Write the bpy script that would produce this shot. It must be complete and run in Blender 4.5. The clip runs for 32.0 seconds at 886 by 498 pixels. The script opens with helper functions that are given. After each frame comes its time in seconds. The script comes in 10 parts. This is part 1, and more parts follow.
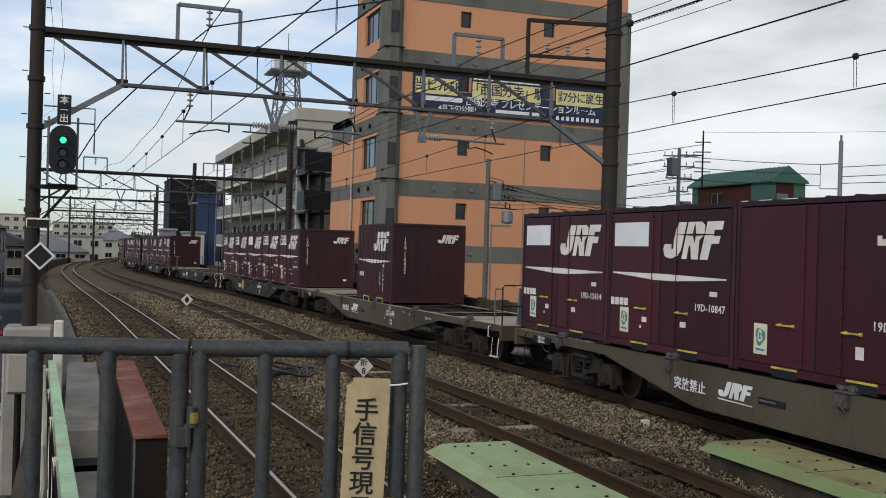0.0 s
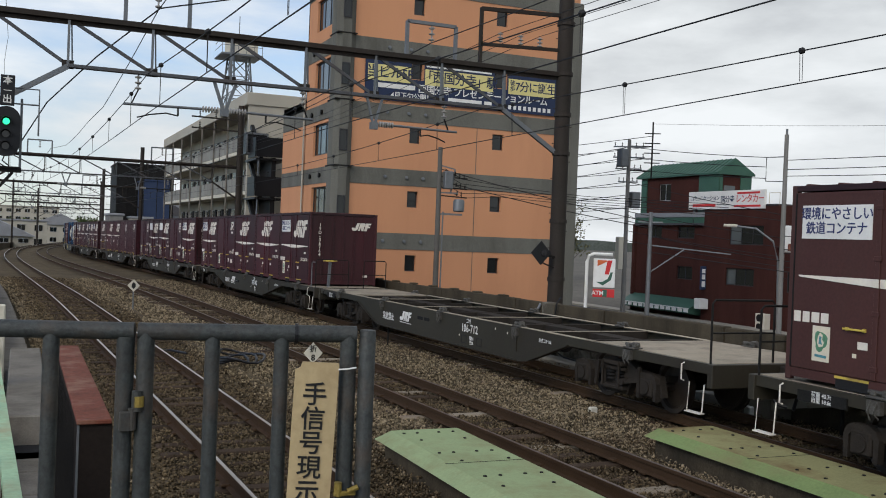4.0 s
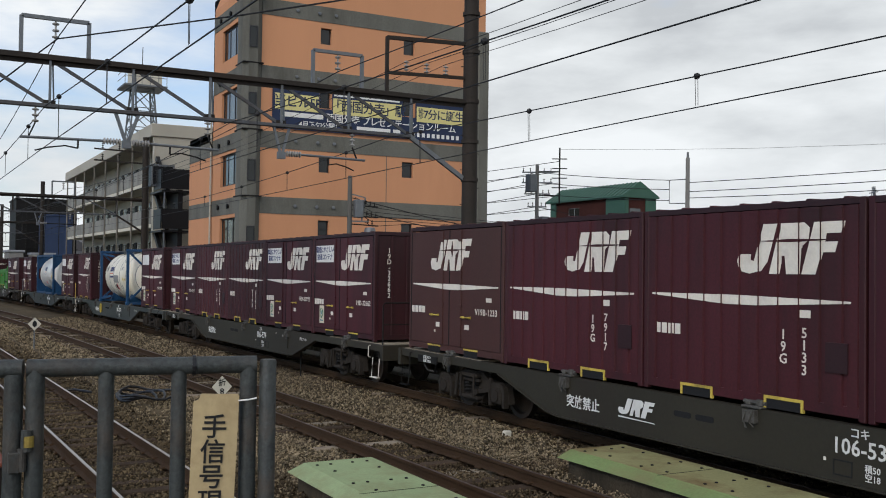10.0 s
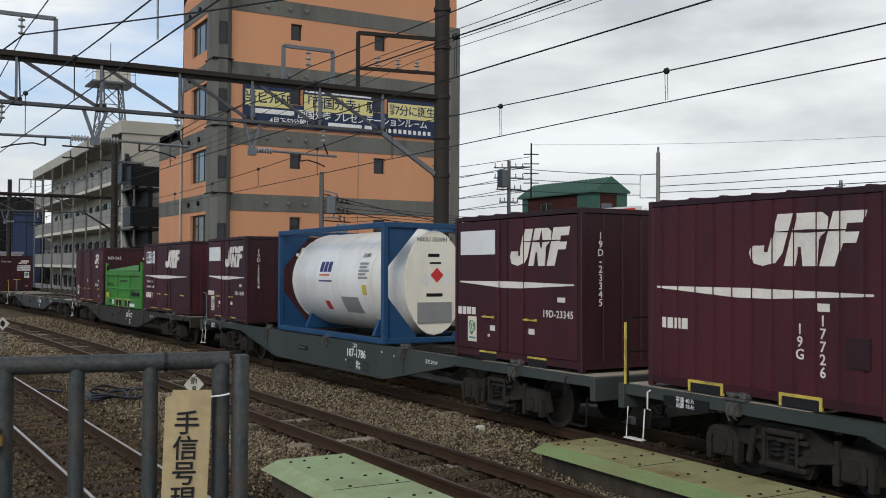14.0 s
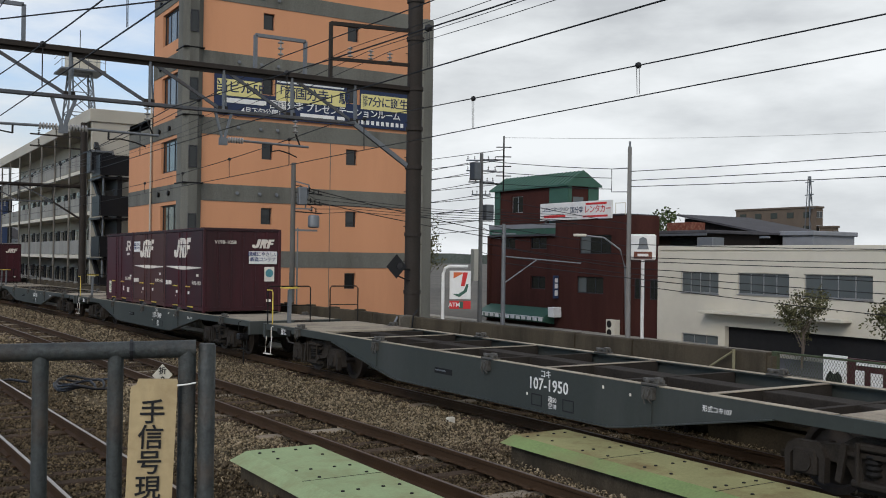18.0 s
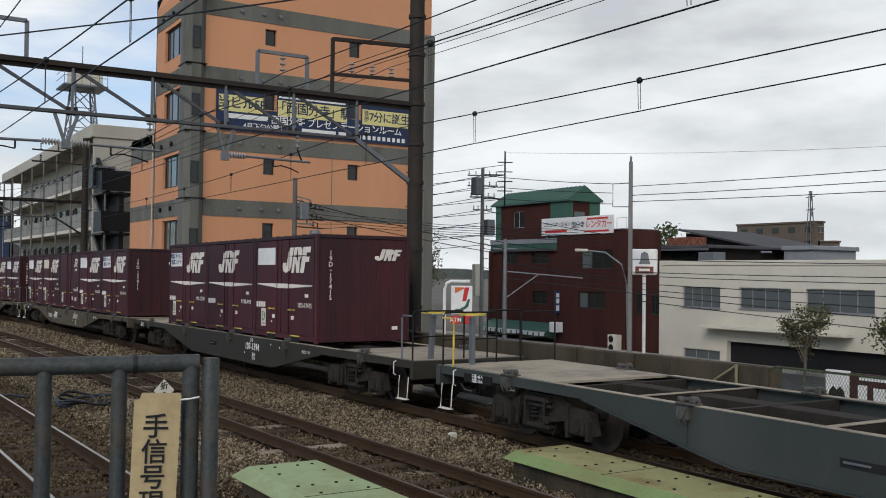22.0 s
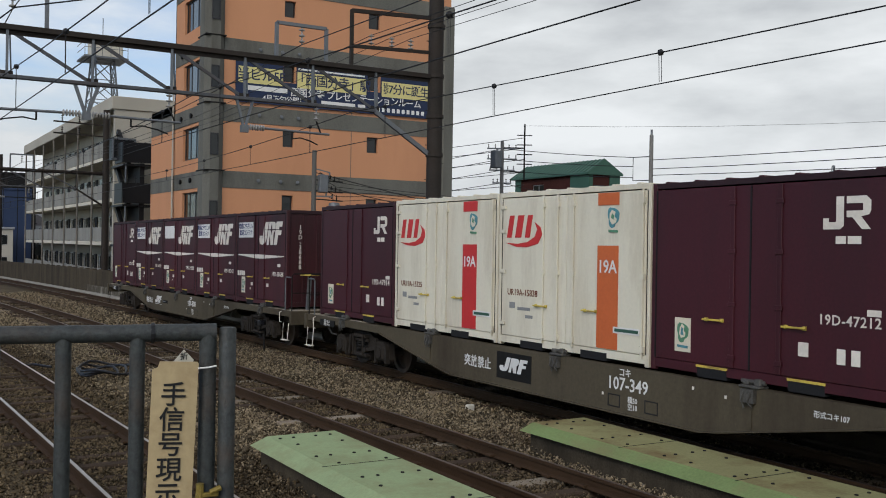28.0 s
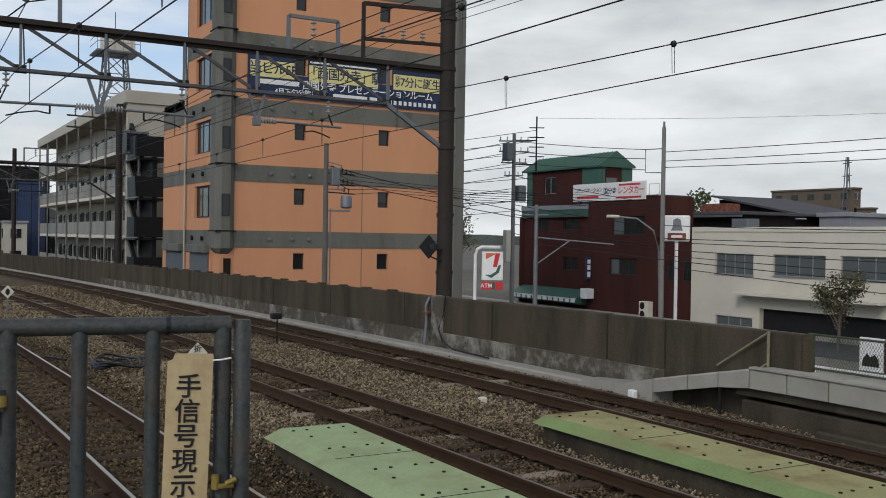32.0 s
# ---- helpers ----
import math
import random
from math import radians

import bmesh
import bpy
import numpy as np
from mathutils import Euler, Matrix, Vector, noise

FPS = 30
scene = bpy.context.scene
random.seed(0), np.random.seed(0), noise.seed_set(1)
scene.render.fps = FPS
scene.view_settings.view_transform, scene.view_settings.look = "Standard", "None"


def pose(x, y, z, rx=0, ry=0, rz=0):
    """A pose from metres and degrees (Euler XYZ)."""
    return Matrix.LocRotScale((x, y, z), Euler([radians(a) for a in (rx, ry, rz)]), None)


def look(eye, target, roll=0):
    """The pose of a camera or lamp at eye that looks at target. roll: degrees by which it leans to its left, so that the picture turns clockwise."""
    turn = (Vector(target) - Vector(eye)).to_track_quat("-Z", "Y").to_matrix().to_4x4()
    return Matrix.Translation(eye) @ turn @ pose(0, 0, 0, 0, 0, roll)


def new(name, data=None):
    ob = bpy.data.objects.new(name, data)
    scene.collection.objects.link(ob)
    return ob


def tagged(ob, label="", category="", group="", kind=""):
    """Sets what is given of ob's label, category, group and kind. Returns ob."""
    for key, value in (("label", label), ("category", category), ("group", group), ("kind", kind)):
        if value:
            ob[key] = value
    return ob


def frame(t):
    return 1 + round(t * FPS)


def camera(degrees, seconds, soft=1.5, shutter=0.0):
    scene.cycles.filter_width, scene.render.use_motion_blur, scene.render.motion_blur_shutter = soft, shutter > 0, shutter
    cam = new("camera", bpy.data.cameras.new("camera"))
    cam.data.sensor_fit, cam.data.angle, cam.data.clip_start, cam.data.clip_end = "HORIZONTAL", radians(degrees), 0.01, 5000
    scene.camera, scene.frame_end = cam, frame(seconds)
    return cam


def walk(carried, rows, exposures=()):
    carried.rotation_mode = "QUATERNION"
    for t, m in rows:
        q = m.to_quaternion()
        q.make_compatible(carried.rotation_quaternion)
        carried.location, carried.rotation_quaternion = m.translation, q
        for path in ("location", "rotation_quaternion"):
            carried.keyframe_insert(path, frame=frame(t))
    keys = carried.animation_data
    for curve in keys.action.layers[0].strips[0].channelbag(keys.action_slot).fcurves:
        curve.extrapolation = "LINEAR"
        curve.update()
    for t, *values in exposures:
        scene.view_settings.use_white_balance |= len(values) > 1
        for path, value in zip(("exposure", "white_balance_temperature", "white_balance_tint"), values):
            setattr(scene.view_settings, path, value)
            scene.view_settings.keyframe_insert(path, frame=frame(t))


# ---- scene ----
cam = camera(48.61, 32.0, soft=1.0)


def view(x, y, z, yaw, pitch, roll):
    """The camera's pose from its place, its turn to the left, its tilt up and its lean, in degrees."""
    a, p = radians(yaw), radians(pitch)
    ahead = Vector((-math.sin(a) * math.cos(p), math.cos(a) * math.cos(p), math.sin(p)))
    eye = Vector((x, y, z))
    return look(eye, eye + ahead, roll)


# seconds, x, y, z, yaw, pitch, roll: held in the hand at the end of a platform
PATH = [
    (0, -0.001, 0, 2.679, -20.46, -0.02, 1.69),
    (0.5, -0.003, 0.001, 2.678, -20.66, -0.15, 1.85),
    (1, -0.006, 0.002, 2.676, -20.78, -0.52, 2.17),
    (1.5, -0.007, 0.003, 2.674, -21.24, -0.54, 2.33),
    (2, -0.005, 0.002, 2.672, -22.17, -0.56, 2.27),
    (2.5, -0.002, 0.001, 2.67, -22.74, -0.77, 2.28),
    (3, 0, -0, 2.668, -22.91, -0.87, 2.37),
    (3.5, 0, -0, 2.667, -23.11, -0.81, 2.36),
    (5.5, 0.027, -0.012, 2.666, -24.34, 0.28, 1.66),
    (6, 0.031, -0.014, 2.666, -24.89, 0.41, 1.45),
    (6.5, 0.035, -0.016, 2.665, -25.35, 0.6, 1.27),
    (7, 0.036, -0.017, 2.664, -25.75, 0.85, 1.2),
    (7.5, 0.037, -0.018, 2.662, -26.15, 0.89, 1.15),
    (8, 0.038, -0.019, 2.66, -26.71, 0.8, 1.05),
    (8.5, 0.04, -0.02, 2.66, -26.99, 0.78, 0.95),
    (9, 0.041, -0.021, 2.66, -27.31, 0.98, 0.85),
    (9.5, 0.043, -0.022, 2.658, -27.93, 1.1, 0.82),
    (10, 0.047, -0.024, 2.657, -28.36, 1.15, 0.78),
    (10.5, 0.048, -0.025, 2.655, -28.35, 1.06, 0.76),
    (11, 0.047, -0.025, 2.654, -28.14, 0.79, 0.78),
    (11.5, 0.043, -0.023, 2.653, -28.22, 0.65, 0.87),
    (12, 0.039, -0.021, 2.651, -28.9, 0.64, 0.96),
    (12.5, 0.038, -0.021, 2.65, -29.15, 0.48, 0.99),
    (13, 0.04, -0.022, 2.648, -29.27, 0.74, 0.72),
    (13.5, 0.043, -0.024, 2.649, -29.63, 1.01, 0.58),
    (14, 0.046, -0.026, 2.649, -29.97, 0.93, 0.34),
    (14.5, 0.047, -0.027, 2.65, -30.34, 0.93, 0.47),
    (16.5, 0.057, -0.034, 2.642, -31.06, 0.72, 0.71),
    (17, 0.057, -0.034, 2.642, -31.34, 0.74, 0.77),
    (17.5, 0.056, -0.034, 2.641, -31.42, 0.62, 0.78),
    (18, 0.056, -0.034, 2.641, -31.6, 0.5, 0.77),
    (18.5, 0.056, -0.033, 2.64, -31.48, 0.57, 0.68),
    (19, 0.054, -0.032, 2.64, -31.05, 0.93, 0.71),
    (19.5, 0.053, -0.031, 2.639, -30.73, 0.98, 0.71),
    (20, 0.052, -0.03, 2.639, -30.83, 1.01, 0.64),
    (20.5, 0.05, -0.029, 2.638, -31.17, 1.13, 0.67),
    (21, 0.049, -0.029, 2.637, -31.21, 1.13, 0.66),
    (21.5, 0.048, -0.028, 2.636, -31.24, 1.18, 0.73),
    (22, 0.048, -0.028, 2.636, -31.52, 1.38, 0.72),
    (22.5, 0.049, -0.029, 2.636, -31.72, 1.63, 0.67),
    (23, 0.051, -0.03, 2.636, -31.56, 1.71, 0.62),
    (23.5, 0.052, -0.03, 2.635, -31.36, 1.65, 0.6),
    (24, 0.052, -0.03, 2.634, -31.22, 1.58, 0.39),
    (24.5, 0.053, -0.031, 2.634, -31.29, 1.54, 0.32),
    (26.5, 0.058, -0.034, 2.632, -31.27, 1.07, 0.47),
    (27, 0.059, -0.035, 2.631, -30.84, 0.73, 0.43),
    (27.5, 0.059, -0.035, 2.63, -30.56, 0.21, 0.69),
    (28, 0.058, -0.034, 2.629, -30.43, -0.2, 1.01),
    (28.5, 0.056, -0.033, 2.628, -30.37, -0.38, 1.16),
    (29, 0.051, -0.031, 2.627, -30.43, -0.46, 1.32),
    (29.5, 0.049, -0.029, 2.627, -30.43, -0.56, 1.44),
    (30, 0.048, -0.029, 2.627, -30.23, -0.71, 1.22),
    (30.5, 0.05, -0.03, 2.626, -30.33, -0.61, 0.81),
    (31, 0.051, -0.03, 2.626, -30.36, -0.65, 0.77),
    (31.5, 0.052, -0.031, 2.626, -30.05, -0.79, 0.9),
    (32, 0.052, -0.031, 2.626, -29.74, -0.63, 0.9),
]
walk(cam, [(t, view(*v)) for t, *v in PATH], exposures=[(0.0, 0.02), (13.0, 0.02), (20.0, 0.02), (24.0, 0.04), (27.0, 0.01), (28.0, -0.08), (30.0, 0.0), (32.0, -0.08)])

# ---- world and light ----
world = bpy.data.worlds.new("sky")
scene.world = world
world.use_nodes = True
wn, wl = world.node_tree.nodes, world.node_tree.links
wn.clear()
SUN_EL, SUN_AZ = radians(36), radians(234)
sky = wn.new("ShaderNodeTexSky")
sky.sky_type, sky.sun_disc, sky.sun_elevation, sky.sun_rotation = "NISHITA", False, SUN_EL, SUN_AZ
sky_gain = wn.new("ShaderNodeMixRGB")
sky_gain.blend_type = "MULTIPLY"
sky_gain.inputs[0].default_value = 1.0
sky_gain.inputs[2].default_value = (0.135, 0.15, 0.17, 1)
wl.new(sky.outputs[0], sky_gain.inputs[1])
coords = wn.new("ShaderNodeTexCoord")
stretch = wn.new("ShaderNodeMapping")
stretch.inputs["Scale"].default_value = (1.0, 1.0, 3.2)
stretch.inputs["Location"].default_value = (0.35, 0.1, 0.0)
wl.new(coords.outputs["Generated"], stretch.inputs["Vector"])


def cloud_noise(scale, detail, rough):
    n = wn.new("ShaderNodeTexNoise")
    n.inputs["Scale"].default_value, n.inputs["Detail"].default_value = scale, detail
    n.inputs["Roughness"].default_value = rough
    wl.new(stretch.outputs[0], n.inputs["Vector"])
    return n


def ramp(tree_nodes, stops):
    r = tree_nodes.new("ShaderNodeValToRGB")
    els = r.color_ramp.elements
    while len(els) < len(stops):
        els.new(0.5)
    for e, (p, c) in zip(els, stops):
        e.position, e.color = p, (*c, 1)
    return r


cover = cloud_noise(2.1, 7, 0.55)
cover_ramp = ramp(wn, [(0.38, (0, 0, 0)), (0.62, (1, 1, 1))])
# the cloud is thicker towards the right of the line
parts_ = wn.new("ShaderNodeSeparateXYZ")
wl.new(coords.outputs["Generated"], parts_.inputs[0])
thick = wn.new("ShaderNodeMath")
thick.operation = "MULTIPLY_ADD"
thick.inputs[1].default_value = 0.42
wl.new(parts_.outputs[0], thick.inputs[0])
wl.new(cover.outputs[0], thick.inputs[2])
wl.new(thick.outputs[0], cover_ramp.inputs[0])
tone = cloud_noise(4.2, 8, 0.55)
tone_ramp = ramp(wn, [(0.32, (0.56, 0.59, 0.62)), (0.5, (0.74, 0.775, 0.80)), (0.66, (0.89, 0.925, 0.95))])
wl.new(tone.outputs[0], tone_ramp.inputs[0])
sky_mix = wn.new("ShaderNodeMixRGB")
wl.new(cover_ramp.outputs[0], sky_mix.inputs[0])
wl.new(sky_gain.outputs[0], sky_mix.inputs[1])
wl.new(tone_ramp.outputs[0], sky_mix.inputs[2])
back = wn.new("ShaderNodeBackground")
back.inputs[1].default_value = 1.0
wl.new(sky_mix.outputs[0], back.inputs[0])
world_out = wn.new("ShaderNodeOutputWorld")
wl.new(back.outputs[0], world_out.inputs[0])

sun = new("sun", bpy.data.lights.new("sun", "SUN"))
sun.data.energy, sun.data.angle, sun.data.color = 1.6, radians(28), (1.0, 0.92, 0.80)
sun.matrix_world = look((0, 0, 0), (-math.sin(SUN_AZ) * math.cos(SUN_EL), -math.cos(SUN_AZ) * math.cos(SUN_EL), -math.sin(SUN_EL)))
sun.location = (0, 0, 60)


# ---- materials ----
def mat(name, color, rough=0.7, metal=0.0, vary=0.25, scale=3.0, fine=40.0, bump=0.15, dirt=None, dirt_amt=0.0, rnd=0.0, coat=0.0, island=False, streak=False):
    """A surface with colour variation at two scales, fine relief and, if given, stains of a second colour."""
    m = bpy.data.materials.new(name)
    m.use_nodes = True
    nt = m.node_tree
    nd, ln = nt.nodes, nt.links
    b = nd["Principled BSDF"]
    b.inputs["Roughness"].default_value, b.inputs["Metallic"].default_value = rough, metal
    b.inputs["Specular IOR Level"].default_value = 0.10 if rough > 0.6 else 0.28
    if coat:
        b.inputs["Coat Weight"].default_value, b.inputs["Coat Roughness"].default_value = coat, 0.15
    tc = nd.new("ShaderNodeTexCoord")
    vec = tc.outputs["Object"]
    if streak:
        mp = nd.new("ShaderNodeMapping")
        mp.inputs["Scale"].default_value = (1.0, 1.0, 0.18)
        ln.new(vec, mp.inputs["Vector"])
        vec = mp.outputs[0]
    big, small = nd.new("ShaderNodeTexNoise"), nd.new("ShaderNodeTexNoise")
    for n, s, d in ((big, scale, 6), (small, fine, 4)):
        n.inputs["Scale"].default_value, n.inputs["Detail"].default_value = s, d
        n.inputs["Roughness"].default_value = 0.6
        ln.new(vec if n is big else tc.outputs["Object"], n.inputs["Vector"])
    add = nd.new("ShaderNodeMath")
    add.operation = "ADD"
    ln.new(big.outputs[0], add.inputs[0])
    ln.new(small.outputs[0], add.inputs[1])
    last = add
    if rnd:
        oi = nd.new("ShaderNodeNewGeometry" if island else "ShaderNodeObjectInfo")
        mu = nd.new("ShaderNodeMath")
        mu.operation = "MULTIPLY_ADD"
        mu.inputs[1].default_value = rnd
        mu.inputs[2].default_value = -rnd / 2
        ln.new(oi.outputs["Random Per Island" if island else "Random"], mu.inputs[0])
        ad2 = nd.new("ShaderNodeMath")
        ln.new(add.outputs[0], ad2.inputs[0])
        ln.new(mu.outputs[0], ad2.inputs[1])
        last = ad2
    mr = nd.new("ShaderNodeMapRange")
    mr.inputs[1].default_value, mr.inputs[2].default_value = 0.6, 1.4
    mr.inputs[3].default_value, mr.inputs[4].default_value = 1 - vary, 1 + vary
    ln.new(last.outputs[0], mr.inputs[0])
    mul = nd.new("ShaderNodeVectorMath")
    mul.operation = "SCALE"
    mul.inputs[0].default_value = color
    ln.new(mr.outputs[0], mul.inputs["Scale"])
    out = mul.outputs[0]
    if dirt:
        dn = nd.new("ShaderNodeTexNoise")
        dn.inputs["Scale"].default_value, dn.inputs["Detail"].default_value = scale * 0.7, 9
        dn.inputs["Roughness"].default_value = 0.7
        mp2 = nd.new("ShaderNodeMapping")
        mp2.inputs["Location"].default_value = (3.1, 7.7, 1.3)
        ln.new(vec, mp2.inputs["Vector"])
        ln.new(mp2.outputs[0], dn.inputs["Vector"])
        rp = ramp(nd, [(0.48, (0, 0, 0)), (0.68, (dirt_amt,) * 3)])
        ln.new(dn.outputs[0], rp.inputs[0])
        mx = nd.new("ShaderNodeMixRGB")
        ln.new(rp.outputs[0], mx.inputs[0])
        ln.new(out, mx.inputs[1])
        mx.inputs[2].default_value = (*dirt, 1)
        out = mx.outputs[0]
    ln.new(out, b.inputs["Base Color"])
    if bump:
        bp = nd.new("ShaderNodeBump")
        bp.inputs["Strength"].default_value, bp.inputs["Distance"].default_value = bump, 0.02
        ln.new(small.outputs[0], bp.inputs["Height"])
        ln.new(bp.outputs[0], b.inputs["Normal"])
    return m


def glow(name, color, strength):
    m = bpy.data.materials.new(name)
    m.use_nodes = True
    b = m.node_tree.nodes["Principled BSDF"]
    b.inputs["Base Color"].default_value = (*color, 1)
    b.inputs["Emission Color"].default_value = (*color, 1)
    b.inputs["Emission Strength"].default_value = strength
    return m


M = {}
M["ballast"] = mat("ballast", (0.092, 0.070, 0.041), 0.95, vary=0.5, scale=0.5, fine=9, bump=0.6, dirt=(0.045, 0.030, 0.020), dirt_amt=0.6)
M["stone"] = mat("ballast_stone", (0.186, 0.146, 0.092), 0.92, vary=0.65, scale=0.6, fine=30, bump=0.3, rnd=1.3, island=True, dirt=(0.075, 0.047, 0.030), dirt_amt=0.5)
M["stone_d"] = mat("oiled_ballast_stone", (0.090, 0.067, 0.039), 0.9, vary=0.62, scale=0.8, fine=30, bump=0.3, rnd=1.3, island=True, dirt=(0.045, 0.030, 0.019), dirt_amt=0.6)
M["sleeper"] = mat("sleeper_wood", (0.054, 0.037, 0.025), 0.9, vary=0.4, scale=4, fine=50, bump=0.4, rnd=0.6)
M["sleeper_c"] = mat("sleeper_concrete", (0.21, 0.175, 0.13), 0.9, vary=0.3, scale=3, fine=60, bump=0.3, rnd=0.5, dirt=(0.12, 0.07, 0.05), dirt_amt=0.6)
M["rail"] = mat("rail_rust", (0.054, 0.032, 0.018), 0.75, 0.3, vary=0.3, scale=2, fine=60)
M["rail_top"] = mat("rail_polished", (0.52, 0.49, 0.45), 0.40, 1.0, vary=0.1, scale=1, fine=30, bump=0.02)
M["rail_dull"] = mat("rail_worn", (0.13, 0.095, 0.08), 0.45, 0.8, vary=0.15, scale=1, fine=30, bump=0.02)
M["concrete"] = mat("concrete", (0.165, 0.15, 0.128), 0.9, vary=0.3, scale=1.2, fine=50, bump=0.3, dirt=(0.075, 0.066, 0.052), dirt_amt=0.75)
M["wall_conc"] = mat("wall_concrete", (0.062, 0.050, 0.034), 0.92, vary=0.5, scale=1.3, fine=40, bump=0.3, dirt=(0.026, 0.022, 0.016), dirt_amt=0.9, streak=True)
M["kerb"] = mat("pale_concrete", (0.28, 0.26, 0.215), 0.9, vary=0.2, scale=2, fine=50, bump=0.25, dirt=(0.2, 0.18, 0.15), dirt_amt=0.5)
M["kerb_w"] = mat("weathered_footing", (0.074, 0.064, 0.048), 0.92, vary=0.4, scale=2.2, fine=40, bump=0.3, dirt=(0.27, 0.25, 0.21), dirt_amt=0.95)
M["asphalt"] = mat("asphalt", (0.055, 0.056, 0.06), 0.9, vary=0.3, scale=0.7, fine=60, bump=0.3)
M["earth"] = mat("earth", (0.12, 0.11, 0.095), 0.95, vary=0.35, scale=0.05, fine=2, bump=0.4)
M["green"] = mat("green_deck", (0.255, 0.315, 0.165), 0.75, vary=0.16, scale=1.5, fine=30, bump=0.12, dirt=(0.20, 0.165, 0.08), dirt_amt=0.7)
M["green_y"] = mat("green_deck_mossy", (0.265, 0.25, 0.115), 0.8, vary=0.22, scale=1.2, fine=30, bump=0.15, dirt=(0.15, 0.09, 0.04), dirt_amt=0.9)
M["green_edge"] = mat("green_deck_edge", (0.165, 0.22, 0.085), 0.8, vary=0.2, scale=1.2, fine=30, bump=0.15, dirt=(0.20, 0.15, 0.08), dirt_amt=0.5)
M["galv"] = mat("galvanised_pipe", (0.034, 0.038, 0.037), 0.55, 0.0, vary=0.65, scale=7, fine=60, bump=0.25, dirt=(0.062, 0.047, 0.036), dirt_amt=0.7)
M["steel_d"] = mat("dark_steel", (0.019, 0.018, 0.017), 0.65, 0.4, vary=0.3, scale=2, fine=30, bump=0.1)
M["steel_g"] = mat("grey_steel", (0.15, 0.158, 0.165), 0.55, 0.5, vary=0.2, scale=3, fine=40, bump=0.1)
M["mast"] = mat("mast_paint", (0.034, 0.029, 0.025), 0.7, 0.2, vary=0.25, scale=1, fine=30, bump=0.1, dirt=(0.040, 0.026, 0.019), dirt_amt=0.4)
M["pole_c"] = mat("pole_concrete", (0.17, 0.165, 0.155), 0.9, vary=0.2, scale=1, fine=40, bump=0.2)
M["pole_d"] = mat("weathered_pole", (0.105, 0.10, 0.09), 0.9, vary=0.25, scale=1, fine=40, bump=0.2)
M["wire"] = mat("wire", (0.014, 0.014, 0.015), 0.6, 0.2, vary=0.1, bump=0)
M["porcelain"] = mat("porcelain", (0.26, 0.25, 0.235), 0.25, vary=0.1, bump=0)
M["orange"] = mat("orange_render", (0.50, 0.243, 0.130), 0.88, vary=0.11, scale=0.35, fine=25, bump=0.15, dirt=(0.36, 0.17, 0.09), dirt_amt=0.4, streak=True)
M["grey_conc"] = mat("fair_faced_concrete", (0.128, 0.125, 0.108), 0.88, vary=0.3, scale=0.7, fine=24, bump=0.2, dirt=(0.065, 0.062, 0.052), dirt_amt=0.7, streak=True)
M["cream"] = mat("cream_render", (0.36, 0.335, 0.28), 0.85, vary=0.12, scale=0.4, fine=20, bump=0.12, dirt=(0.28, 0.26, 0.21), dirt_amt=0.4)
M["white_w"] = mat("offwhite_wall", (0.52, 0.485, 0.40), 0.85, vary=0.08, scale=0.5, fine=20, bump=0.1, dirt=(0.40, 0.37, 0.32), dirt_amt=0.35)
M["brick_red"] = mat("brick_red_wall", (0.050, 0.0185, 0.0145), 0.85, vary=0.4, scale=0.9, fine=14, bump=0.3, dirt=(0.030, 0.013, 0.011), dirt_amt=0.6, streak=True)
M["green_roof"] = mat("green_metal_roof", (0.045, 0.105, 0.075), 0.5, 0.2, vary=0.15, scale=1, fine=20, bump=0.05)
M["roof_d"] = mat("dark_roof", (0.065, 0.062, 0.066), 0.8, vary=0.25, scale=0.8, fine=12, bump=0.2)
M["roof_tin"] = mat("grey_roof", (0.20, 0.205, 0.215), 0.6, vary=0.2, scale=0.8, fine=12, bump=0.1)
M["frame_d"] = mat("dark_window_frame", (0.035, 0.035, 0.037), 0.5, 0.4, vary=0.1, bump=0)
M["frame_a"] = mat("aluminium", (0.42, 0.42, 0.42), 0.4, 0.7, vary=0.1, bump=0.02)
M["curtain"] = mat("curtain", (0.42, 0.43, 0.41), 0.9, vary=0.15, scale=3, fine=20, bump=0.1)
# near-black: shade of rooms and hollows put into colour; also seals and floors
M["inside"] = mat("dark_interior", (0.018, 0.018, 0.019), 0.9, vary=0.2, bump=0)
M["maroon"] = mat("maroon_paint", (0.0495, 0.0097, 0.0132), 0.55, vary=0.34, scale=0.9, fine=26, bump=0.06, rnd=0.7, dirt=(0.018, 0.009, 0.009), dirt_amt=0.85, streak=True)
M["maroon_r"] = mat("red_maroon_paint", (0.045, 0.0080, 0.0125), 0.5, vary=0.25, scale=0.9, fine=26, bump=0.05, rnd=0.4, dirt=(0.022, 0.008, 0.010), dirt_amt=0.6, streak=True)
M["maroon_b"] = mat("brown_maroon_paint", (0.058, 0.022, 0.019), 0.6, vary=0.25, scale=0.9, fine=26, bump=0.06, dirt=(0.05, 0.028, 0.022), dirt_amt=0.5, streak=True)
# darker maroon for the shaded top rails, and for the card holders
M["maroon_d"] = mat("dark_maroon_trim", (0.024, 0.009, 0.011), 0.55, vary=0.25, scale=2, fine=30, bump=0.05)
M["white"] = mat("white_marking", (0.66, 0.61, 0.53), 0.6, vary=0.10, scale=2.5, fine=30, bump=0, dirt=(0.38, 0.33, 0.30), dirt_amt=0.45)
M["white_clean"] = mat("white_paint", (0.66, 0.65, 0.62), 0.5, vary=0.08, scale=2, fine=30, bump=0, dirt=(0.45, 0.42, 0.37), dirt_amt=0.35)
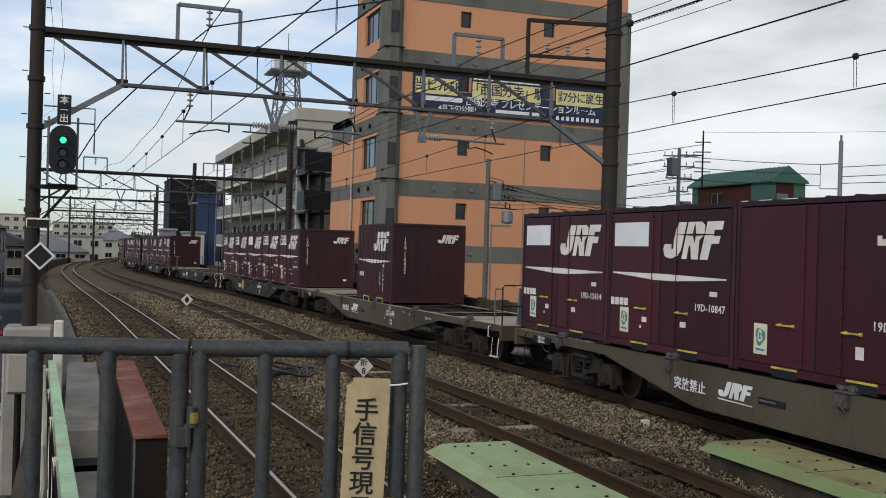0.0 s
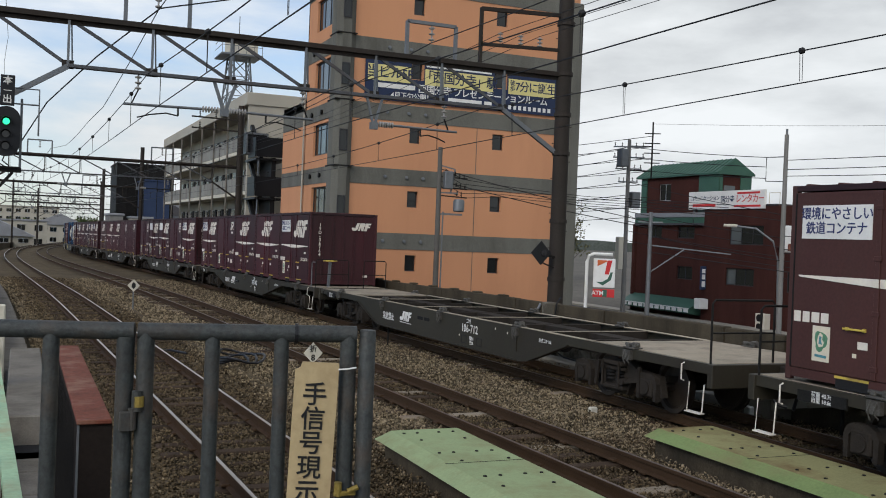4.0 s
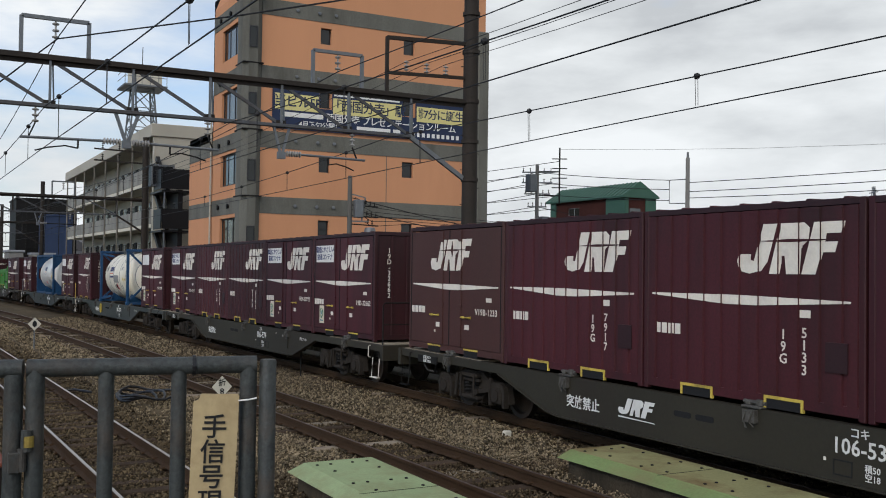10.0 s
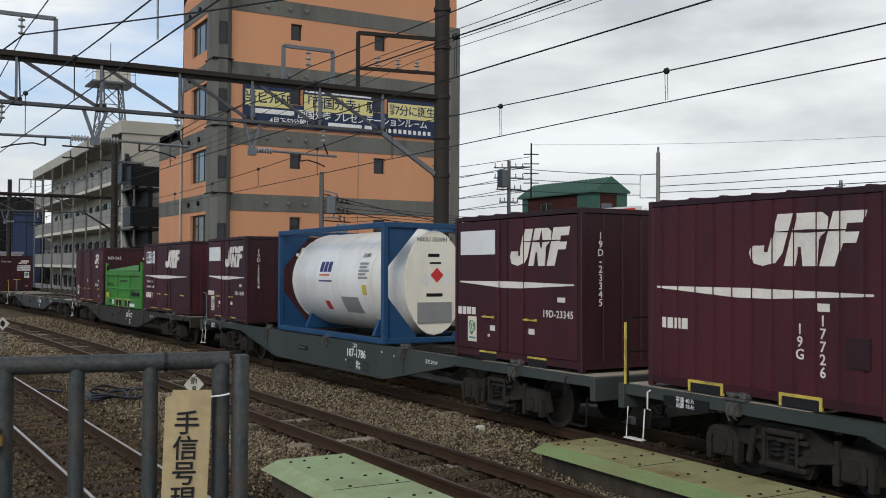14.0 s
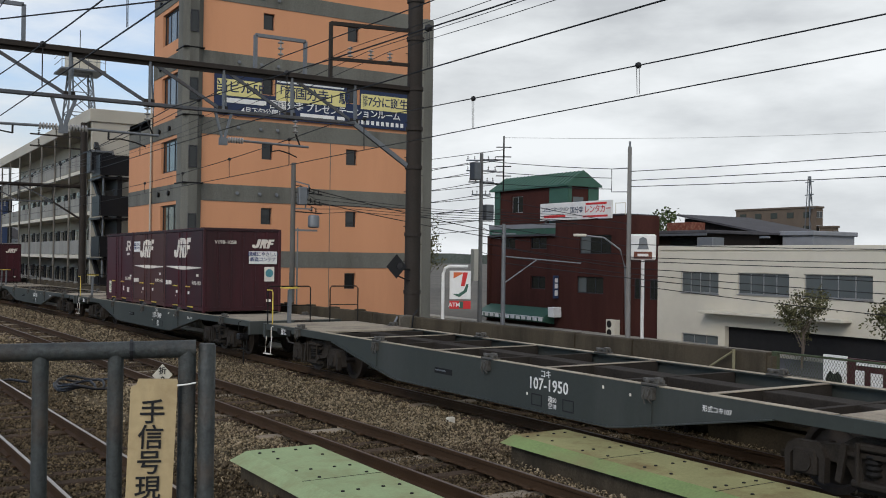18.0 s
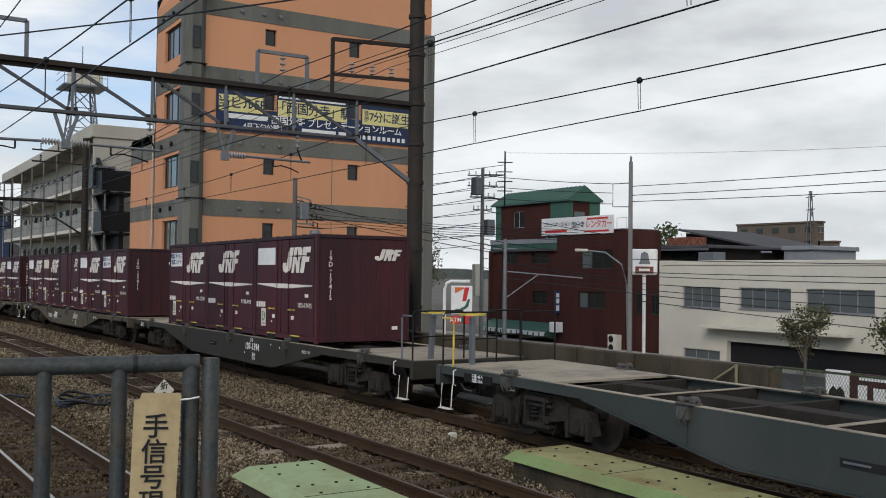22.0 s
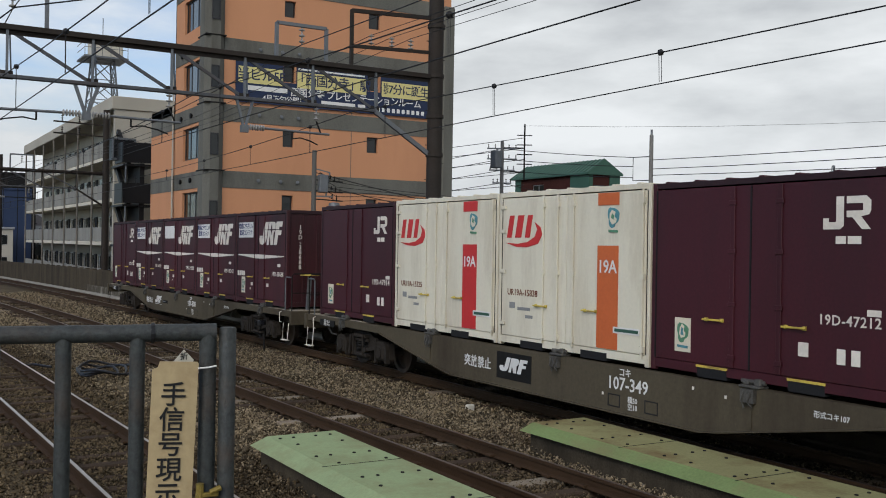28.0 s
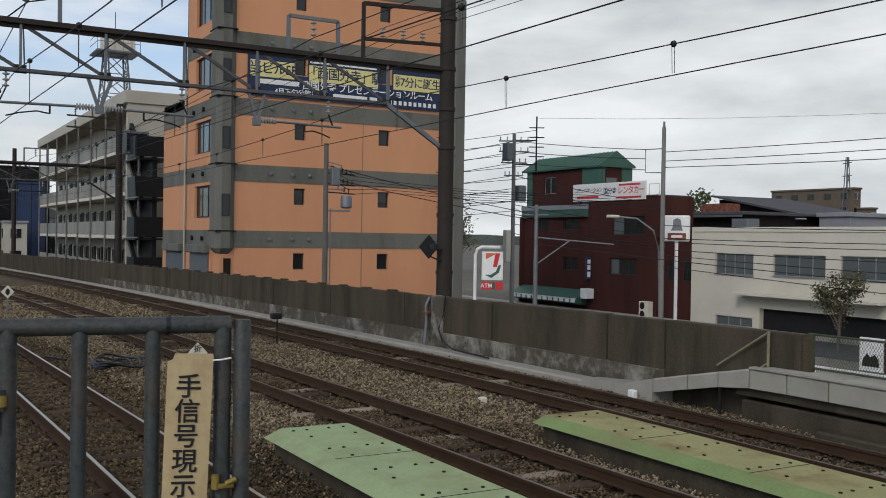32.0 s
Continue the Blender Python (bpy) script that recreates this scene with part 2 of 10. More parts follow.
M["cream_mark"] = mat("cream_marking", (0.60, 0.54, 0.42), 0.6, vary=0.1, scale=3, fine=30, bump=0)
M["blue_text"] = mat("blue_lettering", (0.03, 0.04, 0.12), 0.6, vary=0.1, bump=0)
M["eco"] = mat("green_sticker", (0.085, 0.21, 0.125), 0.5, vary=0.3, scale=14, fine=60, bump=0)
M["eco_b"] = mat("blue_sticker", (0.075, 0.22, 0.25), 0.5, vary=0.3, scale=14, fine=60, bump=0)
M["yellow"] = mat("yellow_paint", (0.52, 0.39, 0.07), 0.6, vary=0.25, scale=4, fine=40, bump=0.05, dirt=(0.14, 0.09, 0.04), dirt_amt=0.75)
M["wagon"] = mat("wagon_grey_green", (0.030, 0.026, 0.0175), 0.6, vary=0.2, scale=0.7, fine=20, bump=0.06, rnd=0.3, dirt=(0.024, 0.018, 0.013), dirt_amt=0.7, streak=True)
M["wagon_g"] = mat("wagon_fresh_grey", (0.036, 0.041, 0.037), 0.5, vary=0.12, scale=0.7, fine=20, bump=0.04, dirt=(0.08, 0.08, 0.075), dirt_amt=0.35, streak=True)
M["wagon_b"] = mat("wagon_tan_grey", (0.080, 0.066, 0.044), 0.65, vary=0.2, scale=0.7, fine=20, bump=0.06, dirt=(0.032, 0.023, 0.016), dirt_amt=0.7, streak=True)
M["clamp"] = mat("worn_clamp_steel", (0.085, 0.080, 0.070), 0.6, 0.3, vary=0.4, scale=8, fine=40, bump=0.1, dirt=(0.03, 0.02, 0.015), dirt_amt=0.7)
M["deck"] = mat("wagon_deck", (0.31, 0.265, 0.20), 0.8, vary=0.25, scale=1.5, fine=40, bump=0.2, rnd=0.5, dirt=(0.11, 0.085, 0.07), dirt_amt=0.7)
M["bogie"] = mat("bogie_grime", (0.027, 0.0225, 0.0185), 0.85, 0.0, vary=0.4, scale=4, fine=40, bump=0.2)
M["wheel"] = mat("wheel_steel", (0.052, 0.041, 0.034), 0.6, 0.5, vary=0.2, scale=4, fine=40, bump=0.1)
M["tank"] = mat("tank_white", (0.70, 0.655, 0.545), 0.40, vary=0.06, scale=0.8, fine=20, bump=0.03, dirt=(0.40, 0.33, 0.21), dirt_amt=0.55, streak=True)
M["tank_blue"] = mat("blue_tank_frame", (0.011, 0.050, 0.118), 0.5, vary=0.2, scale=2, fine=30, bump=0.04, dirt=(0.04, 0.06, 0.10), dirt_amt=0.4)
M["tank_2"] = mat("tank_gloss_white", (0.66, 0.65, 0.61), 0.25, vary=0.06, scale=0.8, fine=20, bump=0.03, dirt=(0.38, 0.33, 0.24), dirt_amt=0.45, streak=True)
M["tank_grey"] = mat("grey_panel", (0.22, 0.22, 0.215), 0.6, vary=0.15, scale=3, fine=30, bump=0)
M["dowa"] = mat("bright_green_paint", (0.042, 0.185, 0.027), 0.45, vary=0.10, scale=1, fine=25, bump=0.04, dirt=(0.05, 0.115, 0.03), dirt_amt=0.55, streak=True)
M["jot"] = mat("cream_container_paint", (0.64, 0.595, 0.475), 0.5, vary=0.06, scale=0.8, fine=25, bump=0.03, dirt=(0.27, 0.19, 0.11), dirt_amt=0.55, streak=True)
M["jot_o"] = mat("orange_red_band", (0.50, 0.115, 0.035), 0.5, vary=0.1, scale=2, fine=25, bump=0)
M["red"] = mat("red_marking", (0.48, 0.03, 0.03), 0.5, vary=0.1, bump=0)
M["black"] = mat("black_marking", (0.010, 0.010, 0.0105), 0.6, vary=0.2, bump=0)
M["sign_y"] = mat("aged_cream_board", (0.37, 0.285, 0.155), 0.6, vary=0.15, scale=4, fine=30, bump=0.05, dirt=(0.19, 0.115, 0.055), dirt_amt=0.65)
M["rust"] = mat("red_oxide_paint", (0.135, 0.043, 0.027), 0.7, vary=0.4, scale=5, fine=40, bump=0.15, dirt=(0.27, 0.17, 0.12), dirt_amt=0.7)
M["rust_d"] = mat("dark_brown_steel", (0.016, 0.012, 0.010), 0.75, vary=0.3, scale=4, fine=40, bump=0.1)
M["mint"] = mat("mint_green_paint", (0.29, 0.44, 0.27), 0.6, vary=0.25, scale=5, fine=30, bump=0.1, dirt=(0.30, 0.19, 0.10), dirt_amt=0.55)
M["navy"] = mat("navy_banner", (0.016, 0.026, 0.062), 0.6, vary=0.12, scale=0.8, fine=10, bump=0.03)
M["banner_y"] = mat("yellow_banner_panel", (0.60, 0.53, 0.22), 0.6, vary=0.06, scale=0.8, fine=10, bump=0)
M["tower_blue"] = mat("navy_cladding", (0.020, 0.034, 0.075), 0.6, vary=0.15, scale=0.3, fine=6, bump=0.05)
M["leaf"] = mat("leaf", (0.055, 0.075, 0.03), 0.7, vary=0.5, scale=2, fine=20, bump=0, rnd=0.8, island=True)
M["leaf_brown"] = mat("dry_leaf", (0.085, 0.082, 0.040), 0.8, vary=0.5, scale=2, fine=20, bump=0, rnd=0.8, island=True)
M["bark"] = mat("bark", (0.10, 0.08, 0.065), 0.9, vary=0.3, scale=6, fine=40, bump=0.4)
M["hill"] = mat("far_woods", (0.075, 0.085, 0.075), 0.95, vary=0.4, scale=0.05, fine=0.5, bump=0.3)
M["signal_green"] = glow("signal_green_lens", (0.03, 0.80, 0.33), 1.9)
M["teal"] = mat("blue_train_paint", (0.06, 0.27, 0.36), 0.5, vary=0.1, bump=0)
M["olive"] = mat("tarnished_yellow_brass", (0.20, 0.145, 0.032), 0.6, 0.2, vary=0.4, scale=20, fine=80, bump=0.05, dirt=(0.06, 0.045, 0.02), dirt_amt=0.6)
M["pipe_y"] = mat("lichened_pipe", (0.20, 0.18, 0.11), 0.8, vary=0.3, scale=8, fine=60, bump=0.1)
M["mint_d"] = mat("mossy_green_paint", (0.05, 0.062, 0.036), 0.75, vary=0.35, scale=8, fine=60, bump=0.1, dirt=(0.05, 0.04, 0.025), dirt_amt=0.6)
M["tan"] = mat("brown_tile_cladding", (0.105, 0.080, 0.060), 0.85, vary=0.2, scale=0.5, fine=6, bump=0.05)
M["pole_c2"] = mat("balustrade_concrete", (0.24, 0.235, 0.21), 0.9, vary=0.2, scale=0.6, fine=20, bump=0.2, dirt=(0.12, 0.11, 0.095), dirt_amt=0.6, streak=True)
M["truss"] = mat("grey_truss_steel", (0.075, 0.078, 0.083), 0.6, 0.2, vary=0.3, scale=2, fine=40, bump=0.1, dirt=(0.06, 0.038, 0.026), dirt_amt=0.5)
M["plastic"] = mat("black_plastic", (0.010, 0.010, 0.011), 0.45, vary=0.2, bump=0.02)


def glass_mat(name, tint, rough=0.06):
    m = bpy.data.materials.new(name)
    m.use_nodes = True
    b = m.node_tree.nodes["Principled BSDF"]
    b.inputs["Base Color"].default_value = (*tint, 1)
    b.inputs["Roughness"].default_value = rough
    b.inputs["Specular IOR Level"].default_value = 0.5
    return m


M["pane"] = glass_mat("window_glass", (0.008, 0.010, 0.010))
M["pane_pale"] = glass_mat("window_glass_blind", (0.085, 0.097, 0.098), 0.12)
M["lens_dark"] = glass_mat("dark_lens", (0.012, 0.012, 0.014))


# ---- mesh building ----
class Mesh:
    """Vertices and faces of one part, gathered piece by piece."""

    def __init__(self):
        self.v, self.f = [], []

    def add(self, verts, faces):
        n = len(self.v)
        self.v += [tuple(p) for p in verts]
        self.f += [tuple(i + n for i in face) for face in faces]
        return self

    def box(self, x0, x1, y0, y1, z0, z1, m=None):
        p = [Vector((x, y, z)) for z in (z0, z1) for y in (y0, y1) for x in (x0, x1)]
        if m:
            p = [m @ q for q in p]
        return self.add(p, [(0, 2, 3, 1), (4, 5, 7, 6), (0, 1, 5, 4), (2, 6, 7, 3), (0, 4, 6, 2), (1, 3, 7, 5)])

    def cbox(self, x0, x1, y0, y1, z0, z1, c=0.01, m=None):
        """A box with all edges cut at c."""
        out = []
        for z, zi in ((z0, 1), (z1, -1)):
            for y, yi in ((y0, 1), (y1, -1)):
                for x, xi in ((x0, 1), (x1, -1)):
                    out += [(x + xi * c, y + yi * c, z), (x + xi * c, y, z + zi * c), (x, y + yi * c, z + zi * c)]
        if m:
            out = [m @ Vector(q) for q in out]
        fs = [(0, 6, 9, 3), (12, 15, 21, 18), (1, 4, 16, 13), (7, 19, 22, 10), (2, 14, 20, 8), (5, 11, 23, 17)]
        fs += [(0, 3, 4, 1), (9, 6, 7, 10), (6, 0, 2, 8), (3, 9, 11, 5)]
        fs += [(15, 12, 13, 16), (18, 21, 22, 19), (12, 18, 20, 14), (21, 15, 17, 23)]
        fs += [(2, 1, 13, 14), (4, 5, 17, 16), (7, 8, 20, 19), (11, 10, 22, 23)]
        fs += [(0, 1, 2), (3, 5, 4), (6, 8, 7), (9, 10, 11), (12, 14, 13), (15, 16, 17), (18, 19, 20), (21, 23, 22)]
        return self.add(out, fs)

    def rod(self, a, b, r, seg=8, r2=None, caps=True):
        a, b = Vector(a), Vector(b)
        d = (b - a).normalized()
        u = d.cross(Vector((0, 0, 1)) if abs(d.z) < 0.9 else Vector((1, 0, 0))).normalized()
        w = d.cross(u)
        r2 = r if r2 is None else r2
        ring = [u * math.cos(k * math.tau / seg) + w * math.sin(k * math.tau / seg) for k in range(seg)]
        p = [a + q * r for q in ring] + [b + q * r2 for q in ring]
        f = [(k, (k + 1) % seg, seg + (k + 1) % seg, seg + k) for k in range(seg)]
        if caps:
            f += [tuple(range(seg - 1, -1, -1)), tuple(range(seg, 2 * seg))]
        return self.add(p, f)

    def tube(self, pts, r, seg=8):
        """A round bar along points, with mitred bends."""
        pts = [Vector(p) for p in pts]
        rings = []
        up = Vector((0, 0, 1))
        for i, p in enumerate(pts):
            d = (pts[min(i + 1, len(pts) - 1)] - pts[max(i - 1, 0)]).normalized()
            u = d.cross(up if abs(d.z) < 0.95 else Vector((0, 1, 0))).normalized()
            w = d.cross(u)
            rings.append([p + (u * math.cos(k * math.tau / seg) + w * math.sin(k * math.tau / seg)) * r for k in range(seg)])
        f = []
        for i in range(len(rings) - 1):
            f += [(i * seg + k, i * seg + (k + 1) % seg, (i + 1) * seg + (k + 1) % seg, (i + 1) * seg + k) for k in range(seg)]
        n = (len(rings) - 1) * seg
        f += [tuple(range(seg - 1, -1, -1)), tuple(range(n, n + seg))]
        return self.add([q for g in rings for q in g], f)

    def bar(self, a, b, w, h):
        """A square bar from a to b, w wide and h high."""
        a, b = Vector(a), Vector(b)
        d = (b - a).normalized()
        u = d.cross(Vector((0, 0, 1)) if abs(d.z) < 0.95 else Vector((0, 1, 0))).normalized() * (w / 2)
        v = u.cross(d).normalized() * (h / 2)
        p = [q + su * u + sv * v for q in (a, b) for su, sv in ((-1, -1), (1, -1), (1, 1), (-1, 1))]
        return self.add(p, [(3, 2, 1, 0), (4, 5, 6, 7), (0, 1, 5, 4), (1, 2, 6, 5), (2, 3, 7, 6), (3, 0, 4, 7)])

    def prism(self, poly, place, depth):
        """A flat outline of (a, b) pairs, put in space by place(a, b, d), from d = 0 to depth."""
        n = len(poly)
        p = [place(a, b, 0) for a, b in poly] + [place(a, b, depth) for a, b in poly]
        f = [tuple(range(n - 1, -1, -1)), tuple(range(n, 2 * n))]
        f += [(k, (k + 1) % n, n + (k + 1) % n, n + k) for k in range(n)]
        return self.add(p, f)

    def lathe(self, prof, origin, axis, seg=20, close=True):
        """A round body: (radius, distance along axis) pairs."""
        o, d = Vector(origin), Vector(axis).normalized()
        u = d.cross(Vector((0, 0, 1)) if abs(d.z) < 0.9 else Vector((1, 0, 0))).normalized()
        w = d.cross(u)
        p, f = [], []
        for r, h in prof:
            p += [o + d * h + (u * math.cos(k * math.tau / seg) + w * math.sin(k * math.tau / seg)) * max(r, 1e-4) for k in range(seg)]
        for i in range(len(prof) - 1):
            f += [(i * seg + k, i * seg + (k + 1) % seg, (i + 1) * seg + (k + 1) % seg, (i + 1) * seg + k) for k in range(seg)]
        if close:
            n = (len(prof) - 1) * seg
            f += [tuple(range(seg - 1, -1, -1)), tuple(range(n, n + seg))]
        return self.add(p, f)

    def data(self, name, material, smooth=False):
        me = bpy.data.meshes.new(name)
        me.from_pydata(self.v, [], self.f)
        bm = bmesh.new()
        bm.from_mesh(me)
        bmesh.ops.recalc_face_normals(bm, faces=bm.faces)
        bm.to_mesh(me)
        bm.free()
        me.materials.append(material)
        if smooth:
            me.shade_smooth()
            me.set_sharp_from_angle(angle=radians(35))
        return me


def part(name, shape, material, parent, label="", smooth=False, m=None):
    """One mesh object under a thing or under a part."""
    me = shape if isinstance(shape, bpy.types.Mesh) else shape.data(name, material, smooth)
    ob = new(name, me)
    ob.parent = parent
    if m is not None:
        ob.matrix_local = m
    if label:
        ob["label"] = label
    return ob


def thing(name, label, category, group="", kind="", m=None):
    ob = new(name)
    ob.empty_display_size = 0.2
    if m is not None:
        ob.matrix_world = m
    return tagged(ob, label, category, group, kind)


def solid(name, shape, material, label, category, kind="", group="", smooth=False):
    return tagged(new(name, shape.data(name, material, smooth)), label, category, group, kind)


MESHES = {}


def kept(key, make, material, smooth=False):
    """A mesh that is built once and shared."""
    if key not in MESHES:
        MESHES[key] = make().data(key[0] if isinstance(key, tuple) else key, material, smooth)
    return MESHES[key]


LETTERS = {}


def letters(text, size, material, thick=0.003, space=1.0, line=1.0, align="CENTER", bold=None):
    """A mesh of letters in the plane x (right), z (up), facing -y, centred on the origin."""
    key = (text, size, material.name, space, align)
    if key in LETTERS:
        return LETTERS[key]
    c = bpy.data.curves.new("letters", "FONT")
    c.body, c.size, c.extrude, c.resolution_u = text, size, thick, 2
    c.offset = size * 0.012 if bold is None else bold
    c.align_x, c.align_y, c.space_character, c.space_line = align, "CENTER", space, line
    ob = bpy.data.objects.new("letters", c)
    me = bpy.data.meshes.new_from_object(ob)
    bpy.data.objects.remove(ob)
    me.transform(Euler((radians(90), 0, 0)).to_matrix().to_4x4())
    me.materials.clear()
    me.materials.append(material)
    LETTERS[key] = me
    return me


def curve_through(knots):
    """A natural cubic spline through (a, b) pairs."""
    x, y = np.array(knots, float).T
    n, h = len(x), np.diff(x)
    a, b = np.eye(n), np.zeros(n)
    for i in range(1, n - 1):
        a[i, i - 1 : i + 2] = h[i - 1], 2 * (h[i - 1] + h[i]), h[i]
        b[i] = 6 * ((y[i + 1] - y[i]) / h[i] - (y[i] - y[i - 1]) / h[i - 1])
    k = np.linalg.solve(a, b)

    def at(q):
        i = int(np.clip(np.searchsorted(x, q) - 1, 0, n - 2))
        s, t = (x[i + 1] - q) / h[i], (q - x[i]) / h[i]
        return float(s * y[i] + t * y[i + 1] + ((s**3 - s) * k[i] + (t**3 - t) * k[i + 1]) * h[i] ** 2 / 6)

    return at


# ---- the lie of the land: x across the tracks, y along them, z above the rails ----
GRADE = 0.0065


def fall(y):
    """The height of the rails along the line, which drops gently in the distance."""
    return -GRADE * max(0.0, y - 12) if y < 200 else -GRADE * 188


LINE_LEFT = curve_through([(-90, 3.6), (-40, 3.6), (0, 3.05), (10, 2.8), (20, 2.5), (30, 2.2), (44, 1.7), (58, 1.0), (76, 0.15), (100, -0.7), (120, -0.8), (150, 0.2), (190, 4.0), (240, 12.0), (320, 30)])
LINE_MID = curve_through([(-90, 7.4), (-40, 7.4), (0, 6.92), (10, 6.72), (20, 6.5), (30, 6.3), (40, 6.0), (50, 5.55), (60, 4.95), (72, 4.15), (100, 2.75), (122, 2.4), (150, 3.4), (190, 7.4), (240, 15.5), (320, 33.5)])
LINE_TRAIN = curve_through([(-90, 10.6), (-40, 10.7), (0, 10.5), (10, 10.44), (20, 10.43), (30, 10.32), (40, 10.11), (52, 9.75), (66, 9.2), (85, 8.15), (110, 6.9), (130, 6.5), (150, 7.0), (190, 10.9), (240, 19.0), (320, 37)])


def along(line, step=1.0, y0=-60.0, y1=240.0, off=0.0):
    """Points of a line moved off to the right by off, with the unit way along it."""
    out = []
    y = y0
    while y <= y1:
        d = Vector((line(y + 0.5) - line(y - 0.5), 1.0, 0)).normalized()
        out.append((Vector((line(y), y, fall(y))) + Vector((d.y, -d.x, 0)) * off, d))
        y += step
    return out


def sweep(line, profile, step=1.5, y0=-60.0, y1=240.0, closed=True):
    """A bar of the given (across, up) outline along a line."""
    g = Mesh()
    pts = along(line, step, y0, y1)
    n = len(profile)
    for p, d in pts:
        r = Vector((d.y, -d.x, 0))
        g.v += [tuple(p + r * a + Vector((0, 0, b))) for a, b in profile]
    m = n if closed else n - 1
    for i in range(len(pts) - 1):
        g.f += [(i * n + k, i * n + (k + 1) % n, (i + 1) * n + (k + 1) % n, (i + 1) * n + k) for k in range(m)]
    if closed:
        e = (len(pts) - 1) * n
        g.f += [tuple(range(n)), tuple(range(e + n - 1, e - 1, -1))]
    return g

# ---- ground and tracks ----
g = Mesh()
g.add([(-1500, -600, -2.7), (1500, -600, -2.7), (1500, 2200, -2.7), (-1500, 2200, -2.7)], [(0, 1, 2, 3)])
solid("ground", g, M["earth"], "flat town ground reaching the horizon", "ground", "structure")


def bed_profile(y):
    l, t = LINE_LEFT(y), LINE_TRAIN(y)
    return [(l - 2.6, -0.75), (l - 1.75, -0.22), (l + 1.9, -0.22), (l + 2.3, -0.30), (t - 2.0, -0.30), (t - 1.6, -0.22), (t + 1.6, -0.22), (t + 2.3, -0.32), (t + 2.35, -2.8), (l - 2.65, -2.8)]


g = Mesh()
rows_y = [y * 3.0 for y in range(-20, 81)]
for y in rows_y:
    g.v += [(x, y, fall(y) + z) for x, z in bed_profile(y)]
n = 10
for i in range(len(rows_y) - 1):
    g.f += [(i * n + k, i * n + (k + 1) % n, (i + 1) * n + (k + 1) % n, (i + 1) * n + k) for k in range(n)]
solid("ballast_bed", g, M["ballast"], "brown-grey crushed stone ballast under the tracks", "ballast", "structure")

RAIL = [(-0.032, 0.0), (-0.032, -0.035), (-0.009, -0.045), (-0.009, -0.125), (-0.062, -0.145), (-0.062, -0.153), (0.062, -0.153), (0.062, -0.145), (0.009, -0.125), (0.009, -0.045), (0.032, -0.035), (0.032, 0.0)]
for line, name, top in ((LINE_LEFT, "near", "rail_top"), (LINE_MID, "middle", "rail_dull"), (LINE_TRAIN, "far", "rail_dull")):
    track = thing("railway_track", f"{name} railway track with rusty steel rails on sleepers", "railway track", "tracks", "structure")
    for side in (-0.5655, 0.5655):
        rail = part("rail", sweep(line, [(a + side, b) for a, b in RAIL]), M["rail"], track)
        part("rail_head", sweep(line, [(side - 0.020, 0.0), (side + 0.020, 0.0), (side + 0.020, 0.004), (side - 0.020, 0.004)]), M[top], rail, "worn running surface of the rail")


# ---- boundary wall of the line, in cast panels ----
WALL = curve_through([(-60, 12.6), (0, 12.45), (12, 12.42), (22, 12.3), (35, 12.1), (50, 11.55), (66, 10.95), (90, 9.75), (115, 8.75), (135, 8.6), (160, 9.8), (200, 14), (240, 21)])
wall = thing("boundary_wall", "stained dark concrete panel wall along the far track", "wall", kind="structure")
y, n = 10.37, 0
while y < 170:
    step = (3.03, 1.62, 4.1, 4.3)[n] if n < 4 else 4.9 if y < 60 else 12.0
    part("wall_panel", sweep(WALL, [(0, -2.8), (0.2, -2.8), (0.2, 1.2 - 0.012 * (n % 2)), (0.19, 1.215 - 0.012 * (n % 2)), (0.01, 1.215 - 0.012 * (n % 2)), (0, 1.2 - 0.012 * (n % 2))], step - 0.06, y + 0.03, y + step - 0.02), M["wall_conc"], wall)
    if y > 21:
        q = y
        while q < y + step and q < 75:
            part("cap_block", Mesh().cbox(WALL(q + 0.9) - 0.01, WALL(q + 0.9) + 0.21, q + 0.75, q + 1.05, fall(q) + 1.205, fall(q) + 1.255, 0.012), M["wall_conc"], wall)
            q += 1.63
    y, n = y + step, n + 1
part("joint_backing", sweep(WALL, [(0.04, -2.8), (0.16, -2.8), (0.16, 1.17), (0.04, 1.17)], 3.0, 10.3, 168), M["wall_conc"], wall)
part("joint_pier", Mesh().cbox(WALL(21.7) - 0.03, WALL(21.7) + 0.22, 21.35, 21.95, -0.5, 1.16, 0.03), M["kerb_w"], wall, "paler concrete pier at the joint")
conduit = thing("wall_conduit", "black cable and grey pipe hanging over the wall joint", "conduit")
part("cable", Mesh().tube([(12.36, 21.15, 1.32), (12.22, 21.1, 1.18), (12.20, 21.15, 0.75), (12.14, 21.3, 0.35), (12.05, 20.9, 0.06), (11.95, 20.2, -0.04), (11.93, 18.6, -0.06)], 0.022, 6), M["plastic"], conduit)
part("pipe", Mesh().tube([(12.30, 22.05, 1.10), (12.16, 22.0, 0.90), (12.12, 21.9, 0.45), (12.02, 21.8, -0.08)], 0.035, 8), M["steel_g"], conduit)
part("clip", Mesh().cbox(12.10, 12.24, 21.86, 22.06, 0.70, 0.76, 0.01), M["rust"], conduit)
base = thing("wall_footing", "pale concrete strip along the foot of the wall", "footing", kind="structure")
part("strip", sweep(WALL, [(-0.42, -0.4), (-0.02, -0.4), (-0.02, -0.10), (-0.06, -0.06), (-0.38, -0.08), (-0.42, -0.12)], 2.0, 15.2, 120), M["kerb"], base)
part("lower_course", sweep(WALL, [(-0.02, -0.3), (0.02, -0.3), (0.02, 0.32), (-0.02, 0.30)], 1.6, 13.4, 60), M["kerb_w"], base, "paler lower course of the wall")
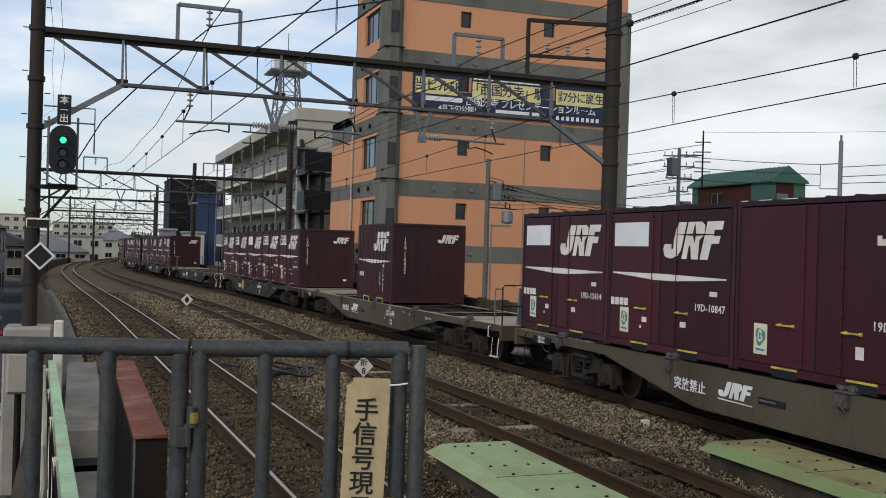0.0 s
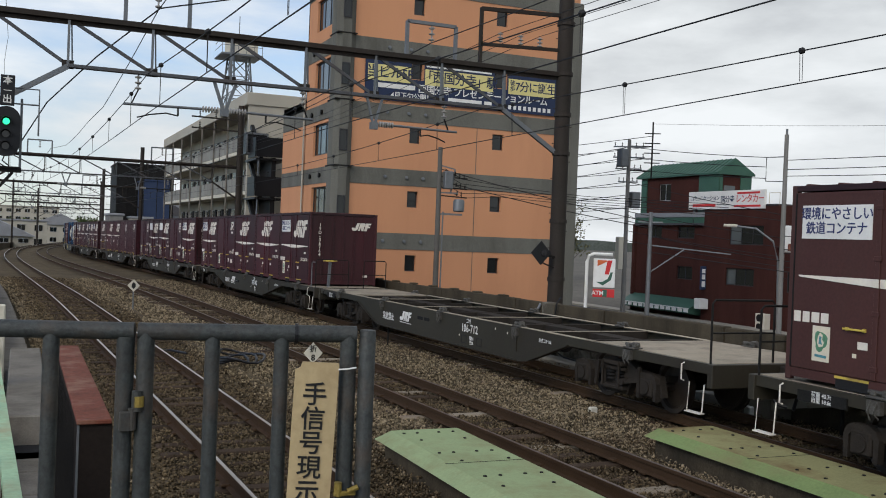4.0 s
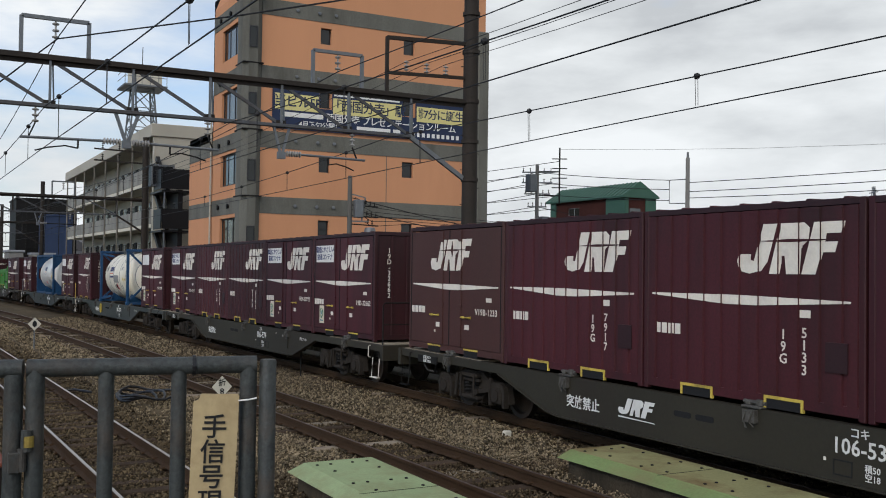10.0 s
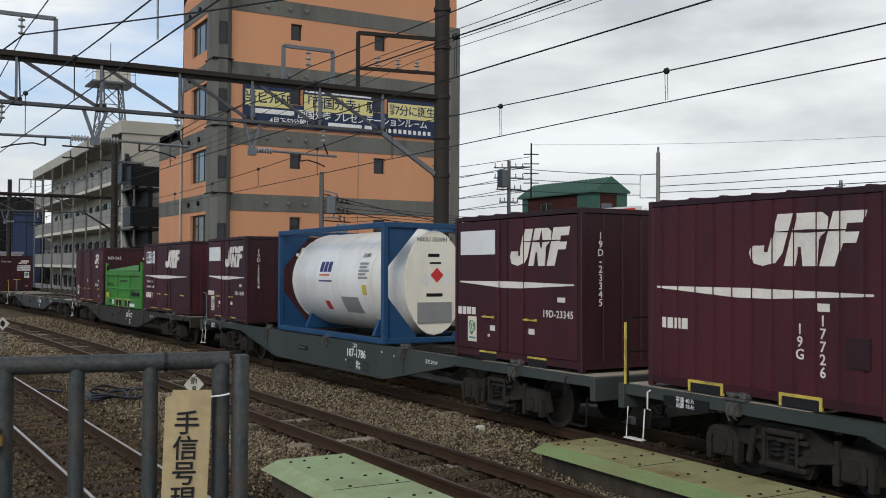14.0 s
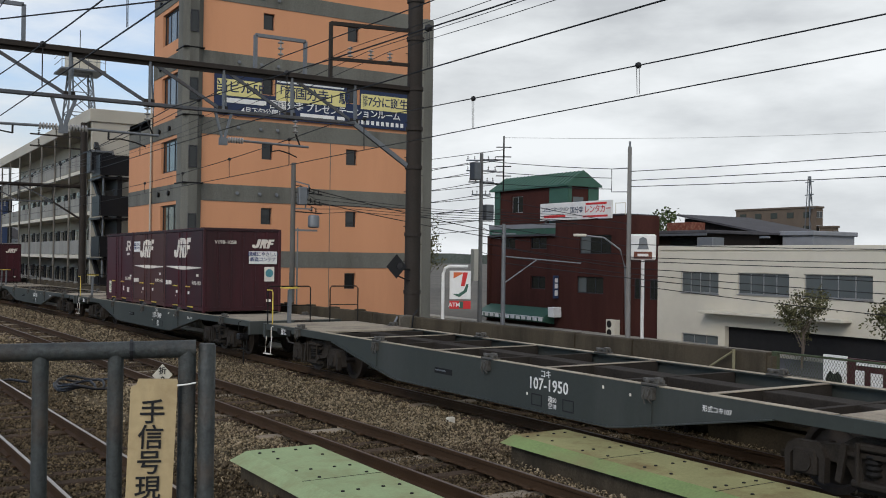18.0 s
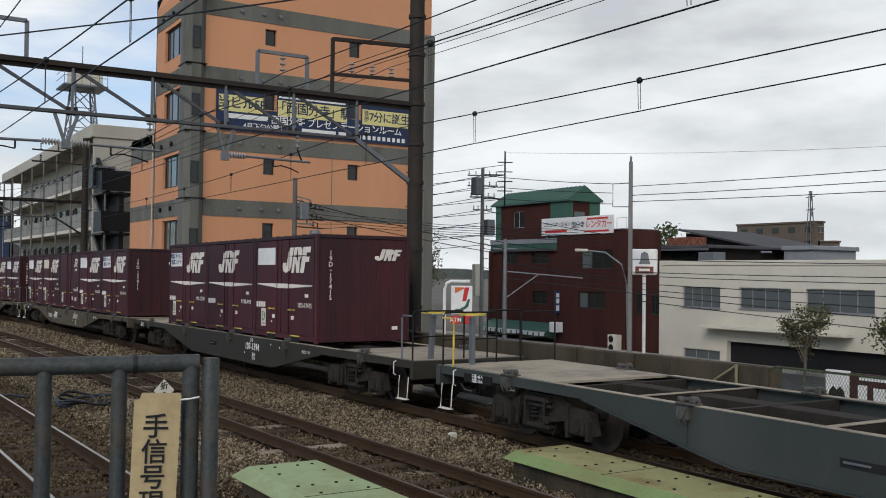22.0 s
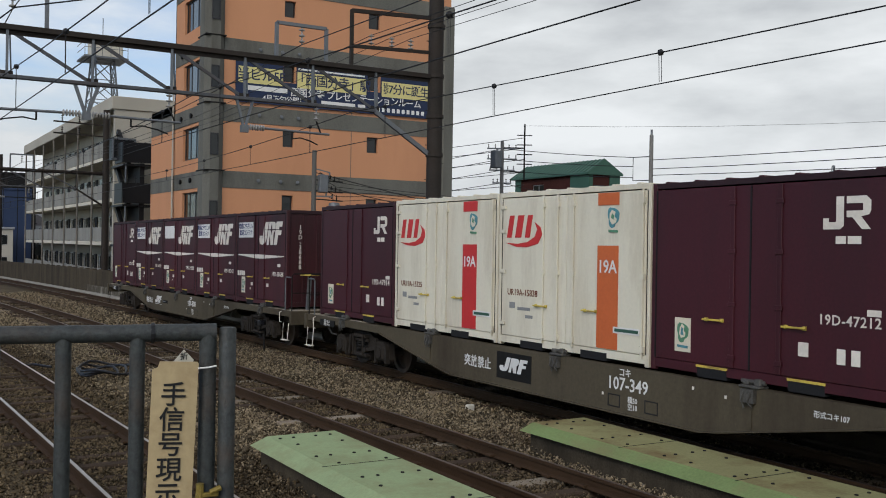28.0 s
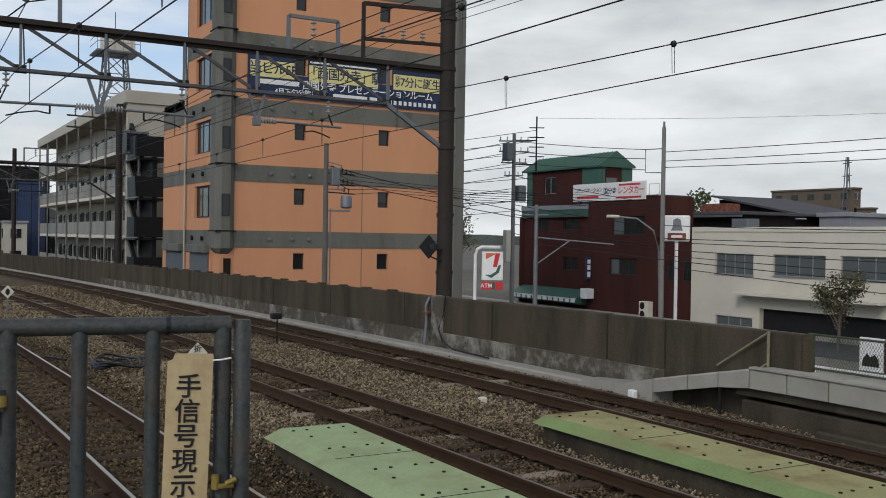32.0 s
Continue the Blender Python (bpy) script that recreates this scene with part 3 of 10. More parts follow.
# bracing frame at the wall's end
brace = thing("wall_brace", "pale rusty pipe brace on the end of the wall", "brace")
part("post", Mesh().rod((12.33, 10.95, 0.55), (12.33, 10.95, 1.23), 0.024, 8), M["pipe_y"], brace)
part("strut", Mesh().rod((12.33, 12.05, 0.55), (12.33, 10.95, 1.21), 0.018, 8), M["pipe_y"], brace)
part("strut", Mesh().rod((12.33, 11.2, 0.56), (12.33, 10.95, 0.72), 0.018, 8), M["pipe_y"], brace)
# the far platform: a ramp rises to its level edge, on slabs that overhang
far_platform = thing("far_platform", "pale concrete edge slabs of the far platform with a ramp", "platform", kind="structure")
edge = [(-30.0, 0.66), (-24, 0.66), (-18, 0.66), (-12, 0.66), (-8, 0.66), (-4, 0.66), (-1.0, 0.66), (1.0, 0.66), (2.6, 0.66), (4.2, 0.66), (5.8, 0.66), (7.1, 0.66), (8.45, 0.66), (9.45, 0.66), (10.2, 0.66), (10.94, 0.65), (11.6, 0.52), (12.3, 0.38), (13.15, 0.21)]
for (y0, z0), (y1, z1) in zip(edge, edge[1:]):
    xb = 12.40 if y1 > 10.3 else 12.95
    g = Mesh()
    for yy, zz in ((y0 + 0.012, z0), (y1 - 0.012, z1)):
        th = 0.31 if yy < 11 else 0.25
        g.v += [(11.9, yy, zz - th), (11.9, yy, zz - 0.03), (11.93, yy, zz), (xb, yy, zz), (xb, yy, zz - th)]
    g.f += [(0, 1, 6, 5), (1, 2, 7, 6), (2, 3, 8, 7), (3, 4, 9, 8), (4, 0, 5, 9), (4, 3, 2, 1, 0), (5, 6, 7, 8, 9)]
    part("edge_slab", g, M["kerb"], far_platform)
part("ramp_foot", Mesh().prism([(13.16, -0.4), (13.16, 0.20), (13.9, 0.02), (15.2, -0.06), (15.2, -0.4)], lambda a, z, d: (11.9 + d, a, z), 0.48), M["kerb"], far_platform)
part("coping", Mesh().box(11.87, 12.0, -30, 10.92, 0.655, 0.685), M["kerb"], far_platform, "worn coping along the edge")
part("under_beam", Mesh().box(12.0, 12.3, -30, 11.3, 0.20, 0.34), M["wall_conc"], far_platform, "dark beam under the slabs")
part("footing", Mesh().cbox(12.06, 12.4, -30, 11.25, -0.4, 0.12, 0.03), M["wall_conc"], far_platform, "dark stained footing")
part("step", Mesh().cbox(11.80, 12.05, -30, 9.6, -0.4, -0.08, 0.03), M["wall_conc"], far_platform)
part("prop", Mesh().rod((12.0, 11.65, -0.3), (12.0, 11.65, 0.3), 0.03, 8), M["steel_d"], far_platform)
part("fill", Mesh().box(12.3, 14.0, -30, 10.3, -2.7, 0.30), M["wall_conc"], far_platform)
# mesh fence on the platform
mesh_fence = thing("mesh_fence", "wire mesh fence with mossy green post on the platform", "fence")
part("post", Mesh().cbox(12.56, 12.65, 10.30, 10.40, 0.6, 1.24, 0.01), M["mint_d"], mesh_fence)
for q in (8.1, 5.9, 3.7, 1.5):
    part("post", Mesh().rod((12.62, q, 0.6), (12.62, q, 1.22), 0.022, 8), M["mint_d"], mesh_fence)
part("top_rail", Mesh().rod((12.6, 10.34, 1.225), (12.62, 0.5, 1.225), 0.018, 8), M["mint_d"], mesh_fence)
part("bottom_rail", Mesh().rod((12.6, 10.34, 0.70), (12.62, 0.5, 0.70), 0.018, 8), M["mint_d"], mesh_fence)
g = Mesh()
for k in range(230):
    q = 10.5 - k * 0.05
    for d in (-1, 1):
        y1 = q + d * 0.30
        if 0.5 < y1 < 10.3 and 0.5 < q < 10.3:
            g.bar((12.6, q, 0.70), (12.6, y1, 1.22), 0.004, 0.004)
part("wire_mesh", g, M["mint_d"], mesh_fence)

# ---- orange tower building ----
def pierced(g, place, a0, a1, z0, z1, holes, depth):
    """A wall from a0 to a1 and z0 to z1 with square holes (a0, a1, z0, z1) right through it."""
    av = sorted({a0, a1, *[v for h in holes for v in h[:2] if a0 < v < a1]})
    zv = sorted({z0, z1, *[v for h in holes for v in h[2:] if z0 < v < z1]})
    na, nz = len(av) - 1, len(zv) - 1

    def full(i, j):
        if not (0 <= i < na and 0 <= j < nz):
            return False
        c, d = (av[i] + av[i + 1]) / 2, (zv[j] + zv[j + 1]) / 2
        return not any(h[0] < c < h[1] and h[2] < d < h[3] for h in holes)

    base, seen = len(g.v), {}

    def at(i, j, d):
        if (i, j, d) not in seen:
            seen[i, j, d] = len(g.v)
            g.v.append(place(av[i], zv[j], d * depth))
        return seen[i, j, d]

    for i in range(na):
        for j in range(nz):
            if full(i, j):
                g.f.append((at(i, j, 0), at(i + 1, j, 0), at(i + 1, j + 1, 0), at(i, j + 1, 0)))
                g.f.append((at(i, j + 1, 1), at(i + 1, j + 1, 1), at(i + 1, j, 1), at(i, j, 1)))
                for di, dj, p, q in ((0, -1, (0, 0), (1, 0)), (1, 0, (1, 0), (1, 1)), (0, 1, (1, 1), (0, 1)), (-1, 0, (0, 1), (0, 0))):
                    if not full(i + di, j + dj):
                        g.f.append((at(i + p[0], j + p[1], 1), at(i + q[0], j + q[1], 1), at(i + q[0], j + q[1], 0), at(i + p[0], j + p[1], 0)))
    return g


def front(y):
    """Puts (a, z, d) on a wall that faces down the line, d inwards."""
    return lambda a, z, d: (a, y + d, z)


def side(x):
    """Puts (a, z, d) on a wall that faces the tracks, d inwards."""
    return lambda a, z, d: (x + d, a, z)


def window(parent, place, a0, a1, z0, z1, frame_m, pane_m, leaves=2, deep=0.10, bar=0.05, sill=False, name="window"):
    """A window set back in its opening: frame, one pane a leaf, a mullion."""
    g = Mesh()
    put = lambda a, z, d: place(a, z, d + deep)
    for r in ((a0, a1, z0, z0 + bar), (a0, a1, z1 - bar, z1), (a0, a0 + bar, z0 + bar, z1 - bar), (a1 - bar, a1, z0 + bar, z1 - bar)):
        g.prism([(r[0], r[2]), (r[1], r[2]), (r[1], r[3]), (r[0], r[3])], put, 0.06)
    w = part(name, g, frame_m, parent)
    step = (a1 - a0) / leaves
    for k in range(leaves):
        l, r = a0 + k * step, a0 + (k + 1) * step
        if k:
            part("mullion", Mesh().prism([(l - bar / 2, z0 + bar), (l + bar / 2, z0 + bar), (l + bar / 2, z1 - bar), (l - bar / 2, z1 - bar)], put, 0.05), frame_m, w)
        pm = pane_m[k % len(pane_m)] if isinstance(pane_m, (list, tuple)) else pane_m
        part("pane", Mesh().prism([(l + bar / 2, z0 + bar), (r - bar / 2, z0 + bar), (r - bar / 2, z1 - bar), (l + bar / 2, z1 - bar)], lambda a, z, d: put(a, z, d + 0.02), 0.01), pm, w)
    if sill:
        part("sill", Mesh().prism([(a0 - 0.05, z0 - 0.06), (a1 + 0.05, z0 - 0.06), (a1 + 0.05, z0), (a0 - 0.05, z0)], lambda a, z, d: place(a, z, d - 0.06), 0.16), frame_m, w)
    return w


STOREY = 3.08
tower = thing("tower_building", "tall orange rendered building with grey concrete bands and piers", "building")
TOP = 17.6
f_holes = [(c, c + w, 1.02 + k * STOREY, 1.80 + k * STOREY) for k in range(6) for c, w in ((17.0, 0.56), (21.42, 0.62))]
f_holes = [h for h in f_holes if h[3] < TOP - 0.5]
s_holes = [(44.95, 47.75, 3.42 + k * STOREY, 4.95 + k * STOREY) for k in range(4)]
bands = [(2.06 + k * 3.06, 2.84 + k * 3.06) for k in range(4)] + [(14.4, 15.15)]
for k, (z0, z1) in enumerate(zip([-2.8] + [b[1] for b in bands], [b[0] for b in bands] + [TOP])):
    part("front_wall", pierced(Mesh(), front(44.0), 14.1, 25.62, z0, z1, f_holes, 0.3), M["orange"], tower, "orange rendered wall")
    part("side_wall", pierced(Mesh(), side(13.3), 45.0, 49.2, z0, min(z1, 15.6), s_holes, 0.3), M["orange"], tower, "orange rendered wall")
for k, (z0, z1) in enumerate(bands):
    b = part("band", pierced(Mesh(), front(43.975), 14.1, 25.62, z0, z1, f_holes, 0.3), M["grey_conc"], tower, "grey fair-faced concrete band")
    for x in (15.8, 16.9, 17.75):
        part("vent", Mesh().lathe([(0.07, 0), (0.085, 0.04), (0.085, 0.08), (0.04, 0.09)], (x, 43.98, (z0 + z1) / 2), (0, -1, 0), 12), M["steel_g"], b)
    if z1 < 15.4:
        b = part("band", pierced(Mesh(), side(13.275), 45.0, 49.2, z0, z1, s_holes, 0.3), M["grey_conc"], tower, "grey fair-faced concrete band")
        for yy in (46.2, 47.9):
            part("vent", Mesh().lathe([(0.10, 0), (0.12, 0.05), (0.12, 0.10), (0.05, 0.11)], (13.28, yy, (z0 + z1) / 2), (-1, 0, 0), 12), M["steel_d"], b)
        part("band", Mesh().box(13.28, 13.6, 49.3, 53.9, z0, z1) if z1 < 9.4 else Mesh().box(13.29, 13.6, 49.3, 53.9, 8.9, 9.45), M["grey_conc"], tower)
part("annex", Mesh().box(13.3, 25, 49.25, 53.95, -2.8, 9.42), M["orange"], tower, "lower orange annexe")
part("downpipe", Mesh().rod((13.2, 49.22, -1), (13.2, 49.22, 12.0), 0.05, 8), M["cream"], tower)
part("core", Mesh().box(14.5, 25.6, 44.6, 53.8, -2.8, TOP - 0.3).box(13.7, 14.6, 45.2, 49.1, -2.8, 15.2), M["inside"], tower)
part("roof", Mesh().box(13.3, 26.25, 44.0, 53.9, TOP, TOP + 0.25), M["grey_conc"], tower)
part("roof_slope", Mesh().add([(13.3, 45.0, 15.6), (13.3, 49.2, 15.6), (14.1, 49.2, 17.6), (14.1, 45.0, 17.6)], [(0, 1, 2, 3)]).box(13.95, 14.1, 45.0, 49.2, 15.0, 17.55), M["orange"], tower)
part("pier_base", Mesh().box(13.42, 14.10, 44.02, 45.0, -2.8, 2.0), M["orange"], tower, "orange rendered base")
pier = part("corner_pier", Mesh().cbox(13.17, 14.10, 43.75, 45.0, 1.75, 15.5, 0.26), M["grey_conc"], tower, "grey concrete corner pier")
for k in range(5):
    z = 3.5 + k * STOREY
    window(tower, front(43.66), 13.42, 13.80, z, z + 1.0, M["frame_d"], M["pane"], 1, 0.05, 0.04)
    part("joint", Mesh().cbox(13.15, 14.12, 43.73, 45.02, z - 0.72, z - 0.66, 0.01), M["steel_d"], pier)
part("end_pier", Mesh().cbox(25.62, 26.25, 43.7, 53.9, -2.8, TOP - 2.6, 0.06), M["grey_conc"], tower, "grey concrete end pier")
part("end_wall", Mesh().box(25.6, 26.2, 44.05, 53.9, TOP - 2.6, TOP), M["orange"], tower)
part("joint", Mesh().box(20.55, 20.58, 43.99, 44.05, -1, 9.1), M["grey_conc"], tower)
for h in f_holes:
    window(tower, front(44.0), *h, M["frame_d"], M["pane"], 1, 0.16, 0.045)
for k, h in enumerate(s_holes):
    window(tower, side(13.3), *h, M["frame_d"], [M["pane"], M["pane_pale"]], 3, 0.12, 0.08)
for a0, a1 in ((49.6, 52.9), (45.2, 48.2)):
    sh = part("shutter", Mesh().box(13.22, 13.3, a0, a1, -2.5, 1.75), M["steel_g"], tower, "grey roller shutter")
    part("shutter_box", Mesh().cbox(13.0, 13.32, a0 - 0.1, a1 + 0.1, 1.75, 2.15, 0.03), M["grey_conc"], tower)
    for k in range(18):
        part("slat", kept(("slat", a0), lambda: Mesh().cbox(13.20, 13.225, a0, a1, 0, 0.18, 0.008), M["steel_g"]), M["steel_g"], sh, m=pose(0, 0, -1.9 + k * 0.2))
part("door", Mesh().box(13.62, 13.95, 43.97, 44.02, -2.6, 1.55), M["rust_d"], tower, "brown door recess")
part("roof_rail", Mesh().tube([(13.5, 45.2, 15.7), (13.4, 45.2, 16.3)], 0.02), M["steel_g"], tower)

banner = thing("advertising_banner", "navy banner with yellow panels advertising a showroom on the facade", "banner")
part("sheet", pierced(Mesh(), front(43.90), 14.62, 24.88, 9.12, 11.06, [(h[0] - 0.05, h[1] + 0.05, h[2] - 0.05, h[3] + 0.05) for h in f_holes], 0.03), M["navy"], banner, "navy printed sheet")
for a0, a1 in ((14.75, 16.9), (17.65, 21.3), (22.15, 24.78)):
    part("panel", Mesh().box(a0, a1, 43.885, 43.90, 10.02, 10.78), M["banner_y"], banner, "yellow panel")
put = lambda a, z: pose(a, 43.88, z)
part("caption", letters("当ビル5F", 0.62, M["navy"], 0.003, 0.9), M["navy"], banner, "navy lettering", m=put(15.85, 10.40))
part("caption", letters("「西国分寺」駅", 0.62, M["navy"], 0.003, 0.86), M["navy"], banner, "navy lettering", m=put(19.5, 10.40))
part("caption", letters("徒\n歩", 0.30, M["navy"], 0.003, 1, 0.95), M["navy"], banner, "navy lettering", m=put(22.38, 10.42))
part("caption", letters("7分に誕生", 0.56, M["navy"], 0.003, 0.86), M["navy"], banner, "navy lettering", m=put(23.7, 10.40))
wm = M["white_clean"]
part("caption", letters("西国分寺 プレゼンテーションルーム", 0.46, wm, 0.003, 0.9), wm, banner, "white lettering", m=put(20.85, 9.78))
part("brand_bar", Mesh().box(15.1, 17.15, 43.885, 43.9, 9.70, 9.92), wm, banner, "white bars of a name")
part("brand_bar", Mesh().box(17.7, 21.2, 43.885, 43.9, 10.88, 10.96), wm, banner, "white bars of a name")
part("caption", letters("4月下旬公開！", 0.34, wm, 0.003, 0.95), wm, banner, "white lettering", m=put(17.0, 9.38))
part("white_bar", Mesh().box(18.9, 20.7, 43.885, 43.9, 9.36, 9.52), wm, banner)
part("white_bar", Mesh().box(20.85, 21.25, 43.885, 43.9, 9.36, 9.52), wm, banner)
for k in range(10):
    part("number_bar", Mesh().box(21.9 + k * 0.28, 22.06 + k * 0.28, 43.885, 43.9, 9.26, 9.46), wm, banner)
for k in range(14):
    part("eyelet", kept("eyelet", lambda: Mesh().rod((0, 0, 0), (0, 0.02, 0), 0.03, 8), M["steel_d"]), M["steel_d"], banner, m=pose(14.7 + k * 0.775, 43.88, 11.02))

# ---- gallery apartment block beyond it ----
flats = thing("apartment_block", "weathered cream apartment block with open concrete access galleries", "building")
part("core_wall", Mesh().box(16.0, 25.0, 68.4, 110.0, -2.8, 11.4), M["cream"], flats)
part("roof_slab", Mesh().cbox(14.1, 25.3, 67.9, 110.8, 11.40, 12.28, 0.04), M["cream"], flats, "pale overhanging roof slab")
for k in range(4):
    z = -0.58 + k * 2.97
    fl = part("gallery_floor", Mesh().cbox(14.3, 16.05, 68.2, 110.4, z - 0.18, z + 0.08, 0.02), M["white_w"], flats, "pale gallery slab edge")
    part("balustrade", Mesh().box(14.34, 14.46, 68.3, 110.3, z + 0.12, z + 1.12), M["pole_c2"], flats, "grey concrete balustrade")
    for j in range(13):
        y0 = 69.4 + j * 3.1
        d = part("flat_door", kept("flat_door", lambda: Mesh().box(15.93, 15.99, 0, 0.85, 0.08, 2.05), M["steel_d"]), M["steel_d"], flats, m=pose(0, y0, z))
        w = part("flat_window", kept("flat_window", lambda: Mesh().box(15.93, 15.99, 0, 0.95, 0.95, 1.95), M["pane"]), M["pane"], flats, m=pose(0, y0 + 1.3, z))
        part("window_frame", kept("window_frame", lambda: Mesh().box(15.90, 15.95, -0.04, 1.0, 0.9, 0.95).box(15.90, 15.95, -0.04, 1.0, 1.95, 2.0).box(15.90, 15.95, 0.46, 0.5, 0.95, 1.95), M["frame_a"]), M["frame_a"], w)
        if j % 3 == 1:
            part("meter_box", kept("meter_box", lambda: Mesh().cbox(15.75, 15.95, 0, 0.4, 0.2, 0.9, 0.02), M["white_w"]), M["white_w"], flats, m=pose(0, y0 + 2.5, z))
for j in range(8):
    yy = 69.2 + j * 5.8
    part("column", kept("column", lambda: Mesh().rod((14.22, 0, -2.8), (14.22, 0, 11.5), 0.07, 8), M["concrete"]), M["concrete"], flats, m=pose(0, yy, 0))
part("end_wall", Mesh().box(14.3, 25.2, 68.0, 68.4, -2.8, 11.42), M["cream"], flats, "blank cream end wall")
stair = part("escape_stair", Mesh().box(15.2, 15.5, 64.6, 67.9, -2.5, 7.6), M["plastic"], flats, "dark steel escape stair")
for k in range(4):
    z = -0.4 + k * 2.6
    part("landing", Mesh().box(14.1, 16.3, 64.4, 68.0, z, z + 0.12), M["plastic"], stair)
    part("flight", Mesh().bar((14.5, 64.6, z + 0.1), (14.5, 67.8, z + 2.5), 0.25, 0.3), M["plastic"], stair)
    part("screen", Mesh().box(14.05, 14.1, 64.4, 66.6, z + 0.2, z + 1.5), M["plastic"], stair)
    part("screen", Mesh().box(14.1, 16.2, 64.3, 64.36, z + 0.2, z + 1.5), M["plastic"], stair)
part("post", Mesh().rod((14.3, 64.5, -2.5), (14.3, 64.5, 8.6), 0.06, 8), M["steel_g"], stair)
part("plant_box", Mesh().cbox(13.8, 15.2, 66.0, 67.6, 7.9, 9.25, 0.04), M["plastic"], flats, "dark louvred plant housing")
part("plant_frame", Mesh().box(13.75, 13.82, 65.95, 67.65, 7.85, 7.97).box(13.75, 13.82, 65.95, 67.65, 9.18, 9.3).box(13.75, 15.25, 65.93, 66.0, 9.18, 9.3).box(13.75, 15.25, 65.93, 66.0, 7.85, 7.97).box(13.75, 13.85, 65.93, 66.03, 7.9, 9.25).box(15.15, 15.25, 65.93, 66.03, 7.9, 9.25), M["steel_g"], flats)
part("aerial", Mesh().rod((15.0, 72, 11.9), (15.0, 72, 14.2), 0.03, 6).rod((15.0, 71.2, 13.7), (15.0, 72.8, 13.7), 0.02, 6).rod((15.0, 71.4, 14.1), (15.0, 72.6, 14.1), 0.02, 6), M["steel_g"], flats)

# ---- lattice tower with a water tank ----
lattice = thing("water_tower", "steel lattice tower carrying a pale water tank and railing", "tower")
cx, cy, z0, z1 = 15.8, 80.0, 11.9, 16.6
for sx in (-1, 1):
    for sy in (-1, 1):
        part("leg", Mesh().bar((cx + sx * 1.15, cy + sy * 1.15, z0 - 0.3), (cx + sx * 0.75, cy + sy * 0.75, z1), 0.12, 0.12), M["steel_g"], lattice)
for k in range(3):
    a, b = z0 + (z1 - z0) * k / 3, z0 + (z1 - z0) * (k + 1) / 3
    ra, rb = 1.15 - 0.4 * k / 3, 1.15 - 0.4 * (k + 1) / 3
    for p, q in (((-1, -1), (1, -1)), ((1, -1), (1, 1)), ((1, 1), (-1, 1)), ((-1, 1), (-1, -1))):
        part("brace", Mesh().bar((cx + p[0] * ra, cy + p[1] * ra, a), (cx + q[0] * rb, cy + q[1] * rb, b), 0.06, 0.06).bar((cx + q[0] * ra, cy + q[1] * ra, a), (cx + p[0] * rb, cy + p[1] * rb, b), 0.06, 0.06).bar((cx + p[0] * rb, cy + p[1] * rb, b), (cx + q[0] * rb, cy + q[1] * rb, b), 0.06, 0.06), M["steel_g"], lattice)
part("platform", Mesh().cbox(cx - 1.65, cx + 1.65, cy - 1.6, cy + 1.6, z1, z1 + 0.15, 0.02), M["steel_g"], lattice)
part("tank", Mesh().cbox(cx - 0.95, cx + 1.35, cy - 1.0, cy + 1.0, z1 + 0.15, z1 + 1.45, 0.06), M["white_w"], lattice, "pale panelled water tank")
for h in (0.6, 1.1):
    part("railing", Mesh().tube([(cx - 1.6, cy - 1.55, z1 + 0.15 + h), (cx + 1.6, cy - 1.55, z1 + 0.15 + h)], 0.025, 6).tube([(cx - 1.6, cy - 1.55, z1 + 0.15 + h), (cx - 1.6, cy + 1.55, z1 + 0.15 + h)], 0.025, 6), M["steel_g"], lattice)
for k in range(6):
    part("rail_post", kept("rail_post_t", lambda: Mesh().rod((0, 0, 0), (0, 0, 1.1), 0.025, 6), M["steel_g"]), M["steel_g"], lattice, m=pose(cx - 1.6 + k * 0.64, cy - 1.55, z1 + 0.15))
part("lightning_rod", Mesh().rod((cx, cy, z1 + 1.4), (cx, cy, z1 + 3.4), 0.03, 6), M["steel_d"], lattice)

# ---- overhead line portals ----
def insulator(a, b, r=0.06, discs=4):
    """A string of porcelain sheds from a to b."""
    a, b = Vector(a), Vector(b)
    n = (b - a).length
    prof = [(0.015, 0.0)]
    for k in range(discs):
        q = n * (k + 0.5) / discs
        prof += [(0.02, q - n * 0.09), (r, q - n * 0.03), (r * 0.9, q + n * 0.03), (0.02, q + n * 0.07)]
    prof.append((0.015, n))
    return Mesh().lathe(prof, a, b - a, 10)


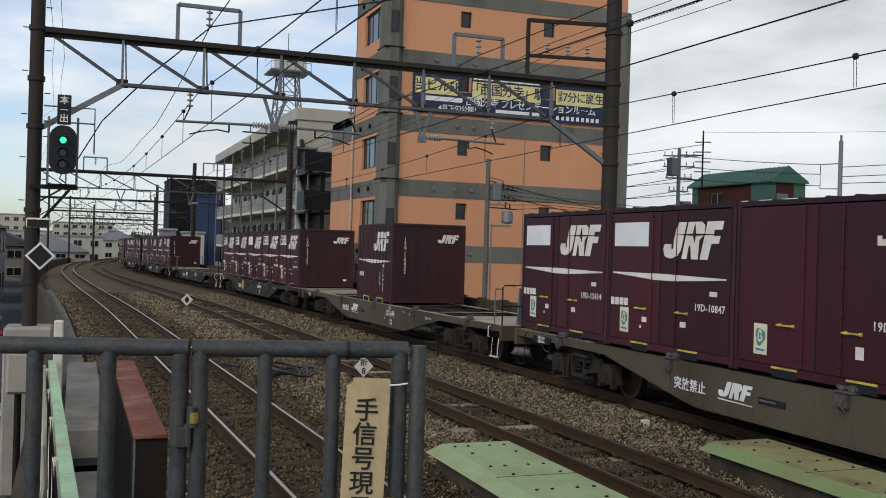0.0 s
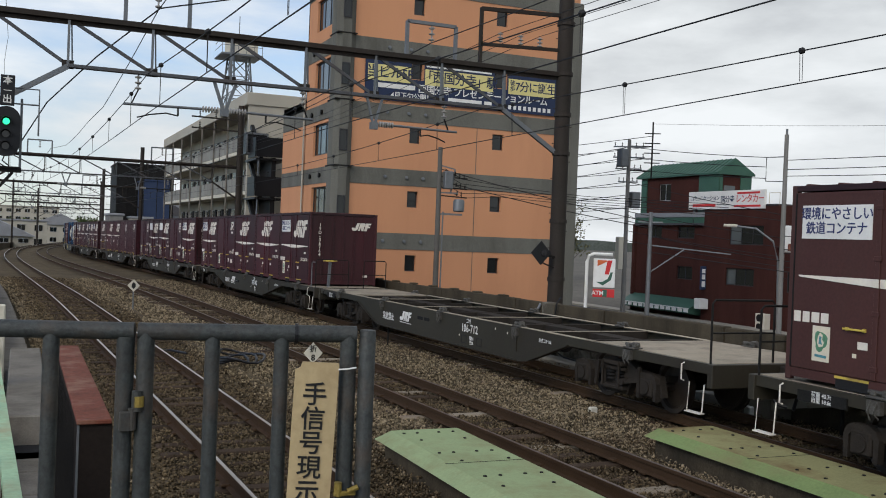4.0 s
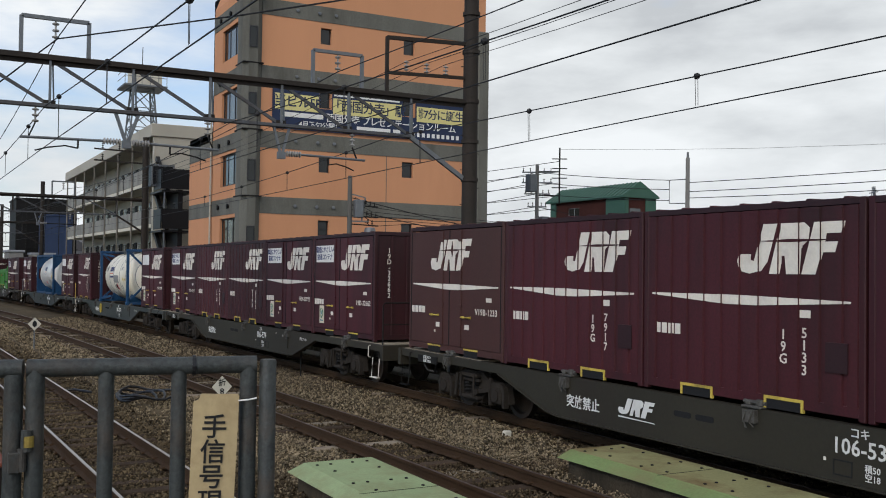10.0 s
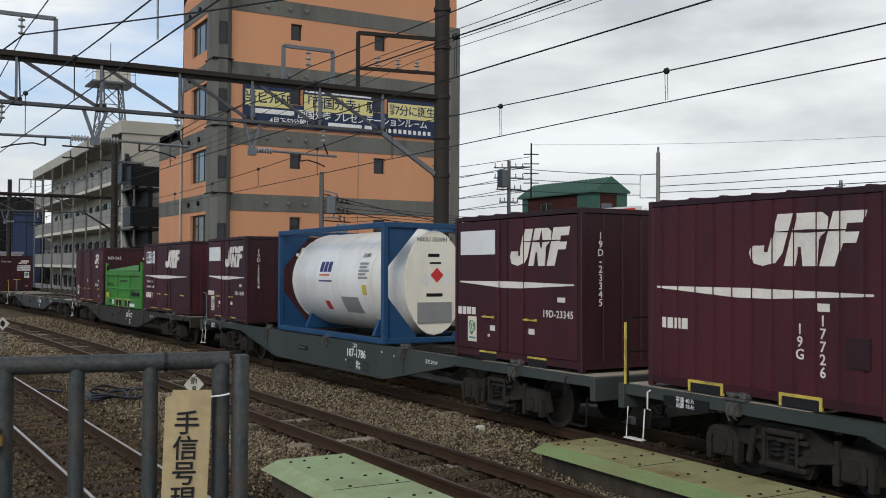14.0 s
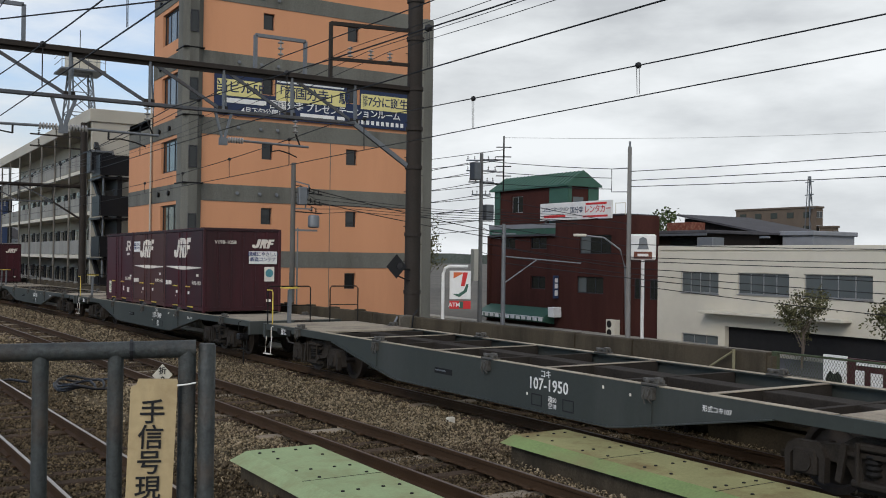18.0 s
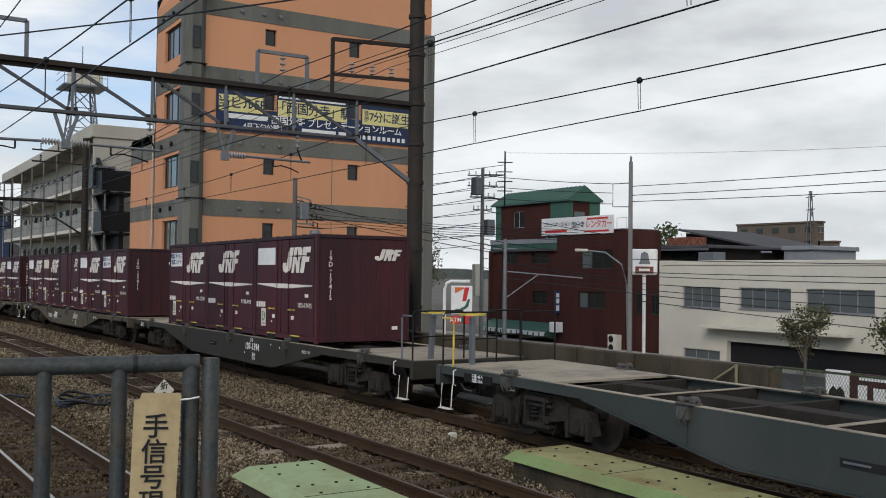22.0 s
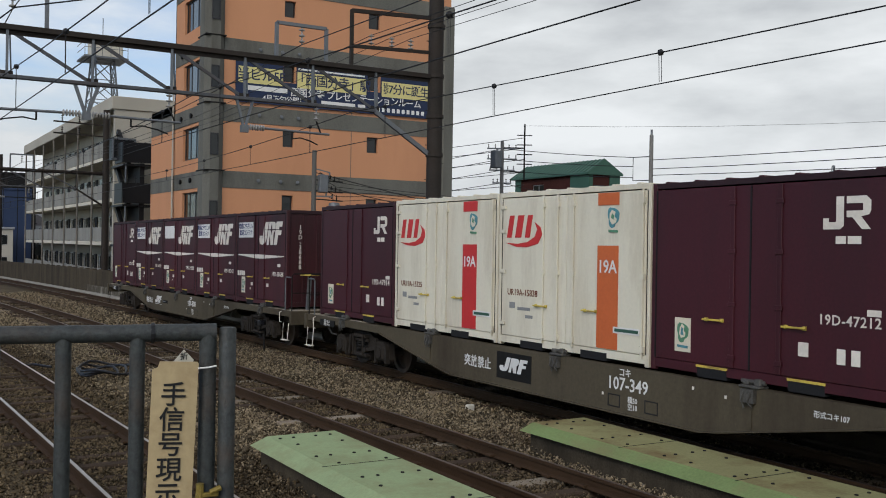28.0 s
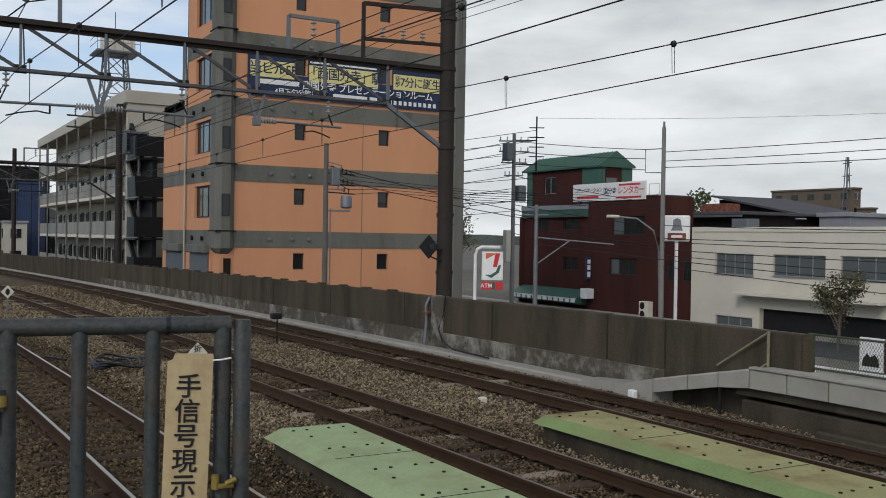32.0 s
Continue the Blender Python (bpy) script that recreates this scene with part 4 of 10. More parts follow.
def portal(y, detail):
    z0 = fall(y)
    lx = -0.89 if y < 40 else LINE_LEFT(y) - 3.2
    rx = 12.8 if y < 90 else LINE_TRAIN(y) + 3.4
    p = thing("overhead_line_portal", "dark steel portal of masts and lattice truss over the tracks", "line portal", "overhead line portals", m=pose(0, y, z0))
    mm = M["mast"]
    for x, top in ((lx, 10.6), (rx, 12.6 if detail else 11.0)):
        mast = part("mast", Mesh().rod((x, 0, -2.6), (x, 0, top), 0.155 if x < 3 else 0.215, 14, 0.14 if x < 3 else 0.19), mm, p, "dark steel mast", smooth=True)
        if detail:
            for z in (1.8, 3.3, 5.05, 6.05, 7.1, 8.4, 9.4):
                w = 0.145 if x < 3 else 0.20
                part("collar", kept(("collar", w), lambda: Mesh().lathe([(w, -0.05), (w + 0.03, -0.05), (w + 0.03, 0.05), (w, 0.05)], (0, 0, 0), (0, 0, 1), 14), mm), mm, mast, m=pose(x, 0, z))
            for k in range(14):
                part("step_bolt", kept("step_bolt", lambda: Mesh().rod((0, 0, 0), (0.12, 0, 0), 0.012, 6), mm), mm, mast, m=pose(x + 0.16 * (1 if k % 2 else -1), 0, 2.6 + k * 0.45, 0, 0, 0 if k % 2 else 180))
    part("top_chord", Mesh().cbox(lx, rx, -0.09, 0.09, 7.02, 7.14, 0.01).box(lx, rx, -0.012, 0.012, 6.93, 7.02), mm, p)
    n = 8
    x0, x1 = lx + 1.7, rx - 1.75
    part("bottom_chord", Mesh().cbox(x0, x1, -0.07, 0.07, 6.02, 6.10, 0.01), M["truss"], p)
    step = (x1 - x0) / (n - 2)
    for k in range(n - 1):
        x = x0 + k * step
        part("vertical", Mesh().bar((x, -0.03, 6.05), (x, -0.03, 7.05), 0.05, 0.06), M["steel_g"] if detail else mm, p)
        part("vertical", Mesh().bar((x + 0.09, 0.03, 6.05), (x + 0.05, 0.03, 7.05), 0.03, 0.04), M["steel_g"] if detail else mm, p)
        xa = max(x - step, lx + 0.2)
        part("diagonal", Mesh().bar((xa, 0.02, 7.05), (x, 0.02, 6.08), 0.05, 0.07), M["truss"], p)
        if detail:
            part("gusset", Mesh().box(x - 0.12, x + 0.12, -0.015, 0.015, 6.0, 6.18), mm, p)
    part("knee", Mesh().bar((lx + 0.15, 0, 5.05), (x0, 0, 6.05), 0.09, 0.11), M["steel_g"] if detail else mm, p)
    part("knee", Mesh().bar((rx - 0.15, 0, 5.05), (x1, 0, 6.05), 0.09, 0.11), M["steel_g"] if detail else mm, p)
    # frames that carry feeders above the truss
    for a, b, h in ((LINE_LEFT(y) - 0.5, LINE_LEFT(y) + 0.85, 7.92), (LINE_TRAIN(y) - 2.0, LINE_TRAIN(y) - 0.72, 7.95)):
        part("feeder_frame", Mesh().bar((a, 0, 7.1), (a, 0, h), 0.08, 0.08).bar((b, 0, 7.1), (b, 0, h), 0.08, 0.08).bar((a, 0, h), (b, 0, h), 0.08, 0.08), M["steel_g"], p, "grey steel frame over the truss")
        part("insulator", insulator(((a + b) / 2, 0, h - 0.04), ((a + b) / 2, 0, h - 0.46), 0.075, 3), M["porcelain"], p)
    if detail:
        part("side_bracket", Mesh().bar((10.38, 0, 8.5), (12.95, 0, 8.62), 0.09, 0.09).bar((10.38, 0, 8.52), (10.38, 0, 7.05), 0.08, 0.08).bar((10.38, 0, 7.62), (12.95, 0, 7.72), 0.08, 0.08), M["mast"], p)
        for x in (10.92, 11.5, 12.05):
            part("insulator", insulator((x, 0, 7.70), (x, 0, 7.98), 0.075, 3), M["porcelain"], p)
    # hangers between the tracks, each with registration arms out over a track
    left, mid, train = LINE_LEFT(y), LINE_MID(y), LINE_TRAIN(y)
    for h, wide in ((left + 1.68, 0.25), (train - 2.76, 0.2)):
        part("hanger", Mesh().bar((h - wide, 0, 6.05), (h - 0.03, 0, 5.42), 0.05, 0.07).bar((h + wide, 0, 6.05), (h + 0.03, 0, 5.42), 0.05, 0.07).box(h - 0.09, h + 0.09, -0.06, 0.06, 5.27, 5.44), M["steel_g"], p, "grey steel hanger in a V")
    for h, s, tip, drop, a0, a1 in ((left + 1.68, -1, left - 0.48, left - 0.19, left + 0.67, left - 0.19), (left + 1.68, 1, mid - 0.30, mid - 0.56, mid - 1.40, mid - 0.58), (train - 2.76, 1, train - 0.60, train - 0.95, train - 1.56, train - 0.90)):
        part("drop_insulator", insulator((drop, 0, 6.02), (drop, 0, 5.66), 0.075, 3), M["porcelain"], p)
        part("drop_tube", Mesh().bar((drop, 0, 5.68), (drop + 0.12 * (tip - drop) / abs(tip - drop), 0, 5.40), 0.03, 0.03), M["steel_d"], p)
        part("rod_insulator", insulator((h + s * 0.12, 0, 5.40), (h + s * 0.50, 0, 5.40), 0.075, 6), M["porcelain"], p)
        part("cantilever", Mesh().rod((h + s * 0.48, 0, 5.40), (tip, 0, 5.37), 0.030, 8), M["steel_g"] if detail else M["steel_d"], p)
        part("steady_arm", Mesh().rod((a0, 0, 5.41), (a0, 0, 5.20), 0.022, 6).tube([(a0, 0, 5.20), (a0 + (a1 - a0) * 0.3, 0, 5.24), (a0 + (a1 - a0) * 0.7, 0, 5.18), (a1, 0, 5.10)], 0.017, 6), M["steel_d"], p)
    if 60 < y < 70:
        for z in (10.1, 9.4):
            part("cross_arm", Mesh().bar((rx - 3.1, 0, z), (rx + 0.1, 0, z - 0.06), 0.09, 0.09), mm, p)
            for x in (rx - 2.6, rx - 1.6):
                part("insulator", insulator((x, 0, z + 0.02), (x, 0, z + 0.42), 0.075, 3), M["steel_d"], p)
    return p


for k, y in enumerate((22.2, 63.2, 100.0, 138.0, 172.0, 206.0)):
    portal(y, k == 0)

# ---- wires: contact wire, messenger and droppers for each track, feeders above ----
SUPPORTS = [-19.0, 22.2, 63.2, 100.0, 138.0]


def wire(pts, r=0.008):
    return Mesh().tube(pts, r, 5)


def span(f, z_at, sag, y0, y1, n=10):
    return [(f(y0 + (y1 - y0) * k / n), y0 + (y1 - y0) * k / n, fall(y0 + (y1 - y0) * k / n) + z_at - sag * 4 * (k / n) * (1 - k / n)) for k in range(n + 1)]


for line, zm in ((LINE_LEFT, 6.05), (LINE_MID, 6.05), (LINE_TRAIN, 5.98)):
    w = thing("overhead_wire", "black overhead contact wire hung from a messenger", "overhead wire", "overhead wires")
    for y0, y1 in zip(SUPPORTS, SUPPORTS[1:]):
        part("messenger", wire(span(line, zm, 0.45, y0, y1), 0.011), M["wire"], w)
        part("contact_wire", wire(span(line, 5.18, 0.03, y0, y1), 0.010), M["wire"], w)
        d = 2.6
        while d < y1 - y0:
            f = d / (y1 - y0)
            y = y0 + d
            top = zm - 0.45 * 4 * f * (1 - f)
            q = part("dropper", Mesh().rod((line(y), y - 0.02, fall(y) + top), (line(y), y - 0.03, fall(y) + 5.18), 0.005, 5).rod((line(y), y + 0.04, fall(y) + top), (line(y), y + 0.02, fall(y) + 5.18), 0.005, 5), M["wire"], w)
            part("clamp", kept("wire_clamp", lambda: Mesh().lathe([(0.0, -0.05), (0.05, -0.02), (0.05, 0.02), (0.0, 0.05)], (0, 0, 0), (0, 1, 0), 8), M["wire"]), M["wire"], q, m=pose(line(y), y, fall(y) + top))
            d += 4.6
for x, z, r in ((LINE_LEFT(22) + 0.17, 7.46, 0.012), (9.06, 7.49, 0.012), (10.92, 7.95, 0.008), (11.5, 7.97, 0.008), (12.05, 8.0, 0.008), (-0.6, 9.6, 0.008), (-0.95, 10.2, 0.008)):
    w = thing("feeder_wire", "black feeder wire strung along the masts", "overhead wire", "feeder wires")
    for y0, y1 in zip(SUPPORTS, SUPPORTS[1:]):
        f = lambda y, x=x: x + (LINE_TRAIN(y) - LINE_TRAIN(22.2) if y > 40 else 0.0) * (0.5 if y < 63.2 else 1.0)
        part("wire", wire(span(f, z, 0.38, y0, y1, 8), r), M["wire"], w)
jumper = thing("jumper_cable", "thick black cable slung across from the feeder", "cable")
part("cable", wire([(11.5, 8.4, 7.6), (8.4, 13.2, 7.38), (5.3, 18.0, 7.36), (2.65, 22.2, 7.44), (1.5, 24.0, 6.55), (0.5, 25.8, 5.6), (-0.1, 27.0, 4.6)], 0.017), M["wire"], jumper)

# ---- colour-light signal on the near mast ----
signal = thing("railway_signal", "green-lit black colour-light railway signal on a mast bracket", "railway signal")
sx, sy = -0.33, 21.85
oval = [(sx + 0.27 * math.cos(a), 4.50 + (0.24 if math.sin(a) > 0 else -0.24) + 0.27 * math.sin(a)) for a in [k * math.tau / 28 + 0.0001 for k in range(28)]]
part("backboard", Mesh().prism(oval, lambda a, z, d: (a, sy + d, z), 0.03), M["plastic"], signal, "black oval backboard")
part("housing", Mesh().cbox(sx - 0.16, sx + 0.16, sy + 0.03, sy + 0.28, 4.02, 4.95, 0.03), M["plastic"], signal)
for k, z in enumerate((4.70, 4.44, 4.20)):
    part("lens", Mesh().rod((sx, sy - 0.012, z), (sx, sy + 0.01, z), 0.066 if k == 0 else 0.07, 20), M["signal_green"] if k == 0 else M["lens_dark"], signal, "lit green lens" if k == 0 else "dark lens")
    hood = Mesh()
    pts = [(0.11 * math.cos(a), 0.11 * math.sin(a)) for a in [math.radians(-20 + q * 22) for q in range(11)]]
    for (a, b), (c, d) in zip(pts, pts[1:]):
        hood.add([(sx + a, sy, z + b), (sx + c, sy, z + d), (sx + c, sy - 0.16, z + d - 0.01), (sx + a, sy - 0.16, z + b - 0.01), (sx + a * 0.92, sy, z + b * 0.92), (sx + c * 0.92, sy, z + d * 0.92), (sx + c * 0.92, sy - 0.16, z + d * 0.92 - 0.01), (sx + a * 0.92, sy - 0.16, z + b * 0.92 - 0.01)],
                 [(0, 1, 2, 3), (7, 6, 5, 4), (0, 3, 7, 4), (1, 5, 6, 2), (2, 6, 7, 3)])
    part("hood", hood, M["plastic"], signal)
nameboard = part("route_board", Mesh().cbox(-0.46, -0.19, sy - 0.01, sy + 0.03, 5.02, 5.64, 0.01), M["plastic"], signal, "black board with two white characters")
for ch, z in (("本", 5.52), ("出", 5.14)):
    part("character", letters(ch, 0.19, M["white_clean"], 0.002), M["white_clean"], nameboard, m=pose(-0.325, sy - 0.014, z))
part("dash", Mesh().box(-0.40, -0.25, sy - 0.014, sy, 5.32, 5.335), M["white_clean"], nameboard)
cage = part("service_cage", Mesh().tube([(-0.72, sy + 0.1, 5.40), (0.28, sy + 0.1, 5.40), (0.28, sy + 0.1, 4.45)], 0.018, 6).tube([(-0.72, sy + 0.1, 5.08), (0.28, sy + 0.1, 5.08)], 0.018, 6), M["steel_g"], signal, "grey steel cage")
for q in (-0.62, -0.05):
    part("upright", Mesh().bar((q, sy + 0.2, 3.7), (q, sy + 0.2, 5.2), 0.05, 0.05), M["steel_g"], cage)
part("bracket", Mesh().bar((-0.95, sy + 0.1, 3.72), (-0.02, sy + 0.1, 3.72), 0.1, 0.09).bar((-0.72, sy + 0.1, 3.0), (-0.18, sy + 0.1, 3.68), 0.05, 0.06).box(-0.62, -0.05, sy, sy + 0.35, 3.76, 3.79), M["steel_d"], signal)
part("cable", Mesh().tube([(sx, sy + 0.1, 4.05), (sx - 0.05, sy + 0.02, 3.9), (sx + 0.08, sy + 0.0, 3.8)], 0.015, 6), M["plastic"], signal)
lamp = thing("repeater_lamp", "small dark lamp box with white surround on the mast", "lamp")
part("box", Mesh().cbox(-0.98, -0.52, 21.45, 21.75, 2.86, 3.06, 0.03), M["white_w"], lamp)
part("face", Mesh().box(-0.955, -0.545, 21.43, 21.452, 2.875, 3.025), M["black"], lamp)
part("stem", Mesh().rod((-0.75, 21.7, 2.6), (-0.75, 21.7, 2.87), 0.03, 8), M["steel_d"], lamp)
diamond = thing("diamond_sign", "black diamond sign with white border on the mast", "sign")
part("border", Mesh().prism([(-0.70, 2.00), (-0.41, 2.29), (-0.70, 2.58), (-0.99, 2.29)], lambda a, z, d: (a, 21.62 + d, z), 0.02), M["white_clean"], diamond)
part("face", Mesh().prism([(-0.70, 2.06), (-0.47, 2.29), (-0.70, 2.52), (-0.93, 2.29)], lambda a, z, d: (a, 21.61 + d, z), 0.015), M["black"], diamond)
part("mount", Mesh().box(-0.9, -0.5, 21.64, 22.0, 2.25, 2.33), M["steel_d"], diamond)
far_sign = thing("diamond_sign", "black diamond sign with round reflector on the far mast", "sign")
part("face", Mesh().prism([(12.17, 2.09), (12.46, 2.40), (12.17, 2.71), (11.88, 2.40)], lambda a, z, d: (a, 21.9 + d, z), 0.02), M["black"], far_sign)
part("reflector", Mesh().rod((12.25, 21.88, 2.40), (12.25, 21.9, 2.40), 0.09, 14), M["lens_dark"], far_sign)
part("mount", Mesh().bar((12.17, 21.95, 2.35), (12.75, 22.1, 2.3), 0.05, 0.05).bar((12.25, 21.95, 2.15), (12.72, 22.1, 2.0), 0.03, 0.03), M["steel_d"], far_sign)
foot = thing("mast_footing", "pale concrete block at the foot of the mast", "footing")
part("block", Mesh().cbox(-1.35, -0.43, 21.6, 22.7, -2.6, 0.82, 0.04), M["kerb"], foot)

# ---- end of the platform: gate, notice, low decks ----
platform = thing("platform", "concrete station platform behind the pipe gate", "platform", kind="structure")
part("slab", Mesh().cbox(-6.0, 1.28, -40, 3.95, 0.75, 1.1, 0.02), M["concrete"], platform)
part("supports", Mesh().box(-5.5, 1.0, -40, 3.6, -2.7, 0.75), M["wall_conc"], platform)
fy = lambda x: 3.64 - 0.245 * x  # the line of the fence across the platform end
RT = 2.303
fence = thing("pipe_fence", "grey-blue painted steel pipe fence at the platform end", "fence")
part("top_rail", Mesh().rod((-2.2, fy(-2.2), RT), (0.380, fy(0.380), RT), 0.0305, 16), M["galv"], fence, smooth=True)
for x in (-2.0, -1.6, -1.15, -0.72, -0.36, -0.126, 0.113):
    part("post", kept("fence_post", lambda: Mesh().rod((0, 0, 1.1), (0, 0, RT), 0.0275, 16), M["galv"], True), M["galv"], fence, m=pose(x, fy(x), 0))
part("end_post", Mesh().rod((0.352, fy(0.352), 1.1), (0.352, fy(0.352), RT - 0.02), 0.0305, 16), M["galv"], fence, smooth=True)
part("hinge_plate", Mesh().cbox(0.335, 0.372, fy(0.36) - 0.05, fy(0.36) - 0.028, 1.96, 2.03, 0.004), M["galv"], fence)
gate = thing("pipe_gate", "grey-blue steel pipe gate with hinges and tarnished latch", "gate")
part("frame", Mesh().rod((0.392, fy(0.392), RT), (1.129, fy(1.129), RT + 0.006), 0.0305, 16), M["galv"], gate, "mitred top rail", smooth=True)
for x in (0.418, 1.102):
    part("stile", kept("gate_stile", lambda: Mesh().rod((0, 0, 1.15), (0, 0, RT + 0.003), 0.0300, 16), M["galv"], True), M["galv"], gate, m=pose(x, fy(x), 0))
for x in (0.638, 0.871):
    part("bar", kept("gate_bar", lambda: Mesh().rod((0, 0, 1.15), (0, 0, RT), 0.0265, 16), M["galv"], True), M["galv"], gate, m=pose(x, fy(x), 0))
hinge = part("hinge", Mesh().rod((0.392, fy(0.392) - 0.03, 2.03), (0.392, fy(0.392) - 0.03, 2.10), 0.019, 12).rod((0.377, fy(0.38) - 0.032, 1.965), (0.377, fy(0.38) - 0.032, 2.04), 0.015, 12), M["galv"], gate)
part("hinge_band", Mesh().rod((0.396, fy(0.392) - 0.034, 2.045), (0.396, fy(0.392) - 0.034, 2.082), 0.019, 12), M["olive"], hinge, "tarnished yellow band")
part("wire_tie", Mesh().lathe([(0.032, -0.006), (0.036, -0.006), (0.036, 0.006), (0.032, 0.006)], (0.92, fy(0.92), RT + 0.004), (1, -0.245, 0), 14), M["plastic"], gate)
latch = part("latch", Mesh().cbox(1.055, 1.135, fy(1.09) - 0.052, fy(1.09) - 0.030, 1.735, 1.752, 0.004).rod((1.07, fy(1.07) - 0.045, 1.735), (1.07, fy(1.07) - 0.045, 1.785), 0.014, 10).rod((1.105, fy(1.1) - 0.045, 1.752), (1.14, fy(1.14) - 0.045, 1.768), 0.010, 8), M["olive"], gate, "tarnished yellow latch")
stop = thing("gate_post", "weathered grey steel tube post beside the gate", "post")
part("tube", Mesh().lathe([(0.030, 1.1), (0.030, 2.318), (0.026, 2.326), (0.0, 2.328)], (1.168, fy(1.168) + 0.0, 0), (0, 0, 1), 18), M["galv"], stop, smooth=True)
part("base", Mesh().cbox(1.1, 1.23, fy(1.168) - 0.07, fy(1.168) + 0.07, 1.1, 1.12, 0.01), M["galv"], stop)
notice = thing("notice_board", "aged cream notice board with black characters tied to the gate", "notice board")
lean = Matrix.Translation((0.990, fy(0.975) - 0.055, 2.212)) @ Euler((0, radians(1.6), radians(-13.8))).to_matrix().to_4x4()
notice.matrix_world = lean
part("board", Mesh().prism([(-0.066, -0.02), (-0.060, 0.0), (0.066, 0.0), (0.070, -0.006), (0.064, -0.92), (-0.088, -0.92), (-0.084, -0.028)], lambda a, z, d: (a, d, z), 0.006), M["sign_y"], notice, "aged cream board")
for k, ch in enumerate("手信号現示位置"):
    part("character", letters(ch, 0.088, M["black"], 0.0015, bold=0.0009), M["black"], notice, "black character", m=pose(-0.010 - 0.0015 * k, -0.0025, -0.118 - k * 0.0865))
part("tie", Mesh().tube([(0.068, -0.004, -0.022), (0.10, -0.01, -0.018), (0.13, -0.008, -0.012)], 0.003, 6), M["white_clean"], notice)


def deck(name, x0, x1, y0, y1, z, m, m_edge):
    d = thing(name, "low green-painted deck on a concrete base beside the track", "platform deck", "green decks")
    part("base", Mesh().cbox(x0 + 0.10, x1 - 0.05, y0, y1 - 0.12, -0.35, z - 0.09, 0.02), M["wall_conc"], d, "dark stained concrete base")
    part("top", Mesh().add([(x0 + 0.14, y0, z), (x1, y0, z), (x1, y1 - 0.02, z), (x0 + 0.22, y1 - 0.02, z), (x0, y0, z - 0.10), (x0, y1, z - 0.10), (x1, y1, z - 0.10), (x1, y0, z - 0.10)],
                              [(0, 1, 2, 3), (5, 3, 2, 6), (1, 7, 6, 2), (0, 4, 7, 1), (4, 5, 6, 7)]), m, d, "green deck")
    part("sloped_edge", Mesh().add([(x0, y0, z - 0.10), (x0 + 0.14, y0, z), (x0 + 0.22, y1 - 0.02, z), (x0, y1, z - 0.10), (x0 + 0.1, y0, z - 0.10), (x0 + 0.1, y1 - 0.05, z - 0.10)], [(0, 1, 2, 3), (0, 3, 5, 4), (0, 4, 1), (3, 2, 5)]), m_edge, d, "green sloped edge")
    k = 0
    yy = y1 - 0.25
    while yy > y0:
        for xx in (x0 + 0.38, x1 - 0.18) if k % 2 else (x0 + 0.32, x0 + 0.5, x1 - 0.35, x1 - 0.15):
            part("bolt", kept("deck_bolt", lambda: Mesh().lathe([(0.022, 0), (0.020, 0.012), (0.0, 0.016)], (0, 0, 0), (0, 0, 1), 8), M["steel_d"]), M["steel_d"], d, m=pose(xx + 0.03 * math.sin(yy * 9), yy, z))
        yy -= 0.42 + 0.3 * (k % 2)
        k += 1
    for yy in (y1 - 1.9, y1 - 3.8):
        if yy > y0:
            part("seam", Mesh().box(x0 + 0.16, x1 - 0.01, yy - 0.006, yy + 0.006, z, z + 0.003), M["steel_d"], d)
    return d


deck("green_deck", 4.25, 5.40, -8, 11.82, 0.17, M["green"], M["green"])
deck("green_deck", 7.94, 9.07, -8, 11.2, 0.17, M["green_y"], M["green_edge"])

cable = thing("cable_coil", "loop of black cable lying on the ballast", "cable")
for k in range(3):
    pts = []
    for q in range(17):
        a = q * math.tau / 16
        pts.append((4.32 + (0.40 + 0.07 * k) * math.cos(a) + 0.1 * k, 21.6 + (0.65 + 0.15 * k) * math.sin(a), -0.16 + 0.03 * k + 0.05 * math.sin(a * 3 + k)))
    part("loop", Mesh().tube(pts, 0.028, 6), M["plastic"], cable)
part("tail", Mesh().tube([(3.5, 22.3, -0.12), (3.2, 22.8, -0.10), (3.0, 22.9, -0.14)], 0.028, 6), M["plastic"], cable)
for n, (x, y, a) in enumerate(((3.0, 7.9, 20), (3.05, 6.9, 65), (3.35, 9.4, 110))):
    scrap = thing("paper_scrap", "crumpled white paper scrap lying between the rails", "litter", "paper scraps", m=pose(x, y, -0.165, 0, 0, a))
    part("sheet", Mesh().add([(-0.10, -0.02, 0.0), (-0.02, -0.04, 0.03), (0.06, -0.02, 0.005), (0.13, -0.03, 0.025), (0.12, 0.03, 0.01), (0.04, 0.04, 0.03), (-0.03, 0.02, 0.005), (-0.11, 0.04, 0.02)], [(0, 1, 6, 7), (1, 2, 5, 6), (2, 3, 4, 5)]), M["white_clean"], scrap)
block = thing("white_block", "small white concrete block on the ballast", "block")
part("block", Mesh().cbox(9.05, 9.2, 14.33, 14.43, -0.24, -0.12, 0.02), M["white_w"], block)
block = thing("white_block", "small white marker block by the kerb wall", "block")
part("block", Mesh().cbox(11.70, 11.82, 13.44, 13.60, -0.3, -0.04, 0.02), M["white_clean"], block)
marker = thing("track_marker", "small white diamond marker on a short post between tracks", "track marker", "track markers")
part("post", Mesh().rod((3.83, 37, -0.5), (3.83, 37, 0.45), 0.025, 8), M["steel_g"], marker)
